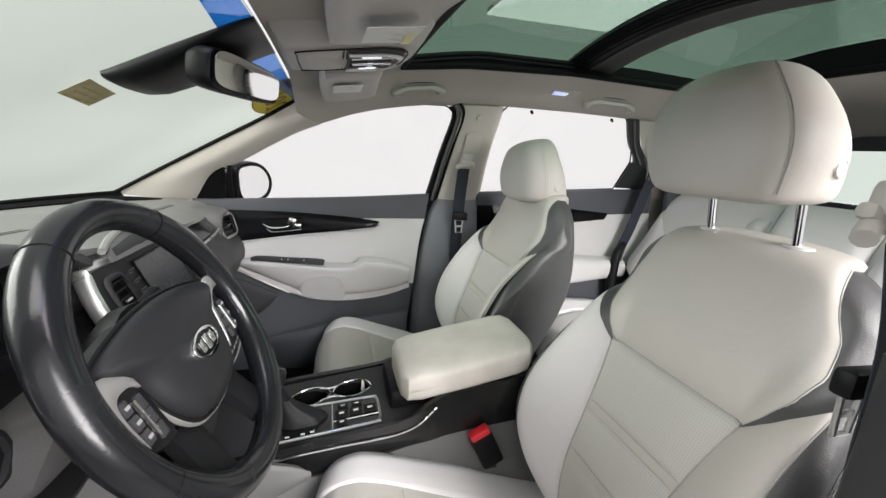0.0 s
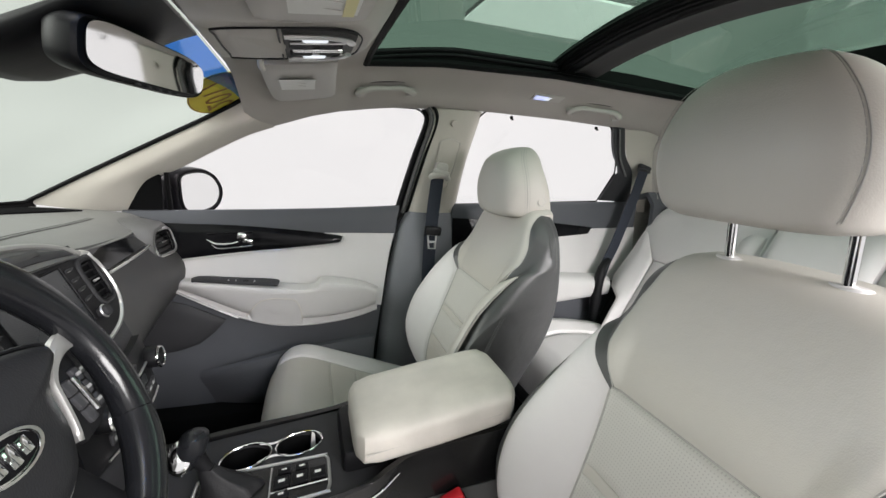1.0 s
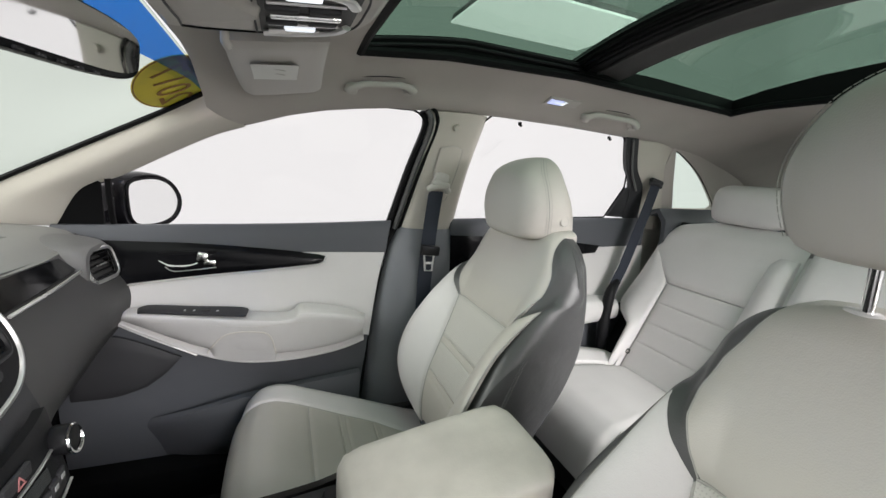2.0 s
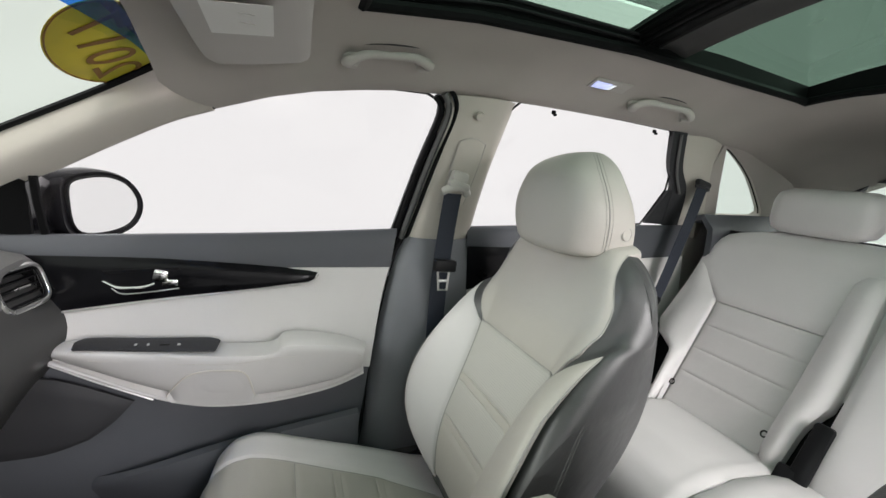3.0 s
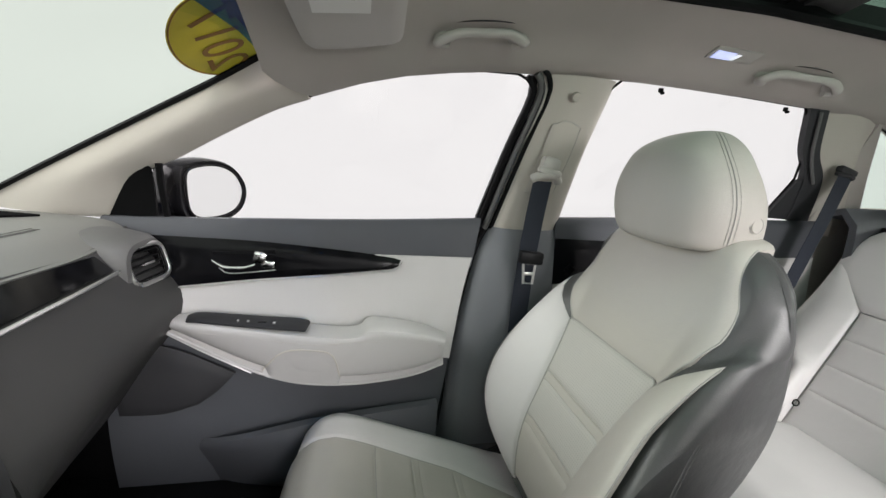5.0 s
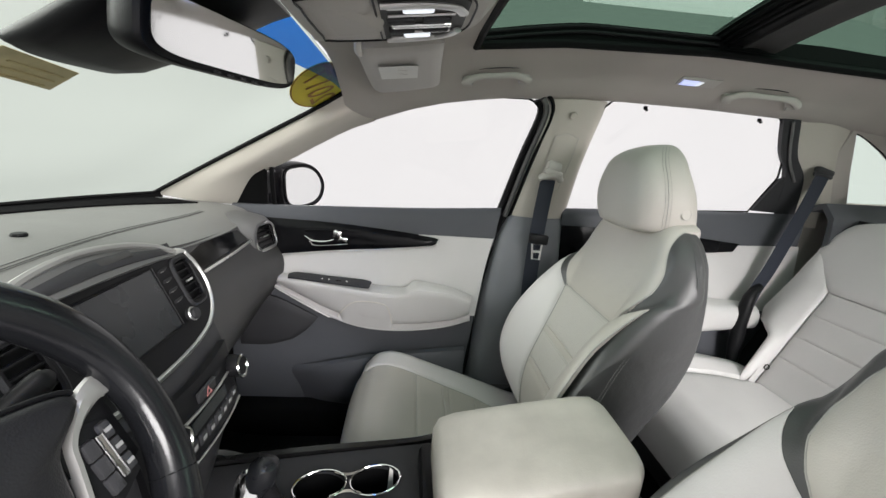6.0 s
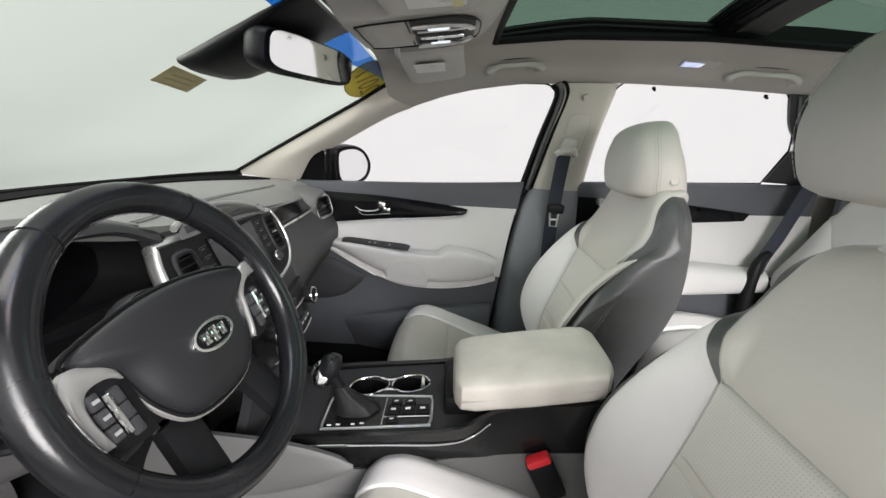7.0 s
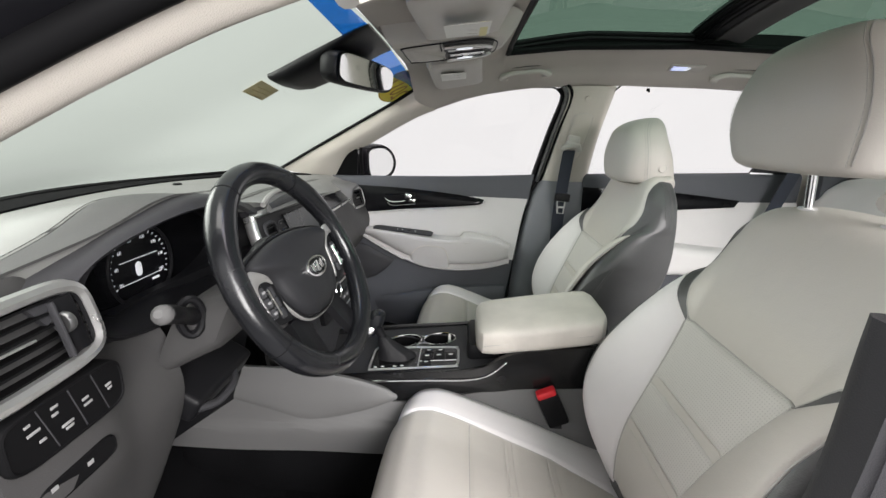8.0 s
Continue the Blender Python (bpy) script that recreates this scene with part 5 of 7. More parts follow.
wheel = thing("steering_wheel", tuple(WC - 0.15 * wa), "black leather steering wheel with silver-framed spokes", "steering wheel")
ang = np.linspace(0, 2 * math.pi, 96, endpoint=False)
rr = np.array([0.0165 + 0.002 * math.exp(-((abs((a % math.pi) - math.pi / 2) - 0.9) / 0.3) ** 2) for a in ang])
ringpts = np.array([on_wheel(0.172 * math.cos(a), 0.172 * math.sin(a), 0.004) for a in ang])
part("rim", tube(np.vstack([ringpts, ringpts[:1]]), list(np.append(rr, rr[0])), 16), WHEELBLK, wheel, "worn black leather rim")
for a in (58, 122, 205, 335):
    c = radians(a)
    part("rim_seam", tube([tuple(np.array(on_wheel(0.172 * math.cos(c), 0.172 * math.sin(c), 0.004)) + 0.0166 * (math.cos(b) * (math.cos(c) * wr + math.sin(c) * wu) + math.sin(b) * wa)) for b in np.linspace(0, 2 * math.pi, 20, endpoint=False)], 0.0012, 5, closed=True), RUBBER, wheel)
part("rim_stitching", join(*[tube([on_wheel((0.1555 + d) * math.cos(a), (0.1555 + d) * math.sin(a), 0.006) for d, a in ((0, radians(k)), (0.004, radians(k + 1.3)))], 0.0011, 4) for k in range(25, 60, 3)]), PLASTIC_G, wheel, "grey lacing on the rim")
PAD = [(-0.128, 0.040), (-0.07, 0.058), (0.0, 0.064), (0.07, 0.058), (0.128, 0.040), (0.094, 0.010), (0.080, -0.036), (0.052, -0.072), (0.0, -0.082), (-0.052, -0.072), (-0.080, -0.036), (-0.094, 0.010)]
hl = cr([(x, y, 0) for x, y in PAD], 60, True)[:, :2]
part("airbag_pad", rings([[on_wheel(x * k, y * k - 0.004 * (1 - k), d) for x, y in hl] for k, d in ((0.98, -0.03), (1.0, -0.004), (0.975, 0.004), (0.9, 0.010), (0.7, 0.016), (0.4, 0.019), (0.06, 0.020))]), PADBLK, wheel, "dark grey airbag pad")
part("pad_edge", tube([on_wheel(x * 1.03, y * 1.03, -0.004) for x, y in hl[::1]], 0.0022, 8, closed=True), PLASTIC_B, wheel, "gap round the pad")
em = part("emblem", rings([[on_wheel(0.0345 * k * math.cos(a), 0.0178 * k * math.sin(a) - 0.009, d) for a in np.linspace(0, 2 * math.pi, 32, endpoint=False)] for k, d in ((1.0, 0.016), (1.0, 0.0215), (0.97, 0.0235), (0.86, 0.0235), (0.84, 0.0215), (0.05, 0.0215))]), CHROME, wheel, "oval chrome emblem")
part("emblem_field", rings([[on_wheel(0.0285 * k * math.cos(a), 0.0138 * k * math.sin(a) - 0.009, d) for a in np.linspace(0, 2 * math.pi, 28, endpoint=False)] for k, d in ((1.0, 0.0212), (1.0, 0.0222), (0.05, 0.0224))]), PIANO, em)
for k, dx in enumerate((-0.014, 0.0, 0.014)):
    part("emblem_bar", box(on_wheel(dx, -0.009, 0.0232), (0.002, 0.009, 0.017 - 0.004 * abs(k - 1)), 0.0008, (0, -27.5, -4)), CHROME, em)
for s in (1, -1):
    sp = part("spoke", sheet([[on_wheel(s * x, -0.006 + y * k, -0.008 + 0.3 * (x - 0.08) ** 2) for y in np.linspace(-0.5, 0.5, 10)] for x, k in ((0.080, 0.100), (0.10, 0.098), (0.125, 0.086), (0.140, 0.070), (0.152, 0.060))], 0.008, 0.005, 0.2, out=tuple(wa)), PLASTIC_B, wheel, "black spoke with a satin silver frame")
    part("switch_plate", sheet([[on_wheel(s * x, -0.019 + y * k, -0.0015 + 0.3 * (x - 0.08) ** 2) for y in np.linspace(-0.5, 0.5, 8)] for x, k in ((0.092, 0.078), (0.115, 0.074), (0.138, 0.056))], 0.006, 0.003, 0.2, out=tuple(wa)), PLASTIC_B, sp, "black switch plate")
    for i in range(3):
        part("key", box(on_wheel(s * 0.1115, -0.005 - 0.017 * i, 0.001), (0.007, 0.011, 0.015), 0.002, (0, -27.5, -4)), PLASTIC_D, sp)
        part("key", box(on_wheel(s * 0.1300, 0.001 - 0.017 * i, 0.001), (0.007, 0.010, 0.014), 0.002, (0, -27.5, -4)), PLASTIC_D, sp)
        part("key_mark", box(on_wheel(s * 0.1300, 0.001 - 0.017 * i, 0.0050), (0.0008, 0.006, 0.003), 0, (0, -27.5, -4)), MARK, sp)
    if s > 0:
        inner = cr([(0.081, -0.050, 0), (0.085, -0.036, 0), (0.094, -0.006, 0), (0.099, 0.010, 0), (0.112, 0.025, 0), (0.130, 0.040, 0), (0.148, 0.046, 0)], 24)
        outer_ = cr([(0.087, -0.053, 0), (0.092, -0.039, 0), (0.101, -0.010, 0), (0.106, 0.005, 0), (0.119, 0.017, 0), (0.138, 0.025, 0), (0.154, 0.026, 0)], 24)
    else:
        inner = cr([(0.096, 0.004, 0), (0.108, 0.012, 0), (0.127, 0.013, 0), (0.1365, 0.004, 0), (0.139, -0.015, 0), (0.136, -0.042, 0)], 24)
        outer_ = cr([(0.098, 0.016, 0), (0.114, 0.030, 0), (0.136, 0.036, 0), (0.149, 0.020, 0), (0.153, -0.004, 0), (0.149, -0.040, 0)], 24)
    part("spoke_frame", sheet([[on_wheel(s * (p[0] + (q[0] - p[0]) * k), p[1] + (q[1] - p[1]) * k, 0.002 + 0.3 * (p[0] - 0.08) ** 2) for p, q in zip(inner, outer_)] for k in np.linspace(0, 1, 5)], 0.007, 0.003, 0.25, out=tuple(wa)), FRAME, sp, "satin silver frame round the keys")
    part("key_roller", tube([on_wheel(s * 0.1207, 0.002, 0.0045), on_wheel(s * 0.1207, -0.040, 0.0045)], 0.0028, 8), CHROME, sp)
    part("lower_spoke", sheet([[on_wheel(s * (0.062 + 0.014 * k + w), -0.066 - 0.090 * k, -0.016 + 0.014 * k) for w in np.linspace(-0.026, 0.020, 6)] for k in np.linspace(0, 1, 10)], 0.014, 0.003, 0.25, out=tuple(wa)), PLASTIC_B, wheel, "black lower spoke")
low = [p for p in np.roll(hl, -40, 0) if p[1] < 0.012]
low = sorted(low, key=lambda p: math.atan2(p[0], -p[1]))
part("pad_trim", tube([on_wheel(x * 1.035, y * 1.035, -0.007) for x, y in low], 0.0042, 8), FRAME, wheel, "satin silver line under the pad")
part("hub_back", rings([[on_wheel(r * math.cos(a), r * math.sin(a) - 0.005, d) for a in np.linspace(0, 2 * math.pi, 28, endpoint=False)] for r, d in ((0.075, -0.02), (0.078, -0.04), (0.06, -0.075), (0.05, -0.10))]), PLASTIC_B, wheel)


# ---- centre console ----
def top_z(x):
    return -0.556 + (x - 0.09) * 0.13


cons = thing("centre_console", (0.1, 0, -0.95), "gloss black centre console with a padded pale armrest", "centre console")
CUPS = [(-0.056, 0.036, 0.044), (0.040, 0.036, 0.042)]
top_outline = [(-0.27, -0.125), (-0.1, -0.13), (0.19, -0.125), (0.21, -0.10), (0.21, 0.10), (0.19, 0.115), (-0.1, 0.115), (-0.27, 0.11)]
holes = [[(x + r * math.cos(a), y + 0.76 * r * math.sin(a)) for a in np.linspace(0, 2 * math.pi, 28, endpoint=False)] for x, y, r in CUPS]
part("top_plate", plate(top_outline, lambda x, y: (x, y, top_z(x)), 0.012, (0, 0, -1), holes), PLASTIC_D, cons, "dark console top")
part("tunnel", box((-0.05, 0, -0.875), (1.15, 0.27, 0.15), 0.02), CARPET, cons, "black carpeted tunnel")
for x, y, r in CUPS:
    cup_ = part("cup_holder", rings([[(x + k * r * math.cos(a), y + 0.76 * k * r * math.sin(a), top_z(x) + d) for a in np.linspace(0, 2 * math.pi, 28, endpoint=False)] for k, d in ((1.02, -0.004), (0.99, -0.003), (0.93, -0.07), (0.1, -0.071))], cap=False), RUBBER, cons, "deep black cup holder")
    part("cup_rim", tube([(x + 1.03 * r * math.cos(a), y + 0.78 * r * math.sin(a), top_z(x + r * math.cos(a)) + 0.003) for a in np.linspace(0, 2 * math.pi, 36, endpoint=False)], 0.0021, 8, closed=True), CHROME, cup_, "chrome rim")
for s in (1, -1):
    part("cup_bridge", sheet([[(x, 0.036 + s * (0.0275 - 0.0095 * math.cos((x + 0.008) / 0.026 * math.pi / 2)) + w, top_z(x) + 0.004) for x in np.linspace(-0.034, 0.018, 9)] for w in (-0.003, 0.003)], 0.003, out=(0, 0, 1)), CHROME, cons, "chrome bridge between the cup rims")
for s in (-1, 1):
    y = s * 0.128
    part("side_panel", sheet(surf([[(-0.30, y, -0.600), (-0.1, y * 1.02, -0.572), (0.12, y * 1.02, -0.547), (0.19, y, -0.515), (0.25, y * 0.9, -0.50), (0.46, y * 0.9, -0.475)],
                                   [(-0.30, y, -0.63), (-0.1, y * 1.05, -0.61), (0.12, y * 1.05, -0.585), (0.19, y * 1.02, -0.565), (0.25, y * 0.95, -0.555), (0.46, y * 0.92, -0.54)],
                                   [(-0.30, y, -0.66), (-0.06, y, -0.645), (0.08, y, -0.615), (0.19, y, -0.602), (0.25, y * 0.95, -0.597), (0.46, y * 0.92, -0.586)]], 34, 12), 0.012, out=(0, s, 0)), PIANO_C, cons, "gloss black console side, dusty")
    part("chrome_line", tube([(-0.28, y * 1.05, -0.610), (-0.127, y * 1.07, -0.590), (0.0, y * 1.07, -0.578), (0.11, y * 1.07, -0.570), (0.165, y * 1.05, -0.555), (0.205, y * 1.03, -0.520)], [0.0026, 0.0026, 0.0026, 0.0026, 0.002, 0.0012], 8, 40), CHROME, cons, "bright chrome line along the console")
    fx, fy = (-0.66, 0.165) if s < 0 else (-0.49, 0.09)
    part("lower_panel", sheet(surf([[(fx, s * fy, -0.58), (-0.45, s * 0.165, -0.60), (-0.25, s * 0.150, -0.60), (-0.05, s * 0.135, -0.642), (0.2, s * 0.125, -0.60), (0.5, s * 0.12, -0.58)],
                                    [(fx, s * fy * 1.03, -0.70), (-0.45, s * 0.17, -0.70), (-0.25, s * 0.165, -0.69), (-0.05, s * 0.15, -0.68), (0.2, s * 0.14, -0.68), (0.5, s * 0.14, -0.68)],
                                    [(fx, s * fy * 1.08, -0.715), (-0.45, s * 0.18, -0.712), (-0.25, s * 0.176, -0.70), (-0.05, s * 0.165, -0.69), (0.2, s * 0.15, -0.69), (0.5, s * 0.15, -0.69)],
                                    [(fx, s * fy * 1.08, -0.775), (-0.45, s * 0.18, -0.772), (-0.25, s * 0.17, -0.770), (-0.05, s * 0.16, -0.775), (0.2, s * 0.15, -0.775), (0.5, s * 0.15, -0.775)]], 26, 14), 0.012, out=(0, s, 0)), PLASTIC_G, cons, "grey lower console side")
part("side_wing", sheet(surf([[(-0.50, -0.172, -0.545), (-0.30, -0.174, -0.543), (-0.165, -0.174, -0.556), (-0.082, -0.172, -0.577), (-0.047, -0.168, -0.597)], [(-0.50, -0.185, -0.58), (-0.30, -0.186, -0.600), (-0.20, -0.186, -0.610), (-0.10, -0.182, -0.604), (-0.045, -0.172, -0.602)], [(-0.50, -0.188, -0.60), (-0.345, -0.189, -0.640), (-0.246, -0.188, -0.663), (-0.128, -0.184, -0.636), (-0.047, -0.172, -0.608)]], 34, 14), 0.012, 0.003, 0.12, out=(0, -1, 0)), PLASTIC_G, cons, "grey knee wing with a rounded end")
part("bin", box((0.345, 0, -0.555), (0.27, 0.20, 0.08), 0.015), PIANO_C, cons, "gloss black console bin")
part("bin_front", box((0.155, 0.0, -0.535), (0.08, 0.15, 0.05), 0.012), PLASTIC_B, cons)
A_ = []
for x, k in ((0.134, 0.50), (0.137, 0.74), (0.149, 0.93), (0.178, 1.0), (0.28, 1.02), (0.395, 1.0), (0.420, 0.96), (0.434, 0.80), (0.438, 0.55)):
    c = np.array((x, -0.012, -0.470 + (x - 0.27) * 0.17))
    A_.append([tuple(c + np.array((0, 0.102 * k * math.copysign(abs(math.cos(a)) ** 0.42, math.cos(a)), 0.039 * k * math.copysign(abs(math.sin(a)) ** 0.5, math.sin(a))))) for a in np.linspace(0, 2 * math.pi, 44, endpoint=False)])
arm_ = part("armrest", rings(A_), ARMREST, cons, "padded pale leather armrest lid, lightly soiled")
part("armrest_seam", tube([(x, -0.1135, -0.470 + (x - 0.27) * 0.17 - 0.002) for x in np.linspace(0.15, 0.40, 12)], 0.0012, 5), TRIM_PL, arm_)
part("armrest_hinge", box((0.43, -0.01, -0.465), (0.03, 0.15, 0.05), 0.01), PLASTIC_B, cons)
# shift plate
PLATE = [(-0.124, -0.100), (-0.128, -0.086), (-0.129, -0.012), (-0.122, 0.001), (-0.106, 0.001), (0.076, -0.018), (0.088, -0.023), (0.092, -0.034), (0.092, -0.094), (0.087, -0.105), (0.074, -0.108), (-0.110, -0.1035)]
plate_edge = [tuple(p) for p in cr([(a, b, 0) for a, b in PLATE], 60, True)[:, :2]]
sh = part("shift_plate", plate(plate_edge, lambda x, y: (x, y, top_z(x) + 0.004), 0.004, (0, 0, -1)), PIANO_C, cons, "gloss black gear plate")
part("plate_frame", tube([(x, y, top_z(x) + 0.005) for x, y in plate_edge], 0.0030, 8, closed=True), SILVER, sh, "silver gear plate frame")
for k in range(4):
    part("gear_mark", box((-0.112 + 0.018 * k + (0.012 if k > 1 else 0), -0.094, top_z(-0.10 + 0.022 * k) + 0.0045), (0.008, 0.004, 0.001), 0), WHITE, sh)
for i, (x, y, w, h) in enumerate(((0.013, -0.060, 0.026, 0.026), (0.043, -0.060, 0.026, 0.026), (0.073, -0.061, 0.026, 0.026), (0.013, -0.089, 0.022, 0.015), (0.016, -0.034, 0.022, 0.013), (0.046, -0.036, 0.022, 0.013))):
    b = part("plate_key", box((x, y, top_z(x) + 0.007), (w, h, 0.006), 0.0018, (0, -7, 0)), PLASTIC_B, sh)
    part("key_mark", box((x, y, top_z(x) + 0.0104), (w * 0.4, h * 0.22, 0.0008), 0, (0, -7, 0)), WHITE, b)
part("key_line", tube([(-0.006, -0.100, top_z(-0.006) + 0.006), (-0.006, -0.018, top_z(-0.006) + 0.006)], 0.0014, 6), SILVER, sh)
part("key_line", tube([(-0.004, -0.078, top_z(-0.004) + 0.006), (0.090, -0.082, top_z(0.09) + 0.006)], 0.0012, 6), SILVER, sh)
lev = part("gear_lever", rings([[(cx + rx * math.cos(a) * (1 + 0.11 * math.sin(5 * a + 9 * z)), -0.048 + ry * math.sin(a) * (1 + 0.08 * math.cos(4 * a + 7 * z)), z) for a in np.linspace(0, 2 * math.pi, 28, endpoint=False)] for cx, rx, ry, z in ((-0.066, 0.050, 0.029, top_z(-0.055) + 0.004), (-0.070, 0.045, 0.025, -0.556), (-0.076, 0.036, 0.021, -0.548), (-0.084, 0.029, 0.018, -0.540), (-0.094, 0.020, 0.014, -0.528), (-0.101, 0.014, 0.011, -0.515))]), BOOT, cons, "creased black leather gear boot")
part("lever_stem", tube([(-0.095, -0.047, -0.530), (-0.112, -0.047, -0.500), (-0.122, -0.047, -0.478)], [0.010, 0.012, 0.017], 14, 10), PLASTIC_B, lev)
part("lever_knob", rings([[(-0.124 + k * 0.022 * math.cos(a) + d * 0.3, -0.047 + k * 0.021 * math.sin(a), -0.482 + d) for a in np.linspace(0, 2 * math.pi, 24, endpoint=False)] for k, d in ((0.6, -0.03), (0.9, -0.02), (1.05, 0.0), (1.05, 0.018), (0.9, 0.030), (0.5, 0.036), (0.1, 0.037))]), WHEELBLK, lev, "black leather gear knob")
part("knob_badge", rings([[(-0.136 + k * 0.018 * math.cos(a), -0.061 + k * 0.012 * math.sin(a) - d * 0.2, -0.484 + 0.5 * d + k * 0.022 * math.sin(a)) for a in np.linspace(0, 2 * math.pi, 20, endpoint=False)] for k, d in ((1.0, -0.004), (1.0, 0.010), (0.8, 0.016), (0.2, 0.018))]), CHROME, lev, "chrome knob front")
solo("paper_strip", plate([(0.0, 0.0), (0.012, 0.002), (0.010, 0.045), (0.004, 0.050)], lambda a, b: (0.060 + a, 0.052 + 0.004 * b, -0.612 + b * 1.25), 0.0006, (0, 1, 0)), WHITE, "torn white paper strip in the cup holder", "paper")


# ---- front seats ----
SEAT_X = [(-0.72, 0.428), (-0.62, 0.427), (-0.55, 0.438), (-0.472, 0.470), (-0.40, 0.505), (-0.342, 0.534), (-0.22, 0.584), (-0.10, 0.626)]
SEAT_SEAM = [(-0.70, 0.088), (-0.60, 0.094), (-0.53, 0.098), (-0.472, 0.104), (-0.40, 0.117), (-0.342, 0.133), (-0.30, 0.145)]
CREST_OUT = [(-0.72, 0.0), (-0.68, 0.015), (-0.63, 0.040), (-0.59, 0.056), (-0.556, 0.063), (-0.50, 0.068), (-0.44, 0.069), (-0.37, 0.060), (-0.32, 0.046), (-0.28, 0.028), (-0.25, 0.006), (-0.22, 0.0), (-0.17, 0.0)]
CREST_AT = [(-0.72, 0.105), (-0.68, 0.125), (-0.63, 0.165), (-0.59, 0.190), (-0.556, 0.212), (-0.50, 0.232), (-0.44, 0.230), (-0.37, 0.215), (-0.32, 0.205), (-0.27, 0.199), (-0.22, 0.193), (-0.17, 0.18), (-0.10, 0.15)]
FLANK_AT = [(-0.72, 0.150), (-0.68, 0.165), (-0.63, 0.200), (-0.59, 0.222), (-0.556, 0.245), (-0.50, 0.266), (-0.44, 0.260), (-0.37, 0.241), (-0.32, 0.229), (-0.27, 0.221), (-0.22, 0.213), (-0.17, 0.203), (-0.10, 0.19)]
REAR_AT = [(-0.72, 0.165), (-0.60, 0.185), (-0.50, 0.198), (-0.40, 0.204), (-0.32, 0.203), (-0.25, 0.198), (-0.17, 0.184), (-0.10, 0.16)]
REAR_DEEP = [(-0.72, 0.13), (-0.60, 0.165), (-0.55, 0.178), (-0.47, 0.183), (-0.40, 0.170), (-0.36, 0.156), (-0.296, 0.130), (-0.243, 0.108), (-0.197, 0.086), (-0.15, 0.072), (-0.104, 0.066)]
WORN = dict(bolster=1.0)
SEAT_TOP = -0.113
SHOULDER = [(-0.341, 0.134), (-0.315, 0.153), (-0.275, 0.173), (-0.23, 0.182), (-0.18, 0.177), (-0.15, 0.168)]
BOLSTER_TOP = [(0.13, -0.343), (0.155, -0.318), (0.185, -0.292), (0.213, -0.268)]


def smooth_at(table, z):
    """Value of a table at z, eased over its corners."""
    return sum(along(table, z + d) for d in (-0.024, -0.012, 0.0, 0.012, 0.024)) / 5


def top_at(a):
    return SEAT_TOP - 0.004 * (a / 0.1) ** 2 - 0.075 * (a / 0.21) ** 6


def width_at(z):
    """Half width left of the rounded top at height z."""
    lo, hi = 0.0, 0.24
    for _ in range(24):
        m = (lo + hi) / 2
        lo, hi = (m, hi) if top_at(m) > z else (lo, m)
    return lo


def seat_seam(z):
    return smooth_at(SEAT_SEAM, z)


def front_off(a, z, full=1.0):
    """How far the front of a backrest stands out at a sideways, at height z."""
    oc, lc, lo = smooth_at(CREST_OUT, z) * full, smooth_at(CREST_AT, z), smooth_at(FLANK_AT, z)
    s0 = min(seat_seam(z) - 0.014, lc - 0.02)
    t = min(max((a - s0) / (lc - s0), 0), 1)
    o = oc * math.sin(t * math.pi / 2) ** 1.35
    o -= 2.2 * max(0, min(a, lc) - 0.12) ** 2 * min(1, max(0, (z + 0.36) / 0.12))
    drop = 0.0
    if a > lc:
        r = min((a - lc) / (lo - lc), 1)
        drop = 0.045 * (1 - math.sqrt(max(0, 1 - r * r)))
    wedge = min(max((a - along(SHOULDER, z)) / 0.022, 0), 1) * min(max((z - along(BOLSTER_TOP, a)) / 0.012, 0), 1)
    o -= 0.016 * wedge * wedge * (3 - 2 * wedge) * min(1, max(0, (-0.125 - z) / 0.05))
    d = top_at(a) - z
    if d < 0.03:
        drop = max(drop, 0.03 * (1 - math.sqrt(max(0, 1 - (1 - max(d, 0) / 0.03) ** 2))))
    return max(o - drop, 0.040 - smooth_at(REAR_DEEP, z))


def back_pt(l, z, off=0.0):
    """Front of a backrest: l sideways from its middle, z height."""
    return np.array((smooth_at(SEAT_X, z) - front_off(abs(l), z, WORN["bolster"] if l < 0 else 1.0) - off, l, z))


BN = np.array((-0.913, 0, 0.409))


def rear_of(l, z):
    """Back of a backrest."""
    th = smooth_at(REAR_DEEP, z) + 0.012
    d = max(top_at(abs(l)) - z, 0)
    if d < 0.035:
        th -= 0.022 * (1 - math.sqrt(max(0, 1 - (1 - d / 0.035) ** 2)))
    return np.array((smooth_at(SEAT_X, z) + th, l, z))


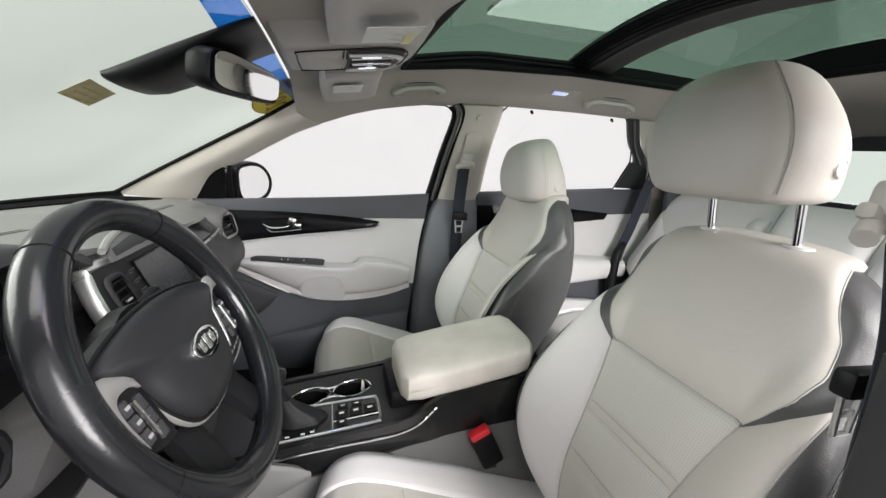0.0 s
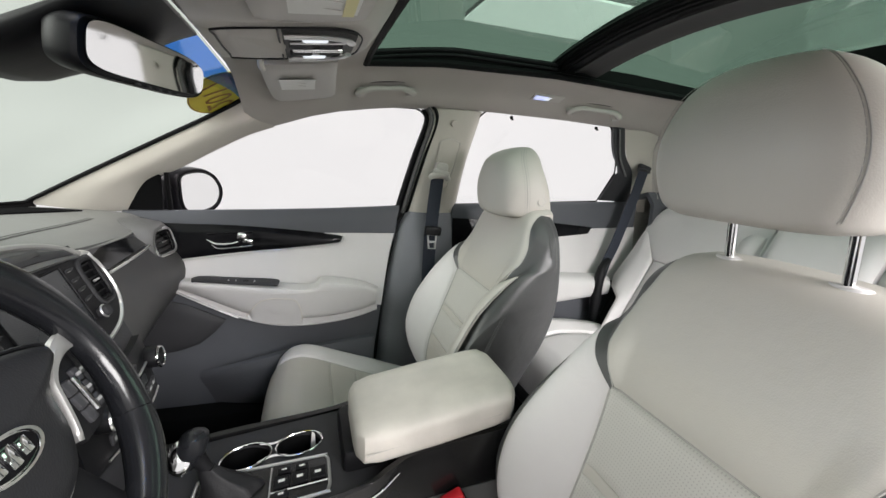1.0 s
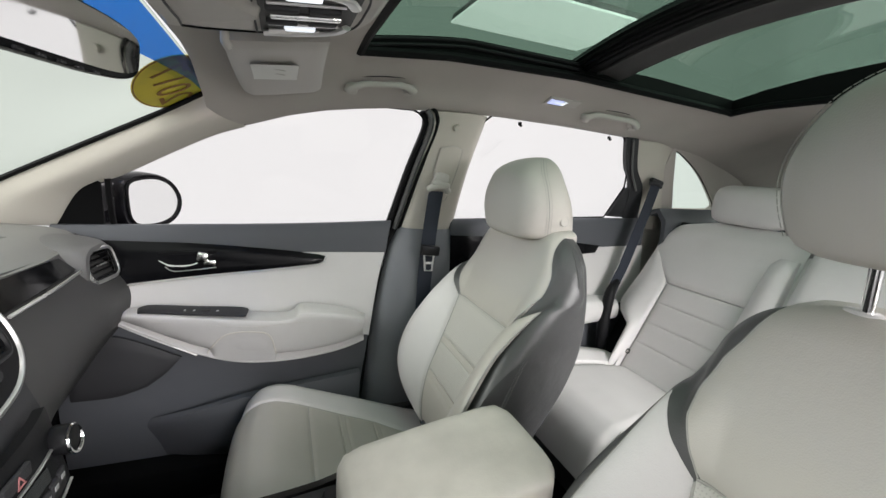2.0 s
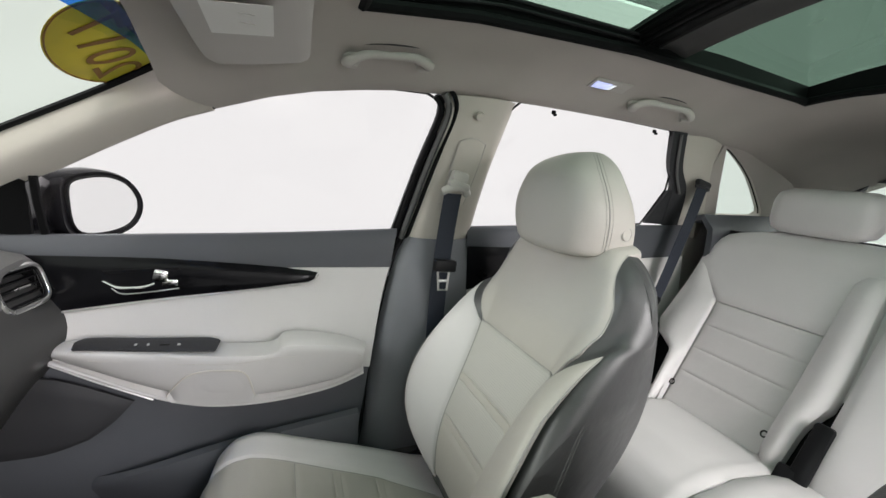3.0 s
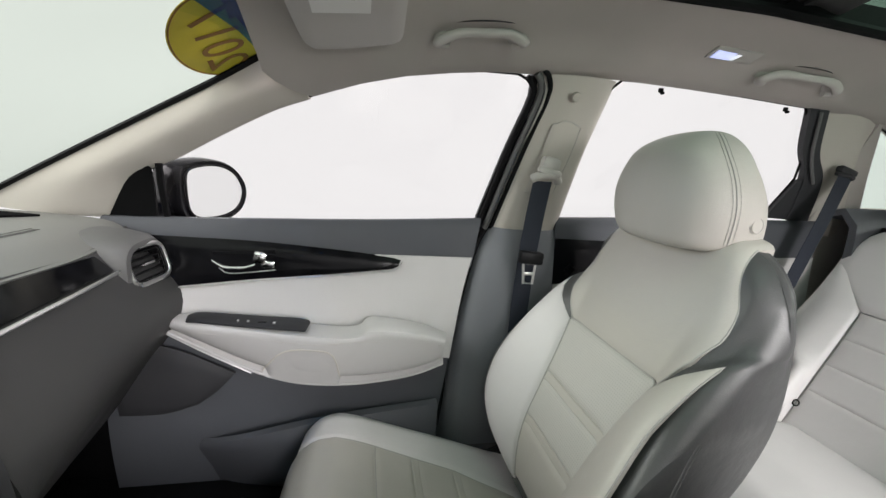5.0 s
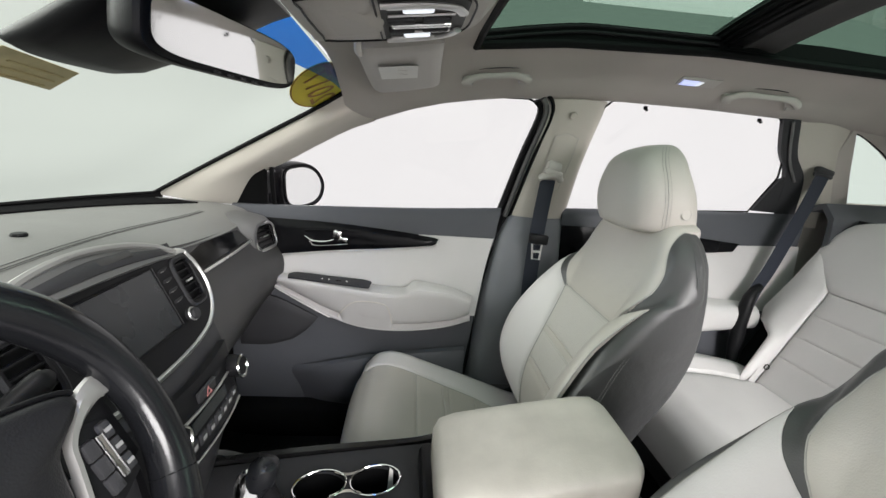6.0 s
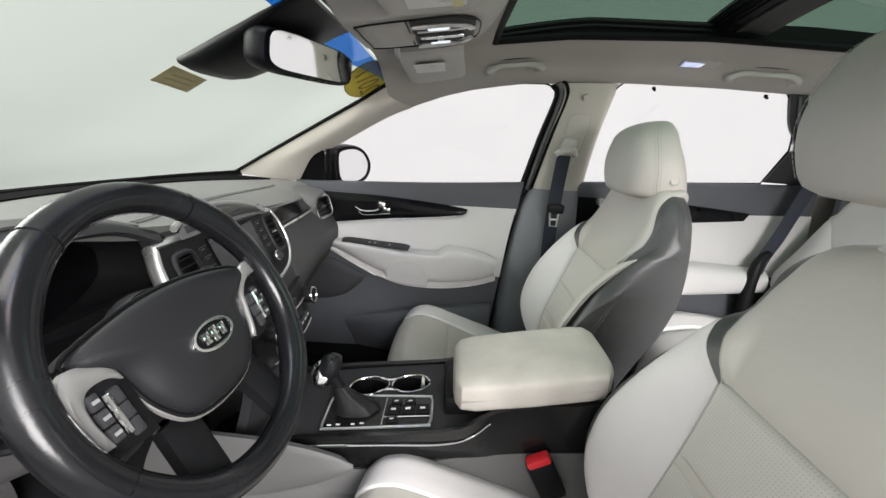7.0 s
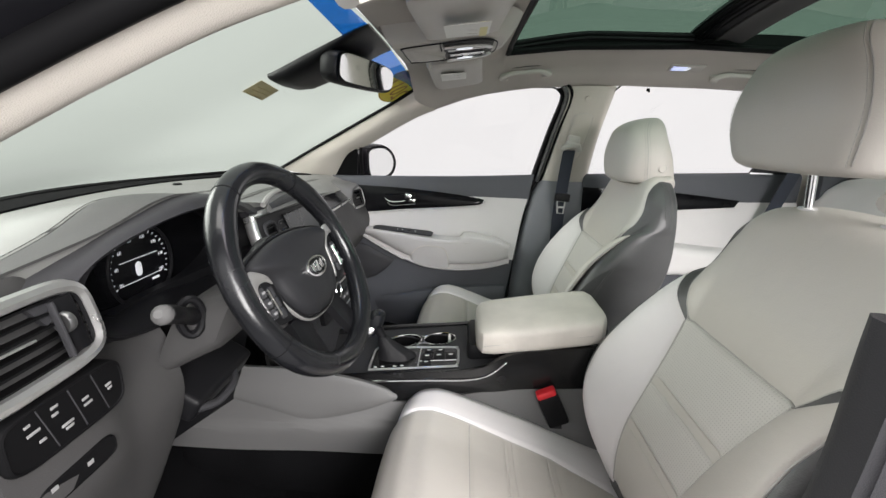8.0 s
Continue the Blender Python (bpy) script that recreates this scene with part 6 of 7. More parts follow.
def back_section(z, n=44):
    """Closed outline of a backrest at height z, from the middle of its front round to the middle of its rear and back."""
    lo = min(smooth_at(FLANK_AT, z), width_at(z))
    lr = min(smooth_at(REAR_AT, z), 0.94 * width_at(z))
    th = rear_of(0, z)[0]
    half = [back_pt(lo * math.sin(k * math.pi / 2), z, -0.003) for k in np.linspace(0, 1, n)]
    edge, x1 = half[-1], rear_of(lr, z)[0]
    for k in (0.2, 0.4, 0.6, 0.8):
        half.append(np.array((edge[0] + (x1 - 0.018 - edge[0]) * k, edge[1] + (lr - edge[1]) * k + 0.005 * math.sin(k * math.pi) * min(1, (SEAT_TOP - z) / 0.06), z)))
    for a in np.linspace(0, math.pi / 2, 6):
        half.append(np.array((x1 - 0.018 + 0.018 * math.sin(a), lr - 0.028 + 0.028 * math.cos(a) if lr > 0.03 else lr * math.cos(a), z)))
    for k in (0.66, 0.33, 0.0):
        half.append(np.array((x1 + (th - x1) * (1 - k * k), (lr - 0.028) * k if lr > 0.03 else 0.0, z)))
    return half + [p * np.array((1, -1, 1)) for p in half[-2:0:-1]]


CUSHION_Z = [(-0.070, -0.80), (-0.067, -0.74), (-0.059, -0.69), (-0.042, -0.660), (-0.010, -0.642), (0.034, -0.638), (0.07, -0.648), (0.125, -0.668), (0.212, -0.700), (0.31, -0.733), (0.40, -0.762), (0.48, -0.785)]


def cush_pt(l, x, off=0.0):
    """Top of a seat cushion."""
    a = abs(l)
    z = sum(along(CUSHION_Z, x + d) for d in (-0.006, 0, 0.006)) / 3
    z += along([(0, 0), (0.10, 0.0), (0.14, 0.007), (0.18, 0.026), (0.21, 0.035), (0.232, 0.025), (0.248, -0.008), (0.262, -0.06)], a) * along([(-0.08, 0.1), (-0.04, 0.35), (0.0, 0.7), (0.10, 1.0), (0.25, 1.0), (0.42, 0.6), (0.5, 0.4)], x)
    back = 0.035 * (a / 0.25) ** 3 * max(0.0, 1 - (x + 0.085) / 0.2)
    return np.array((x + back, l, z + off))


HEAD = dict(z0=-0.137, z1=0.0515, xt=0.664)


def head_ring(k, turns=np.linspace(0, 2 * math.pi, 44, endpoint=False)):
    """Level outline of a headrest at a share k of its height, a dome with flatter sides."""
    W = (0.108 + 0.0225 * math.sin(min(k * 2, 1) * math.pi / 2)) * max(1 - k ** 2.92, 1e-4) ** (1 / 1.8)
    g = min(k / 0.7, 1)
    xf = (1 - g) ** 2 * 0.553 + 2 * g * (1 - g) * 0.535 + g * g * 0.553
    xr = 0.726 - 0.044 * g
    if k > 0.7:
        c = math.sqrt(max(0, 1 - ((k - 0.7) / 0.3) ** 2))
        xf, xr = HEAD["xt"] + (xf - HEAD["xt"]) * c, HEAD["xt"] + (xr - HEAD["xt"]) * c
    z = HEAD["z0"] + (HEAD["z1"] - HEAD["z0"]) * k
    out = []
    for a in turns:
        c, s_ = math.cos(a), math.sin(a)
        out.append(((xf + xr) / 2 + (xr - xf) / 2 * math.copysign(abs(s_) ** (0.68 if s_ < 0 else 0.60), s_), W * math.copysign(abs(c) ** 0.62, c), z))
    return out


def seat(name, y0, lift, label, fore, raised, posts):
    """Front seat at y0; lift and fore move the headrest, raised the cushion; posts: the place of the headrest posts along the car."""
    s = thing(name, (0.3, y0, -0.95), label, "car seat", "front seats")

    def at(p):
        return (p[0], p[1] + y0, p[2])

    # dark shell: sides and back
    zs = np.concatenate([np.linspace(-0.72, -0.36, 24), np.linspace(-0.352, -0.17, 34), SEAT_TOP - 0.054 * np.cos(np.linspace(0, math.pi / 2, 16))[1:] - 0.0004])
    part("backrest_shell", rings([[at(p) for p in back_section(z)] for z in zs]), CHARCOAL, s, "charcoal leather sides and back", sharp=60)

    def panel(nm, fn, us, vs, puff, mat, lab="", soft=0.12, n=(22, 20)):
        P = [[at(fn(u, v)) for u in np.linspace(*us, n[0])] for v in np.linspace(*vs, n[1])]
        return part(nm, sheet(P, 0.008, puff, soft, out=(-1, 0, 0.6)), mat, s, lab)

    # centre insert in bands
    cuts = [-0.343, -0.452, -0.468, -0.545, -0.561, -0.69]
    for z0, z1 in zip(cuts, cuts[1:]):
        narrow = z0 - z1 < 0.03
        panel("insert_panel", lambda u, z: back_pt(u * (seat_seam(z) - 0.001), z, 0.0), (-1, 1), (z1, z0), 0.0025 if narrow else 0.0045, PERF if not narrow and z0 > -0.50 else LEATHER, "perforated pale leather insert" if z0 > -0.36 else "", 0.2 if narrow else 0.10)
    # shoulder panel, over the top to the rear
    up_w = [(0, 0.133), (0.12, 0.152), (0.3, 0.172), (0.5, 0.181), (0.7, 0.174), (0.85, 0.154), (1.0, 0.136), (1.5, 0.115)]

    def upper(u, v):
        w = u * along(up_w, v)
        zt = top_at(abs(w))
        if v <= 1:
            k = v if v < 0.8 else 0.8 + 0.2 * math.sin((v - 0.8) / 0.2 * math.pi / 2)
            return back_pt(w, -0.341 + (zt + 0.341) * k, -0.0035 * abs(u) ** 8) + np.array((0, 0, 0.002 * max(0, v - 0.8)))
        k = 1 - math.cos((v - 1) / 0.5 * math.pi / 2)
        return rear_of(w, zt - 0.045 * k) + np.array((0.002, 0, 0.002))

    panel("upper_panel", upper, (-1, 1), (0, 1.5), 0.005, LEATHER, "pale leather shoulder panel", 0.08, (44, 56))
    for sg in (1, -1):
        def bol(u, v):
            z = -0.70 + v * along([(0, 0.357), (0.25, 0.379), (0.6, 0.405), (1, 0.430)], u)
            l0, lc, lo = seat_seam(z) + 0.001, smooth_at(CREST_AT, z), smooth_at(FLANK_AT, z)
            l1 = max(lc + along([(-0.70, -0.25), (-0.45, -0.1), (-0.36, 0.05), (-0.30, 0.35), (-0.27, 0.5)], z) * (lo - lc), l0 + 0.012)
            return back_pt(sg * (l0 + (l1 - l0) * u), z, -0.002 * u ** 4)
        # the -y bolster takes the darker leather: its shade is put into the colour
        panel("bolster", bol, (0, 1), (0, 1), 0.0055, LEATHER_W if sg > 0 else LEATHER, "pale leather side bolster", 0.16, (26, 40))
        part("seam_line", tube([at(bol(1.0, v) + np.array((0.0005, 0, 0))) for v in np.linspace(0.02, 0.99, 34)], 0.0016, 6), SEAM, s)
        part("seam_line", tube([at(back_pt(sg * seat_seam(z), z, -0.0008)) for z in np.linspace(-0.69, -0.345, 28)], 0.0019, 8), SEAM, s)
        part("seam_line", tube([at(upper(sg, v) - BN * 0.0005) for v in np.linspace(0.0, 1.0, 30)], 0.0016, 6), SEAM, s)
        for d in (0.0, 0.008):
            line = []
            for z in np.linspace(-0.62, -0.31, 16):
                lo = smooth_at(FLANK_AT, z)
                p = back_pt(sg * lo, z, -0.002)
                line.append(at(p + np.array((0.014 + d, sg * (0.0012 - 0.14 * (0.014 + d)), 0))))
            stitch(line, s, PLASTIC_G, 0.0008)
    part("insert_seam", tube([at(back_pt(l, -0.342, -0.0008)) for l in np.linspace(-0.132, 0.132, 20)], 0.0019, 8), SEAM, s)

    # cushion
    def cu(l, x, off=0.0):
        return at(cush_pt(l, x, off) + np.array((0, 0, raised)))

    K = []
    for x in (-0.063, -0.045, -0.01, 0.05, 0.15, 0.28, 0.40, 0.48):
        topl = [cu(l, x, -0.007) for l in np.linspace(-0.255, 0.255, 29)]
        K.append(topl + [at((x + 0.03, 0.255, -0.74)), at((x + 0.03, 0.24, -0.81)), at((x + 0.03, -0.24, -0.81)), at((x + 0.03, -0.255, -0.74))])
    part("cushion_core", rings(K), CHARCOAL, s, "charcoal cushion skirt")

    def cpanel(nm, fn, us, vs, puff, mat, lab="", soft=0.12, n=(20, 16)):
        P = [[fn(u, v) for u in np.linspace(*us, n[0])] for v in np.linspace(*vs, n[1])]
        return part(nm, sheet(P, 0.008, puff, soft, out=(-0.3, 0, 1)), mat, s, lab)

    def cs(x):
        return along([(-0.08, 0.165), (0.0, 0.164), (0.125, 0.160), (0.31, 0.148), (0.40, 0.125), (0.47, 0.10)], x)

    cpanel("cushion_front", lambda u, x: cu(u * cs(x), x), (-1, 1), (-0.069, 0.122), 0.005, LEATHER, "pale leather thigh panel", 0.1, (22, 34))
    for x0, x1 in ((0.122, 0.203), (0.203, 0.220), (0.220, 0.300), (0.300, 0.317), (0.317, 0.47)):
        cpanel("cushion_insert", lambda u, x: cu(u * cs(x), x), (-1, 1), (x0, x1), 0.0025 if x1 - x0 < 0.03 else 0.004, LEATHER, "", 0.2 if x1 - x0 < 0.03 else 0.12)
    for sg in (1, -1):
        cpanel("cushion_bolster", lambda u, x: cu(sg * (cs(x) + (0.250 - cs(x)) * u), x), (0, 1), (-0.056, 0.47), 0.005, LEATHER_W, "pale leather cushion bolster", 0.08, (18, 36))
        part("seam_line", tube([cu(sg * cs(x), x, -0.0010) for x in np.linspace(-0.05, 0.44, 30)], 0.0019, 8), SEAM, s)
    part("seam_line", tube([cu(l, 0.122, -0.0010) for l in np.linspace(-0.158, 0.158, 16)], 0.0019, 8), SEAM, s)
    part("seat_base", box((0.22, y0, -0.87), (0.46, 0.42, 0.13), 0.02), PLASTIC_B, s, "black seat base")
    for sg in (1, -1):
        part("recliner_cover", sheet(surf([[at((0.10, sg * 0.262, -0.80)), at((0.30, sg * 0.268, -0.79)), at((0.46, sg * 0.262, -0.74))], [at((0.10, sg * 0.268, -0.86)), at((0.30, sg * 0.272, -0.86)), at((0.48, sg * 0.266, -0.83))], [at((0.10, sg * 0.255, -0.91)), at((0.30, sg * 0.26, -0.91)), at((0.48, sg * 0.255, -0.90))]], 16, 8), 0.014, 0.003, 0.15, out=(0, sg, 0)), PLASTIC_D, s, "dark plastic side cover")

    # headrest: a dome with a seamed side panel
    def hd(p):
        return at((p[0] + fore, p[1], p[2] + lift))

    ks = 0.10 + 0.90 * np.sin(np.linspace(0, np.pi / 2, 30))
    R = [[hd(((p[0] - 0.64) * c + 0.64, p[1] * c, p[2] + dz)) for p in head_ring(k)] for c, k, dz in ((0.3, 0.0, -0.005), (0.84, 0.0, -0.003), (0.93, 0.0, 0.001), (0.968, 0.022, 0.0), (0.988, 0.05, 0.0), (0.997, 0.075, 0.0))] + [[hd(p) for p in head_ring(k)] for k in ks]
    part("headrest", rings(R), LEATHER, s, "pale leather headrest with side seams", sharp=60)
    turn = 0.50 if lift > 0.05 else 0.09
    for sg in (1, -1):
        for name_, shift in (("headrest_seam", 0.0), ("stitching", -0.007), ("stitching", 0.007)):
            path = []
            for k in np.linspace(0.06, 0.97, 40):
                p = head_ring(k, [math.pi + turn if sg < 0 else -turn])[0]
                path.append(hd((p[0] + shift, p[1] * 1.0015 + sg * 0.0002, p[2])))
            if name_ == "stitching":
                stitch(path, s, SEAM, 0.0005)
            else:
                part(name_, tube(path, 0.0009, 5), SEAM, s)
    part("headrest_button", rod(hd((0.652, -0.085, -0.092)), hd((0.654, -0.1229, -0.092)), 0.0115, 22, 0.0025), LEATHER, s, "round pale release button")
    part("button_ring", tube([hd((0.653 + 0.0120 * math.cos(a), -0.1220, -0.092 + 0.0120 * math.sin(a))) for a in np.linspace(0, 2 * math.pi, 24, endpoint=False)], 0.0005, 5, closed=True), SEAM, s)
    for d in (-0.070, 0.070):
        part("post", rod(at((posts, d, -0.14)), at((0.650 + 0.4 * fore, d, -0.11 + lift)), 0.0065, 16), CHROME, s, "chrome headrest post")
        part("post_collar", rings([[at((posts + k * 0.013 * math.cos(a), d + k * 0.022 * math.sin(a), top_at(abs(d)) + 0.0045 + h)) for a in np.linspace(0, 2 * math.pi, 24, endpoint=False)] for k, h in ((1.0, -0.010), (1.0, -0.001), (0.9, 0.001), (0.3, 0.0014))]), LEATHER_W, s, "pale plastic post collar")
    return s


def perforate(m, pitch=0.0048):
    """Regular rows of small punched holes across the leather."""
    nt = m.node_tree
    b = nt.nodes["Principled BSDF"]
    tc, sep = nt.nodes.new("ShaderNodeTexCoord"), nt.nodes.new("ShaderNodeSeparateXYZ")
    nt.links.new(tc.outputs["Object"], sep.inputs[0])
    waves = []
    for sign in (1, -1):
        a, c, w = (nt.nodes.new("ShaderNodeMath") for _ in range(3))
        a.operation, c.operation, w.operation = "MULTIPLY_ADD", "MULTIPLY", "SINE"
        nt.links.new(sep.outputs[2], a.inputs[0])
        a.inputs[1].default_value = sign * 1.1
        nt.links.new(sep.outputs[1], a.inputs[2])
        nt.links.new(a.outputs[0], c.inputs[0])
        c.inputs[1].default_value = math.pi / pitch
        nt.links.new(c.outputs[0], w.inputs[0])
        waves.append(w)
    mul, mr, mix = nt.nodes.new("ShaderNodeMath"), nt.nodes.new("ShaderNodeMapRange"), nt.nodes.new("ShaderNodeVectorMath")
    mul.operation, mix.operation = "MULTIPLY", "SCALE"
    nt.links.new(waves[0].outputs[0], mul.inputs[0])
    nt.links.new(waves[1].outputs[0], mul.inputs[1])
    mr.inputs[1].default_value, mr.inputs[2].default_value, mr.inputs[3].default_value, mr.inputs[4].default_value = 0.5, 0.75, 1.0, 0.80
    nt.links.new(mul.outputs[0], mr.inputs[0])
    src = b.inputs["Base Color"].links[0].from_socket
    nt.links.new(src, mix.inputs[0])
    nt.links.new(mr.outputs[0], mix.inputs["Scale"])
    nt.links.new(mix.outputs[0], b.inputs["Base Color"])
    return m


PERF = perforate(material("perforated_leather", (0.50, 0.485, 0.455), 0.5, bump=0.25, bump_scale=520, vary=0.04, vary_scale=5))
WORN["bolster"] = 1.0
seat("driver_seat", -0.364, 0.092, "pale grey leather driver seat with raised headrest", -0.050, 0.015, 0.646)
WORN["bolster"] = 1.30
seat("passenger_seat", 0.364, 0.0, "pale grey leather passenger seat with charcoal sides", 0.0, 0.0, 0.656)

# ---- rear bench ----
RBN = np.array((-math.cos(radians(27)), 0, math.sin(radians(27))))


def rear_pt(y, z, off=0.0):
    x = 1.346 + (z + 0.329) * 0.51
    return np.array((x, y, z)) + RBN * off


rs = thing("bench_seat", (1.2, 0, -0.95), "pale grey leather rear bench seat, split in sections", "car seat")


def rpanel(nm, fn, us, vs, puff, mat, lab="", soft=0.12, n=(20, 18), out=(-1, 0, 0.5), th=0.02):
    P = [[tuple(fn(u, v)) for u in np.linspace(*us, n[0])] for v in np.linspace(*vs, n[1])]
    return part(nm, sheet(P, th, puff, soft, out=out), mat, rs, lab)


# the dark of the gap beside the bench is put into the shell's colour
part("backrest_shell", sheet([[tuple(rear_pt(y, z, -0.03)) for y in np.linspace(-0.63, 0.63, 20)] for z in np.linspace(-0.70, -0.11, 12)], 0.09, out=(-1, 0, 0.5)), PLASTIC_B, rs, "back shell, blackened for the dark gap beside the bench")
for s in (1, -1):
    rpanel("seam_backing", lambda u, z: rear_pt(s * (0.19 + 0.36 * u), z, -0.007), (0, 1), (-0.65, -0.20), 0.0, LEATHER_W, "", 0.05, (6, 6), th=0.01)
    rpanel("seam_backing", lambda u, z: rear_pt(s * (0.11 + 0.10 * u), z, -0.004), (0, 1), (-0.45, -0.16), 0.0, LEATHER_W, "", 0.05, (6, 6), th=0.01)

    def rtop(y):
        return along([(0.13, -0.105), (0.2, -0.095), (0.45, -0.095), (0.57, -0.12), (0.62, -0.17)], abs(y))
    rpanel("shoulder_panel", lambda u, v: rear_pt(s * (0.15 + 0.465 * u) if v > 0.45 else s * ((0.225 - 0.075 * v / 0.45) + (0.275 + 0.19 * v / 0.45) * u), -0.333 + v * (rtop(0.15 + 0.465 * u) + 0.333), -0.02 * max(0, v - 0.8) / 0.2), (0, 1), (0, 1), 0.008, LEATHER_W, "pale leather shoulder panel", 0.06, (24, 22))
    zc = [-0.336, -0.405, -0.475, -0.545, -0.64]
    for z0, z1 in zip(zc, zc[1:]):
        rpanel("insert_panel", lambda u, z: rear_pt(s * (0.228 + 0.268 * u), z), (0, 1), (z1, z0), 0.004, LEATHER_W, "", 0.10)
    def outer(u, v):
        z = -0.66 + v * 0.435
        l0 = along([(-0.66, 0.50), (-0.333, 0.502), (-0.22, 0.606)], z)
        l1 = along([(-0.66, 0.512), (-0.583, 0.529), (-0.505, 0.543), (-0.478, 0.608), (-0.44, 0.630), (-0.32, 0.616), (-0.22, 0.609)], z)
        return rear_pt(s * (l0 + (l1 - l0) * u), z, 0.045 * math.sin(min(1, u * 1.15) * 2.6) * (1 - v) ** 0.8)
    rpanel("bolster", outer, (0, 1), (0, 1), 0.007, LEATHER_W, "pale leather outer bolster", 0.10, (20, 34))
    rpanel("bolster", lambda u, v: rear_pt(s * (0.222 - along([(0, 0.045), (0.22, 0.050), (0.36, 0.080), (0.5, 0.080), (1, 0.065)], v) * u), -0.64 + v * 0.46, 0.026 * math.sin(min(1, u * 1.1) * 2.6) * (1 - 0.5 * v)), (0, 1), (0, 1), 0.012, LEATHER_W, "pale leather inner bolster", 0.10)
    for y in (0.49, 0.231):
        part("anchor_button", tube([tuple(rear_pt(s * y + 0.007 * math.cos(a), -0.586 + 0.007 * math.sin(a), 0.014)) for a in np.linspace(0, 2 * math.pi, 16, endpoint=False)], 0.002, 6, closed=True), PLASTIC_B, rs, "small dark child-seat anchor ring")
    # headrest
    HRr = []
    for f in (-1, -0.96, -0.88, -0.7, -0.4, 0, 0.4, 0.7, 0.88, 0.96, 1):
        k = max(0.15, (1 - abs(f) ** 7) ** (1 / 3.0)) if abs(f) < 1 else 0.15
        HRr.append([(1.50 + 0.055 * k * math.copysign(abs(math.cos(a)) ** 0.55, math.cos(a)), s * 0.36 + f * 0.124, -0.038 + 0.066 * k * math.copysign(abs(math.sin(a)) ** 0.55, math.sin(a)) + 0.03 * 0.25 * math.cos(a)) for a in np.linspace(0, 2 * math.pi, 32, endpoint=False)])
    part("headrest", rings(HRr), LEATHER_W, rs, "pale leather rear headrest")

    def rc(y, x):
        a = abs(y)
        z = along([(0.79, -0.80), (0.795, -0.72), (0.815, -0.66), (0.86, -0.627), (0.95, -0.612), (1.05, -0.62), (1.22, -0.65)], x)
        return np.array((x, y, z + along([(0, 0.0), (0.15, 0.012), (0.2, 0.0), (0.5, 0.0), (0.56, 0.02), (0.60, 0.015), (0.63, -0.03)], a)))
    rpanel("cushion_panel", lambda u, x: rc(s * (0.17 + 0.33 * u), x), (0, 1), (0.791, 1.21), 0.012, LEATHER_W, "pale leather bench cushion", 0.08, (20, 30), (-0.3, 0, 1))
    rpanel("cushion_bolster", lambda u, x: rc(s * (0.504 + 0.12 * u), x), (0, 1), (0.795, 1.21), 0.010, LEATHER_W, "", 0.10, (14, 30), (-0.3, 0, 1))
rpanel("centre_panel", lambda u, v: rear_pt(-0.13 + 0.26 * u, -0.64 + 0.52 * v, 0.02), (0, 1), (0, 1), 0.02, LEATHER_W, "pale leather centre backrest", 0.15)
rpanel("centre_cushion", lambda u, x: np.array((x, -0.165 + 0.33 * u, along([(0.791, -0.78), (0.815, -0.66), (0.865, -0.615), (1.0, -0.605), (1.21, -0.64)], x))), (0, 1), (0.791, 1.20), 0.012, LEATHER_W, "pale leather centre cushion", 0.10, (14, 26), (-0.3, 0, 1))
part("cushion_core", box((1.02, 0, -0.78), (0.38, 1.22, 0.24), 0.02), CHARCOAL, rs, "charcoal bench base")
for s in (1, -1):
    solo("belt_buckle", join(box((1.150, s * 0.150, -0.640), (0.030, 0.045, 0.085), 0.008, (0, 30, 0)), box((1.185, s * 0.130, -0.565), (0.02, 0.040, 0.16), 0.009, (0, 27, 0))), PLASTIC_B, "black rear seat belt buckle between cushions", "belt buckle")

# ---- seat belts ----
def webbing(path, w=0.047, n=24, wide=(1, 0, 0)):
    p = cr(path, n)
    d = np.array(wide, float)
    d /= np.linalg.norm(d)
    return sheet([[q + d * k for q in p] for k in np.linspace(-w / 2, w / 2, 5)], 0.0015)


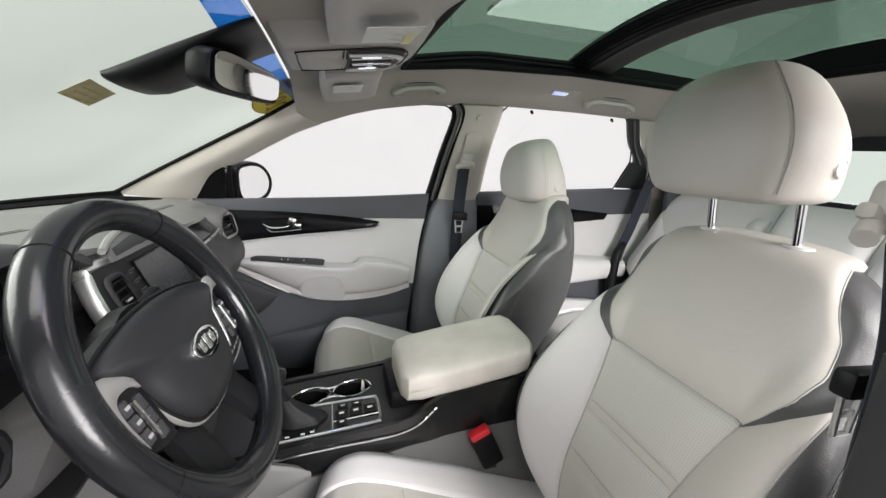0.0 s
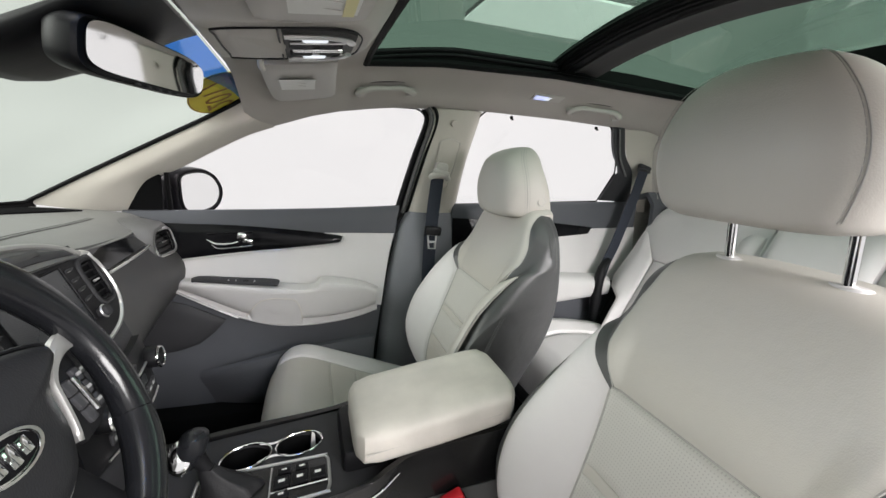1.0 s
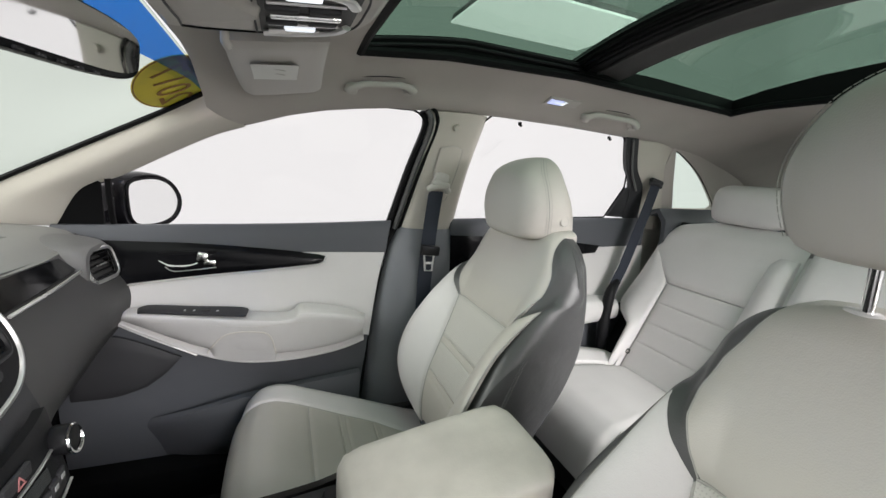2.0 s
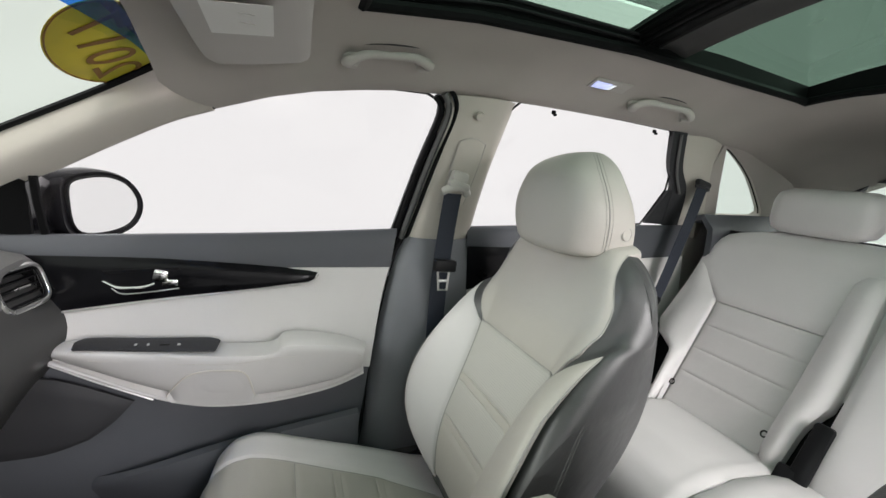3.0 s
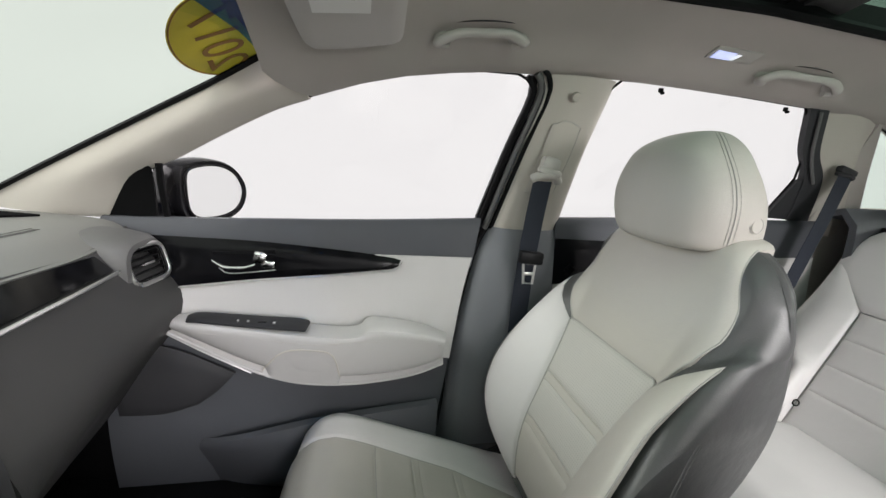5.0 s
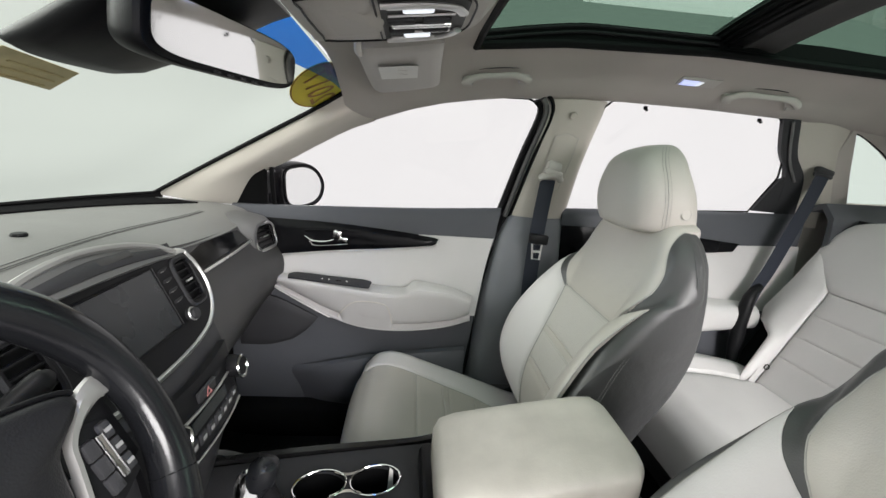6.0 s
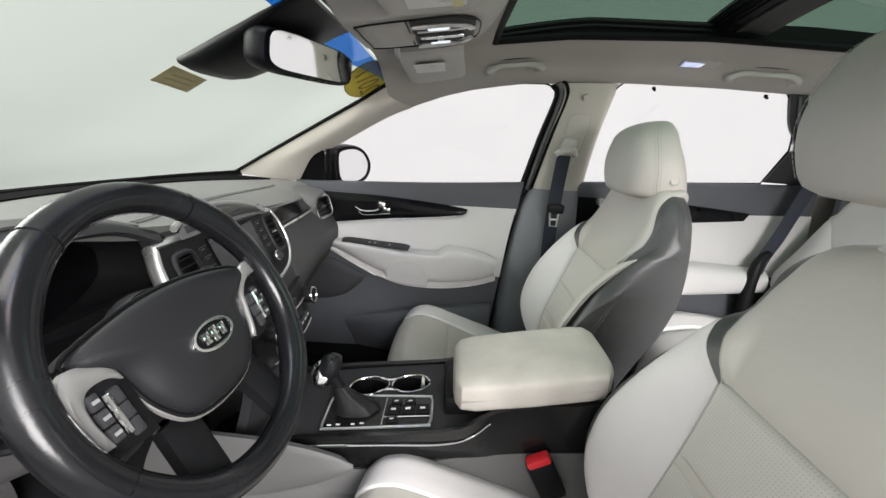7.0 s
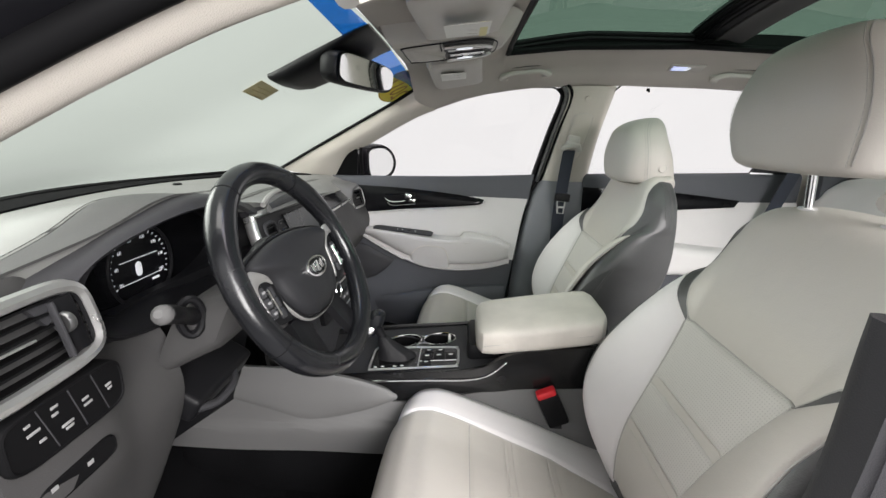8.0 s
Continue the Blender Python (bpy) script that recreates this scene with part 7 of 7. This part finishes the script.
for s in (1, -1):
    sx, sz = (0.0, 0.0) if s > 0 else (0.045, 0.03)
    bt = thing("seat_belt", (0.47, s * 0.63, -0.5), "dark grey front seat belt hanging from its pillar guide", "seat belt", "seat belts")
    part("webbing", webbing(side([(0.476 + sx * 0.5, 0.612, -0.062), (0.470 + sx, 0.620, -0.16), (0.466 + sx, 0.626, -0.27), (0.466 + sx, 0.632, -0.40), (0.47 + sx, 0.632, -0.56)], s), 0.045), WEB, bt, "dark woven belt webbing")
    SP = surf([side([(0.478, 0.603, 0.060), (0.470, 0.622, 0.0), (0.454, 0.653, -0.09)], s), side([(0.512, 0.598, 0.070), (0.505, 0.617, 0.0), (0.490, 0.646, -0.096)], s), side([(0.545, 0.602, 0.060), (0.538, 0.620, 0.0), (0.522, 0.650, -0.09)], s)], 18, 10)
    part("slide_plate", sheet(SP, 0.005, 0.003, 0.15, out=(0, -s, 0)), PILLAR, bt, "beige height slider plate")
    part("slide_gap", tube(np.vstack([SP[0], SP[1:, -1], SP[-1, ::-1][1:], SP[::-1, 0][1:-1]]), 0.0016, 5, closed=True), TRIM_PL, bt, "gap round the slider plate")
    gd = part("guide_loop", join(tube(side([(0.448, 0.610, -0.058), (0.462, 0.604, -0.050), (0.482, 0.600, -0.046), (0.502, 0.604, -0.050), (0.512, 0.610, -0.062)], s), 0.010, 10, 18), box((0.486, s * 0.606, -0.025), (0.045, 0.026, 0.035), 0.010, (0, 10, 0)), box((0.484, s * 0.600, -0.040), (0.058, 0.020, 0.018), 0.008, (0, 14, 0))), TRIM_PL, bt, "beige plastic belt guide")
    part("belt_stop", box((0.468 + sx, s * 0.606, -0.238 + sz), (0.058, 0.022, 0.030), 0.006, (0, 4, 0)), PLASTIC_B, bt, "black tongue grip")
    part("tongue", tube(side([(0.450 + sx, 0.604, -0.252 + sz), (0.480 + sx, 0.604, -0.254 + sz), (0.477 + sx, 0.603, -0.300 + sz), (0.455 + sx, 0.603, -0.299 + sz)], s), 0.0035, 8, closed=True), SILVER, bt, "steel belt tongue")
    part("tongue_bar", box((0.466 + sx, s * 0.603, -0.276 + sz), (0.024, 0.004, 0.007), 0.001), SILVER, bt)
    rb = thing("seat_belt", (1.3, s * 0.66, -0.4), "dark grey rear seat belt on the rear pillar", "seat belt", "seat belts")
    part("webbing", webbing(side([(1.340, 0.618, 0.004), (1.318, 0.622, -0.10), (1.287, 0.622, -0.20), (1.252, 0.622, -0.31), (1.222, 0.622, -0.385), (1.195, 0.622, -0.52)], s), 0.047, 24, (0.97, 0, -0.25)), WEB, rb, "dark woven belt webbing")
    part("guide_loop", join(box((1.345, s * 0.622, 0.018), (0.060, 0.022, 0.020), 0.008, (0, 14, 0)), tube(side([(1.312, 0.622, 0.010), (1.342, 0.612, 0.008), (1.372, 0.622, 0.0)], s), 0.006, 8, 10)), PLASTIC_D, rb, "dark belt guide")
    part("lower_guide", tube(side([(1.235, 0.618, -0.36), (1.205, 0.612, -0.385), (1.19, 0.606, -0.44), (1.185, 0.605, -0.52), (1.19, 0.605, -0.62)], s), [0.012, 0.020, 0.020, 0.022, 0.018], 10, 18), PLASTIC_B, rb, "black belt fold on the seat side")
bk = thing("belt_buckle", (0.33, -0.14, -0.70), "black driver belt buckle with red release button", "belt buckle")
part("body", box((0.320, -0.140, -0.632), (0.050, 0.026, 0.085), 0.006, (0, -26, 0)), PLASTIC_B, bk)
part("button", box((0.300, -0.140, -0.590), (0.046, 0.024, 0.018), 0.005, (0, -26, 0)), RED, bk, "red release button")
part("stem", box((0.338, -0.138, -0.70), (0.030, 0.014, 0.08), 0.004, (0, -18, 0)), PLASTIC_D, bk)

# ---- overhead fittings ----
def over_z(x, y):
    return 0.148 + (x + 0.06) * 0.13


oc_ = thing("overhead_console", (0.04, 0, 0.17), "greige overhead console with map lamps and glasses bin", "overhead console")
base = [(-0.070, -0.070), (-0.055, -0.102), (0.10, -0.105), (0.150, -0.07), (0.158, 0.0), (0.150, 0.07), (0.10, 0.105), (-0.055, 0.102), (-0.070, 0.070)]
bl_ = cr([(a, b, 0) for a, b in base], 60, True)[:, :2]
part("body", rings([[((x - 0.035) * k + 0.035, y * k, over_z(x, y) + d) for x, y in bl_] for k, d in ((1.25, 0.045), (1.12, 0.020), (1.02, 0.004), (0.98, 0.0), (0.5, -0.001), (0.05, -0.001))]), TRIM_PL, oc_, "greige console body")
part("bin_door", sheet([[(x, y * k, over_z(x, y) - 0.003) for y in np.linspace(-0.088, 0.088, 14)] for x, k in zip(np.linspace(-0.047, 0.022, 10), (0.70, 0.84, 0.94, 0.98, 1, 1, 1, 1, 1, 1))], 0.004, 0.003, 0.1, out=(0, 0, -1)), TRIM_PL, oc_, "greige flap")
part("panel_line", tube([(x, y, over_z(x, y) - 0.0035) for x, y in ((-0.052, -0.058), (-0.040, -0.088), (0.10, -0.094), (0.137, -0.06), (0.143, 0), (0.137, 0.06), (0.10, 0.094), (-0.040, 0.088), (-0.052, 0.058))], 0.0014, 6, 60, closed=True), PLASTIC_B, oc_, "dark gap line")
part("panel_line", tube([(0.026, y, over_z(0.026, y) - 0.004) for y in np.linspace(-0.092, 0.092, 6)], 0.0014, 6), PLASTIC_B, oc_)
lm = part("lamp_unit", sheet([[(x, y * k, over_z(x, y) - 0.004) for y in np.linspace(-0.086, 0.086, 14)] for x, k in zip(np.linspace(0.031, 0.134, 10), (1, 1, 1, 1, 1, 1, 0.98, 0.92, 0.82, 0.66))], 0.004, 0.003, 0.1, out=(0, 0, -1)), PLASTIC_F, oc_, "grey lamp unit")
for s in (1, -1):
    part("chrome_arc", tube([(x, s * y, over_z(x, y) - 0.009) for x, y in ((0.034, 0.074), (0.08, 0.072), (0.115, 0.058), (0.128, 0.035))], 0.0065, 8, 22, flat=0.5), SILVER, lm, "chrome lamp surround")
    part("lamp_lens", box((0.075, s * 0.052, over_z(0.075, 0) - 0.008), (0.036, 0.011, 0.006), 0.003, (0, -7, 0)), LAMP_W, lm, "lit white map lamp")
    part("lamp_switch", box((0.055, s * 0.022, over_z(0.055, 0) - 0.009), (0.034, 0.012, 0.008), 0.003, (0, -7, 0)), PLASTIC_D, lm)
    part("lamp_switch", box((0.098, s * 0.020, over_z(0.098, 0) - 0.009), (0.034, 0.012, 0.008), 0.003, (0, -7, 0)), PLASTIC_D, lm)
for y in (-0.062, -0.036, 0.036, 0.062):
    part("chrome_bar", tube([(x, y * (1 - 2.2 * (x - 0.05) ** 2), over_z(x, y) - 0.0085) for x in np.linspace(0.040, 0.118, 8)], 0.0019, 6), SILVER, lm)
part("chrome_bar", box((0.08, 0.0, over_z(0.08, 0) - 0.010), (0.075, 0.010, 0.006), 0.002, (0, -7, 0)), CHROME, lm)

for s in (1, -1):
    vz = thing("sun_visor", (0.05, s * 0.3, 0.15), "greige cloth sun visor folded up with a printed label", "sun visor", "sun visors")
    V = surf([side([(-0.018, 0.135, 0.148), (-0.022, 0.30, 0.142), (-0.016, 0.44, 0.128), (0.0, 0.468, 0.124)], s), side([(0.05, 0.128, 0.156), (0.05, 0.30, 0.150), (0.05, 0.46, 0.137), (0.06, 0.475, 0.135)], s), side([(0.118, 0.13, 0.168), (0.125, 0.30, 0.163), (0.132, 0.44, 0.152), (0.125, 0.468, 0.150)], s)], 24, 14)
    if s < 0:
        V = V + np.array((0.02, 0.03, 0.012))
    part("visor_body", sheet(V, 0.014, 0.005, 0.12, out=(0, 0, -1)), TRIM_PL, vz, "greige visor panel")
    part("pivot", rod((-0.014, s * 0.475, 0.140), (-0.014, s * 0.520, 0.150), 0.007, 12), TRIM_PL, vz)
    if s > 0:
        part("clip", tube(side([(-0.012, 0.110, 0.160), (-0.014, 0.125, 0.146), (-0.012, 0.14, 0.143)], s), 0.0055, 10, 10), TRIM_PL, vz, "visor clip")
    lx = 0.010 if s > 0 else 0.045
    lab_ = part("label_sheet", sheet([[(x, s * y, 0.1415 - 0.047 * (y - 0.30) + (x - 0.05) * 0.12 - 0.0035) for y in np.linspace(0.215, 0.315, 5)] for x in np.linspace(lx, lx + 0.07, 5)], 0.0008, out=(0, 0, -1)), WHITE, vz, "white printed label")
    for k in range(2):
        y = 0.240 + 0.030 * k
        part("print_line", box((lx + 0.036, s * y, 0.1410 + (lx - 0.010) * 0.12 - 0.047 * (y - 0.30) - 0.0035), (0.030, 0.0008, 0.0006), 0), TRIM_PL, lab_)
    if s < 0:
        part("print_band", box((lx + 0.060, s * 0.265, 0.1497 - 0.0038), (0.012, 0.09, 0.0006), 0, (0, -7, 0)), YELLOW, lab_, "yellow warning band")


def grab(x0, x1, yb, yf, s):
    g = thing("grab_handle", ((x0 + x1) / 2, s * yf, 0.18), "greige plastic grab handle folded against the headliner", "grab handle", "grab handles")
    xm = (x0 + x1) / 2
    zb, zf = roof_z(xm, yb) - 0.014, roof_z(xm, yf) - 0.014
    rise = (roof_z(x1, yf) - roof_z(x0, yf)) / (x1 - x0)
    half = [(x0 + 0.024, yf + 0.004, zf - 0.001), (x0 + 0.008, yf - 0.004, zf), (x0 + 0.008, (yf + yb) / 2, (zf + zb) / 2 - 0.004), (x0 + 0.04, yb + 0.004, zb)]
    part("bar", tube(side([(x, y, z + rise * (x - xm)) for x, y, z in half + [(xm, yb, zb)] + [(x0 + x1 - x, y, z) for x, y, z in half[::-1]]], s), [0.0085, 0.010, 0.009, 0.0078, 0.0075, 0.0078, 0.009, 0.010, 0.0085], 14, 60, flat=0.8), GRAB, g, "bowed handle bar")
    for x in (x0 + 0.016, x1 - 0.016):
        part("foot", rings([[(x + k * 0.016 * math.cos(a), s * (yf + k * 0.009 * math.sin(a)), roof_z(x, yf) + d) for a in np.linspace(0, 2 * math.pi, 20, endpoint=False)] for k, d in ((1.1, 0.004), (1.0, -0.008), (0.8, -0.012), (0.2, -0.013))]), GRAB, g, "handle foot")
    # thin dark strip on the headliner draws the shade behind the bar
    part("shadow_gap", tube(side([(x, yb - 0.010 + 0.5 * abs(x - (x0 + x1) / 2) ** 2 / (x1 - x0), roof_z(x, yb - 0.010) - 0.001) for x in np.linspace(x0 + 0.015, x1 - 0.015, 12)], s), 0.0016, 5), PLASTIC_D, g, "dark strip painted for the shade behind the handle")
    return g


for s in (1, -1):
    if s > 0:
        grab(0.192, 0.358, 0.476, 0.505, s)
    grab(0.885, 1.10, 0.495, 0.524, s)
    dl = thing("dome_lamp", (0.776, s * 0.486, 0.195), "small lit bluish-white reading lamp in the headliner", "ceiling lamp")
    part("bezel", sheet([[(x, s * y, roof_z(x, y) - 0.003) for x in np.linspace(0.735, 0.840, 8)] for y in np.linspace(0.470, 0.502, 6)], 0.005, 0.003, 0.2, out=(0, -s * 0.6, -1)), TRIM_PL, dl)
    part("lens", sheet([[(x, s * y, roof_z(x, y) - 0.0062) for x in np.linspace(0.742, 0.785, 6)] for y in np.linspace(0.476, 0.496, 5)], 0.003, 0.003, 0.25, out=(0, -s * 0.6, -1)), LAMP_B, dl, "glowing lens")
    part("lens_edge", sheet([[(x + 0.4 * (0.486 - y), s * y, roof_z(x, y) - 0.0066) for x in np.linspace(0.786, 0.795, 3)] for y in np.linspace(0.478, 0.494, 4)], 0.002, out=(0, -s * 0.6, -1)), LAMP_W, dl, "white lit edge")
solo("screw_cap", rod((0.512, 0.583, 0.120), (0.512, 0.576, 0.117), 0.010, 18, 0.002), PILLAR, "round beige cap on the middle pillar", "cap")

# ---- inside mirror and sensor housing ----
im = thing("rear_view_mirror", (-0.13, -0.07, 0.15), "black framed inside mirror on a stalk, tilted to the driver", "mirror")
ma, mb = np.array((-0.170, -0.146, 0.1045)), np.array((-0.105, 0.100, 0.1035))
mc, mu = (ma + mb) / 2, (mb - ma) / np.linalg.norm(mb - ma)
mv = np.array((0.118, -0.03, 1.0))
mv -= mu * (mv @ mu)
mv /= np.linalg.norm(mv)
mn = np.cross(mu, mv)
mn *= np.sign(mn[0])
MW = np.linalg.norm(mb - ma) / 2
shape = [(MW * math.copysign(abs(math.cos(a)) ** 0.42, math.cos(a)), (0.031 - 0.0025 * math.cos(a)) * math.copysign(abs(math.sin(a)) ** 0.5, math.sin(a))) for a in np.linspace(0, 2 * math.pi, 48, endpoint=False)]
part("housing", rings([[tuple(mc + mu * a * k + mv * b * k + mn * d) for a, b in shape] for k, d in ((0.96, 0.002), (1.0, 0.004), (1.03, 0.0), (1.04, -0.015), (0.97, -0.034), (0.7, -0.045), (0.2, -0.048))]), PLASTIC_B, im, "black mirror housing")
part("mirror_glass", plate([(a * 0.945, b * 0.86 + 0.002) for a, b in shape], lambda a, b: tuple(mc + mu * a + mv * b + mn * 0.006), 0.002, tuple(mn)), MIRROR, im, "bright mirror glass")
for k in range(5):
    part("key", box(tuple(mc + mu * (-0.03 + 0.022 * k) - mv * 0.0290 + mn * 0.0035), (0.004, 0.012, 0.003), 0.001), PLASTIC_D, im)
part("stalk", tube([tuple(mc - mn * 0.04), (-0.165, -0.05, 0.135), (-0.165, -0.03, 0.158)], 0.012, 10, 12), PLASTIC_B, im)
SH = []
for x, w, t in ((-0.105, 0.12, 0.010), (-0.13, 0.118, 0.014), (-0.18, 0.112, 0.024), (-0.24, 0.100, 0.036), (-0.29, 0.088, 0.036), (-0.316, 0.080, 0.028), (-0.325, 0.074, 0.018)):
    z = along([(-0.55, -0.003), (-0.38, 0.08), (-0.25, 0.138), (-0.11, 0.19)], x) - 0.010
    SH.append([(x + 0.4 * t * (math.sin(a) - 1) * -0.5, -0.03 + w * math.copysign(abs(math.cos(a)) ** 0.6, math.cos(a)), z + t * 0.5 * (math.copysign(abs(math.sin(a)) ** 0.7, math.sin(a)) - 1)) for a in np.linspace(0, 2 * math.pi, 32, endpoint=False)])
sh_ = solo("sensor_housing", rings(SH), PLASTIC_B, "black sensor cover on the windscreen over the mirror", "sensor cover")
for k in range(5):
    part("vent_slot", box((-0.215, -0.092 + 0.0045 * k, 0.118 - 0.001 * k), (0.030, 0.0022, 0.010), 0.0005, (0, -25, 0)), RUBBER, sh_)

# ---- stickers on the windscreen ----
def screen_z(x):
    return along([(-0.55, -0.003), (-0.46, 0.042), (-0.38, 0.08), (-0.25, 0.138), (-0.11, 0.19)], x)


tag = solo("paper_tag", plate([(-0.404, -0.053), (-0.354, -0.063), (-0.374, 0.064), (-0.424, 0.076)], lambda x, y: (x, y, screen_z(x) - 0.009), 0.0006, (0.4, 0, -0.9)), TAN, "tan printed paper tag on the windscreen", "sticker")
for k in range(3):
    part("print_line", tube([(-0.402 + 0.013 * k, -0.035, screen_z(-0.402 + 0.013 * k) - 0.0108), (-0.414 + 0.013 * k, 0.055, screen_z(-0.414 + 0.013 * k) - 0.0108)], 0.0016, 5), TAN_D, tag)

# oval year sticker on the passenger side
OC = np.array((-0.150, 0.515, 0.132))
o_ac = np.array((-0.025, 0.23, -0.055))
o_ac /= np.linalg.norm(o_ac)
o_up = np.array((0.115, 0.0, 0.062))
o_up -= o_ac * (o_up @ o_ac)
o_up /= np.linalg.norm(o_up)
o_n = np.cross(o_ac, o_up)
o_n *= -np.sign(o_n[2])


def on_oval(a, b, d=0.0):
    """Face of the sticker: a towards the driver side, b up the glass."""
    return tuple(OC - o_ac * a + o_up * b + o_n * d)


oval = solo("year_sticker", plate([(0.126 * math.cos(a), 0.078 * math.sin(a)) for a in np.linspace(0, 2 * math.pi, 48, endpoint=False)], on_oval, 0.0005, tuple(o_n)), SUNNY, "oval yellow year sticker on the windscreen glass", "sticker")
# dark green painted where the tinted shade band dims the sticker
part("band_overlap", plate([(0.125 * math.cos(a), 0.077 * math.sin(a)) for a in np.linspace(0.15, 2.2, 24)], lambda a, b: on_oval(a, b, 0.0012), 0.0004, tuple(o_n)), OLIVE, oval, "dark green painted for the shade band's overlap")
part("rim_line", tube([on_oval(0.123 * math.cos(a), 0.075 * math.sin(a), 0.001) for a in np.linspace(0, 2 * math.pi, 48, endpoint=False)], 0.0013, 5, closed=True), BROWN, oval)
txt = lettering("2017", 0.085)
for v in txt.verts:
    a, b, c = v.co
    v.co = Vector(on_oval(a * 1.12, b * 1.15 - 0.008, 0.002 + c))
part("year", txt, BROWN, oval, "brown year lettering")

# ---- floor mats ----
for s in (1, -1):
    mat_ = thing("floor_mat", (-0.3, s * 0.40, -0.945), "black ribbed rubber floor mat with raised edge", "floor mat", "floor mats")
    ml = cr([(-0.55, 0.24, 0), (-0.56, 0.40, 0), (-0.54, 0.60, 0), (-0.30, 0.63, 0), (-0.10, 0.62, 0), (-0.07, 0.56, 0), (-0.07, 0.30, 0), (-0.10, 0.22, 0), (-0.32, 0.215, 0)], 60, True)[:, :2]
    part("base", plate([(x, s * y) for x, y in ml], lambda x, y: (x, y, -0.948 + 0.35 * max(0, -x - 0.36) ** 1.3), 0.006, (0, 0, 1)), RUBBER, mat_)
    part("edge", tube([(x, s * y, -0.938 + 0.35 * max(0, -x - 0.36) ** 1.3) for x, y in ml], 0.008, 8, closed=True), RUBBER, mat_, "raised rubber edge")
    for k in range(9):
        x = -0.46 + 0.04 * k
        part("rib", tube([(x, s * 0.27, -0.940 + 0.35 * max(0, -x - 0.36) ** 1.3), (x, s * 0.58, -0.940 + 0.35 * max(0, -x - 0.36) ** 1.3)], 0.003, 6), RUBBER, mat_)
